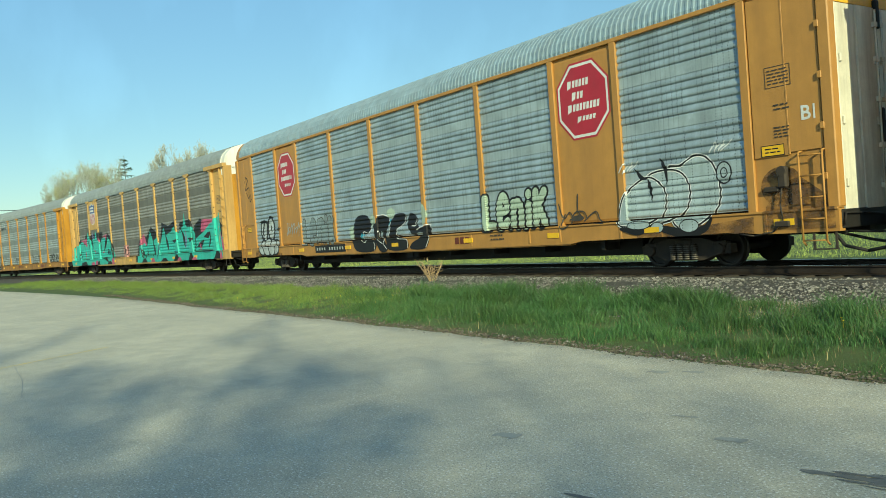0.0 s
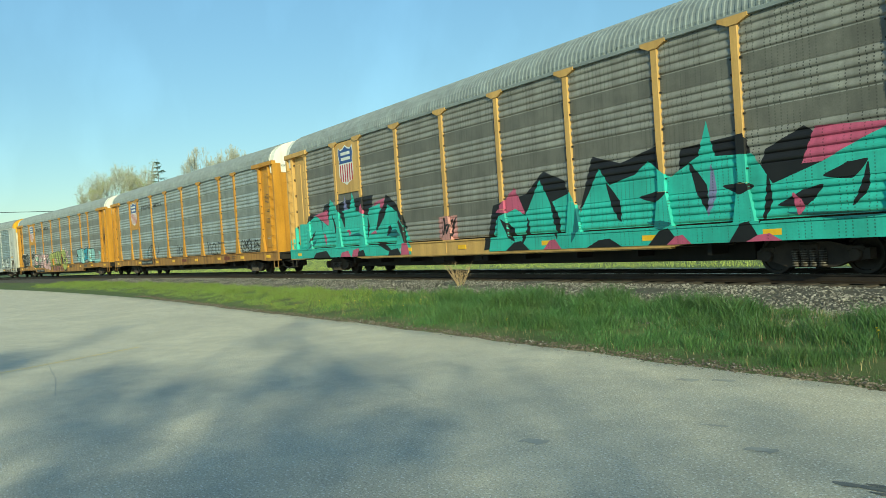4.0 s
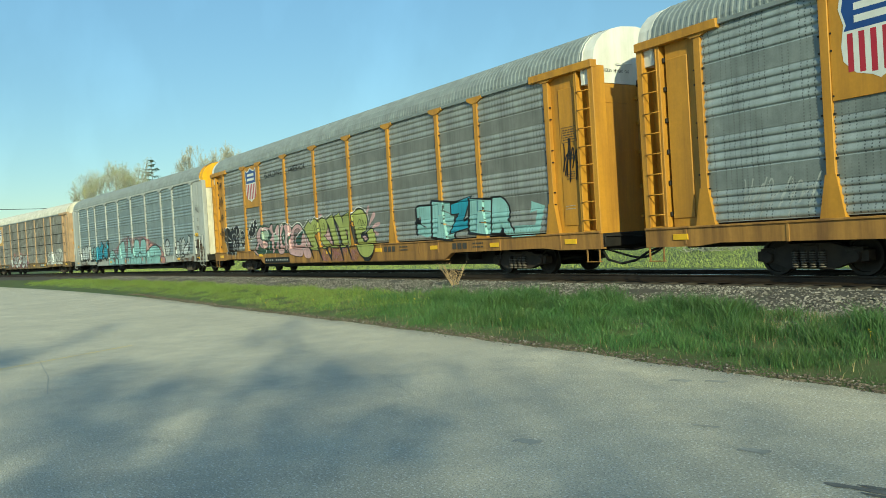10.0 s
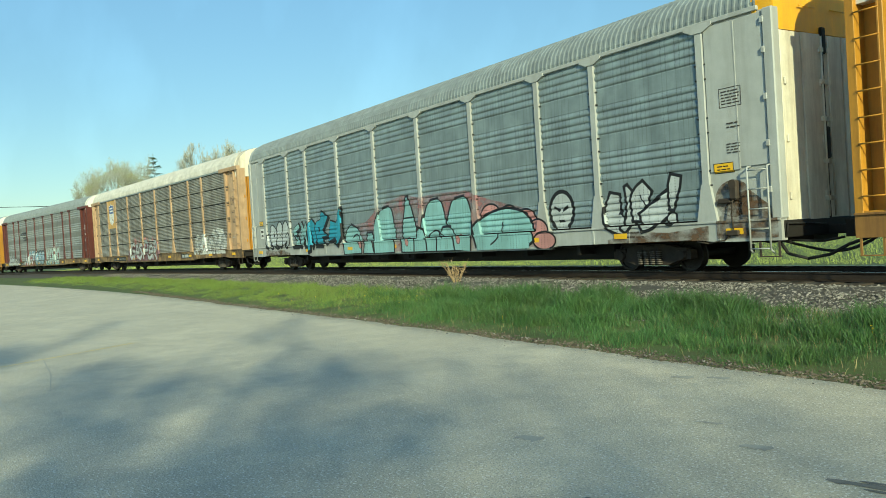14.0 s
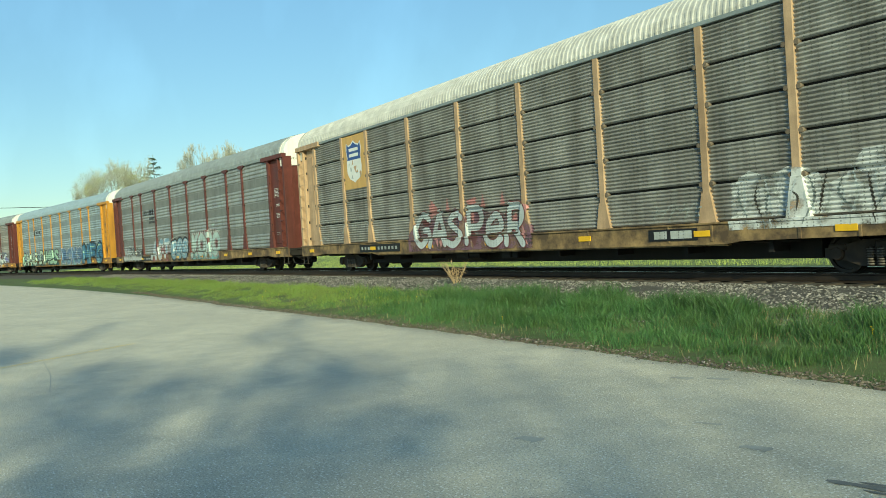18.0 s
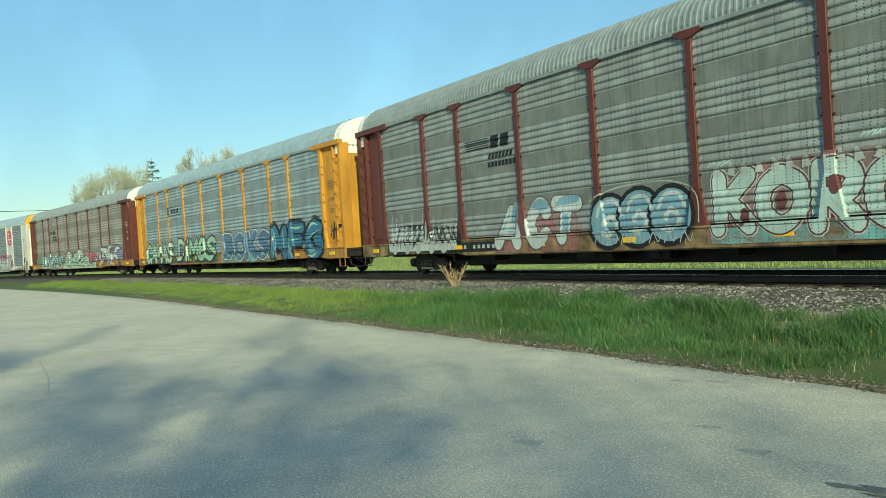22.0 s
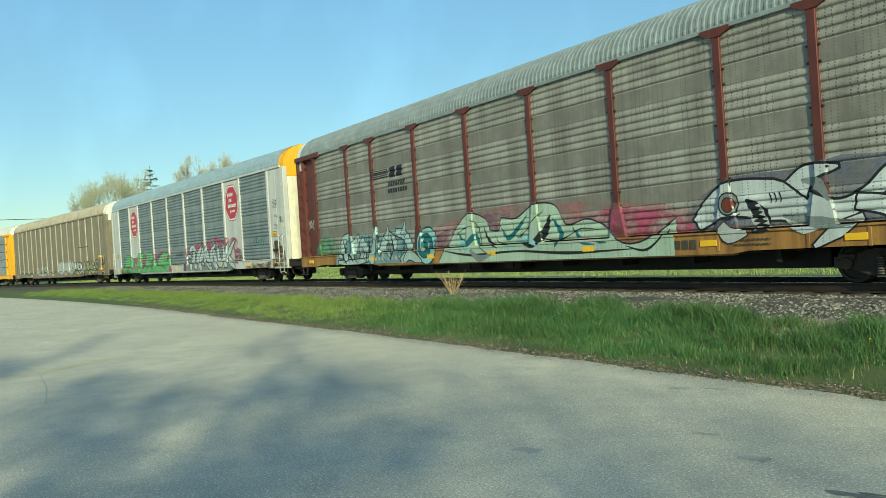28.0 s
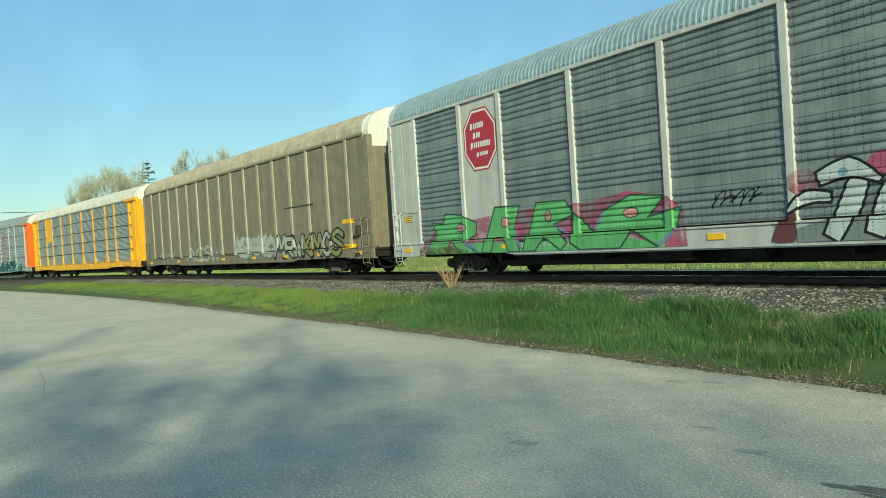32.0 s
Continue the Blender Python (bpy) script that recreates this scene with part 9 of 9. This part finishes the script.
def broad_tree(name, label, base, height, spread, seed, depth=6, leaves=0, leaf_size=0.12, trunk_share=0.22, leaf_mat=None, twig_r=0.012, width=None, clump=1, loose=0.012):
    rnd = random.Random(seed)
    tree = thing(name, label, "tree", Matrix.Translation(base), "bare trees")
    tv, tf, cv, cf, tips = [], [], [], [], []

    def grow(p, d, length, r, level):
        q = p + d * length
        mid = p + d * length * 0.5 + Vector((rnd.uniform(-1, 1), rnd.uniform(-1, 1), rnd.uniform(-0.3, 0.5))) * length * 0.06
        r1 = max(twig_r, r * 0.72)
        vs, fs = (tv, tf) if level < 3 else (cv, cf)
        n = 8 if level < 2 else 5 if level < 4 else 3
        limb(vs, fs, p, mid, r, (r + r1) / 2, n)
        limb(vs, fs, mid, q, (r + r1) / 2, r1, n)
        if level >= depth:
            tips.append((q, d))
            return
        for i in range(rnd.choice((2, 3, 3)) if level < depth - 1 else 3):
            axis = Vector((rnd.uniform(-1, 1), rnd.uniform(-1, 1), rnd.uniform(-0.2, 0.2))).normalized()
            nd = (Matrix.Rotation(rnd.uniform(0.25, 0.75) * spread, 3, axis) @ d + Vector((0, 0, 0.12))).normalized()
            grow(p.lerp(q, rnd.uniform(0.75, 1.0)), nd, length * rnd.uniform(0.66, 0.86), r1 * rnd.uniform(0.6, 0.8), level + 1)

    t = height * trunk_share
    grow(Vector((0, 0, -0.1)), Vector((0, 0, 1)), t, height * 0.022, 0)
    for i in range(4):
        an = i * 1.57 + rnd.uniform(-0.5, 0.5)
        grow(Vector((0, 0, t * rnd.uniform(0.6, 0.95))), Vector((math.cos(an) * spread, math.sin(an) * spread, 1.0)).normalized(), t * 0.9, height * 0.013, 1)
    top = max(v[2] for v in tv + cv)
    kz = height / top
    kx = width / (2 * max(1e-3, sorted(math.hypot(v[0], v[1]) for v in cv)[int(len(cv) * 0.97)])) if width else kz
    for lst in (tv, cv):
        lst[:] = [(v[0] * kx, v[1] * kx, v[2] * kz) for v in lst]
    tips = [(Vector((q.x * kx, q.y * kx, q.z * kz)), d) for q, d in tips]
    for nm, vs, fs, m in (("trunk", tv, tf, M_BARK), ("crown", cv, cf, M_TWIG)):
        me = bpy.data.meshes.new(nm)
        me.from_pydata(vs, [], fs)
        me.update()
        part(nm, me, m, tree)
    if leaves:
        vs, fs = [], []
        for k in range(leaves):
            if k % clump == 0:
                q, dd_ = rnd.choice(tips)
            c0 = q + Vector((rnd.gauss(0, 1), rnd.gauss(0, 1), rnd.gauss(0, 1))) * height * loose
            a_ = Vector((rnd.uniform(-1, 1), rnd.uniform(-1, 1), rnd.uniform(-1, 1))).normalized() * leaf_size
            b_ = a_.orthogonal().normalized() * leaf_size * 0.6
            o = len(vs)
            vs += [tuple(c0 - a_), tuple(c0 + b_), tuple(c0 + a_), tuple(c0 - b_)]
            fs.append((o, o + 1, o + 2, o + 3))
        me = bpy.data.meshes.new("leaves")
        me.from_pydata(vs, [], fs)
        me.update()
        tagged(part("leaves", me, leaf_mat or M_BUD, tree, "young yellow-green leaves"), kind="stuff")
    return tree


def soil(p):
    r = math.hypot(p[0], p[1] - YC)
    return (p[0], p[1], ground_height(r, 0))


broad_tree("budding_tree", "broad tree with bare twigs and young yellow-green leaves", soil((-105.6, 16.6)), 13.6, 0.95, 3, 8, 7500, 0.05, width=11.3, twig_r=0.011)
broad_tree("bare_tree", "bare grey tree far behind the track", soil((-135, 36.2)), 19.4, 1.0, 8, 8, 0, 0.12, width=12.5, twig_r=0.019)


def fir_tree(base, height):
    rnd = random.Random(4)
    tree = thing("fir_tree", "thin dark fir with sparse drooping boughs", "tree", Matrix.Translation(base))
    bm = bmesh.new()
    tube(bm, (0, 0, -0.1), (0.1, 0, height), 0.16, 0.02, 7)
    part("trunk", bm, M_BARK, tree)
    verts, faces = [], []
    z = height * 0.45
    while z < height:
        L = ((height - z) * 0.36 + 0.3) * rnd.uniform(0.6, 1.2)
        for k in range(3):
            an = rnd.uniform(0, 6.28)
            tip = Vector((math.cos(an) * L, math.sin(an) * L, z + L * rnd.uniform(-0.1, 0.4)))
            root = Vector((0, 0, z))
            limb(verts, faces, root, tip, 0.03, 0.01, 4)
            for _ in range(13):
                p = root.lerp(tip, rnd.uniform(0.2, 1.0))
                q = p + Vector((rnd.uniform(-1, 1), rnd.uniform(-1, 1), rnd.uniform(-1.0, 0.25))) * 0.42
                limb(verts, faces, p, q, 0.05, 0.01, 3)
        z += height * rnd.uniform(0.022, 0.045)
    me = bpy.data.meshes.new("boughs")
    me.from_pydata(verts, [], faces)
    me.update()
    part("boughs", me, M_FIR, tree)


fir_tree(soil((-112, 22.0)), 14.5)

# unseen trees behind the camera's right shoulder, leafed to shade road and near verge
for x, y, hh, ww, seed, lv, size, tr, cl, lo, dp in ((27.0, -9.3, 17.5, 7.8, 12, 2200, 0.10, 0.006, 3, 0.05, 6), (14.8, -8.6, 12.0, 7.5, 19, 2000, 0.09, 0.005, 40, 0.019, 6), (20.0, -12.6, 18.0, 11.0, 23, 1500, 0.11, 0.005, 40, 0.016, 6)):
    broad_tree("roadside_tree", "unseen roadside tree with spreading limbs, leaves added for shade", soil((x, y)), hh, 1.0, seed, dp, lv, size, width=ww, twig_r=tr, clump=cl, loose=lo)

# low scrub in the field beyond the track
def brush(name, label, at, wide, high, n, mat, r):
    rnd = random.Random(n)
    heap = thing(name, label, "brush", Matrix.Translation(soil(at)))
    verts, faces = [], []
    for _ in range(n):
        a = Vector((rnd.gauss(0, wide * 0.3), rnd.gauss(0, wide * 0.3), rnd.uniform(-0.05, high * 0.6)))
        d = Vector((rnd.uniform(-1, 1), rnd.uniform(-1, 1), rnd.uniform(0.0, 1.0))).normalized() * rnd.uniform(0.3, high)
        limb(verts, faces, a, a + d, r, r * 0.5, 3)
    me = bpy.data.meshes.new("brushwood")
    me.from_pydata(verts, [], faces)
    me.update()
    tagged(part("brushwood", me, mat, heap), kind="stuff")


brush("brush_pile", "heap of pale dead branches in the far grass", (-29.0, 33.0), 3.0, 0.9, 260, M_TWIG, 0.02)

wire = thing("overhead_wire", "thin dark utility wire between wooden poles", "utility line")
bm = bmesh.new()
p0, p1 = Vector((-112, -26, 9.9)), Vector((-108, 34, 8.6))
pts = [p0.lerp(p1, i / 16) - Vector((0, 0, 1.1 * (1 - (i / 8 - 1) ** 2))) for i in range(17)]
pipe(bm, pts, 0.035, 5)
part("cable", bm, M_RUBBER, wire)
for p in (p0, p1):
    bm = bmesh.new()
    tube(bm, (p.x, p.y, soil(p)[2] - 0.2), (p.x, p.y, p.z + 0.3), 0.15, 0.11, 10)
    box(bm, p.x - 0.06, p.x + 0.06, p.y - 0.7, p.y + 0.7, p.z - 0.1, p.z + 0.02)
    part("pole", bm, M_TIE, wire)

# a dry weed on the ballast shoulder
weed_at = (-19.52, 11.69)
weed = thing("dry_weed", "dry pale brown weed with branching stalks", "weed", Matrix.Translation((weed_at[0], weed_at[1], 0.24)))
rnd = random.Random(6)
verts, faces = [], []
for i in range(26):
    an, ln = rnd.uniform(0, 6.28), rnd.uniform(0.3, 0.74)
    tip = Vector((math.cos(an) * ln * 0.6, math.sin(an) * ln * 0.6, ln))
    limb(verts, faces, Vector((rnd.uniform(-0.05, 0.05), rnd.uniform(-0.05, 0.05), -0.03)), tip, 0.006, 0.004, 3)
    for _ in range(4):
        q = tip * rnd.uniform(0.5, 0.95)
        limb(verts, faces, q, q + Vector((rnd.uniform(-1, 1), rnd.uniform(-1, 1), rnd.uniform(0, 1))) * 0.14, 0.004, 0.003, 3)
me = bpy.data.meshes.new("stalks")
me.from_pydata(verts, [], faces)
me.update()
part("stalks", me, M_DRY, weed)


# ---- what moves: the cars along the curve, and their wheels ----
def motions():
    times, travel = [r[0] for r in TRAVEL], [r[1] for r in TRAVEL]
    for index, car in CARS:
        walk(car, [(t, car_pose(21.3 - 28.6 * index + s)) for t, s in TRAVEL])
    steps = [i / 30 for i in range(0, 961)]
    turns = [math.degrees((float(np.interp(t, times, travel)) - travel[0]) / 0.356) for t in steps]
    for w, x in TRUCKS:
        walk(w, [(t, pose(x, 0, 0.356, 0, a, 0)) for t, a in zip(steps, turns)])


motions()
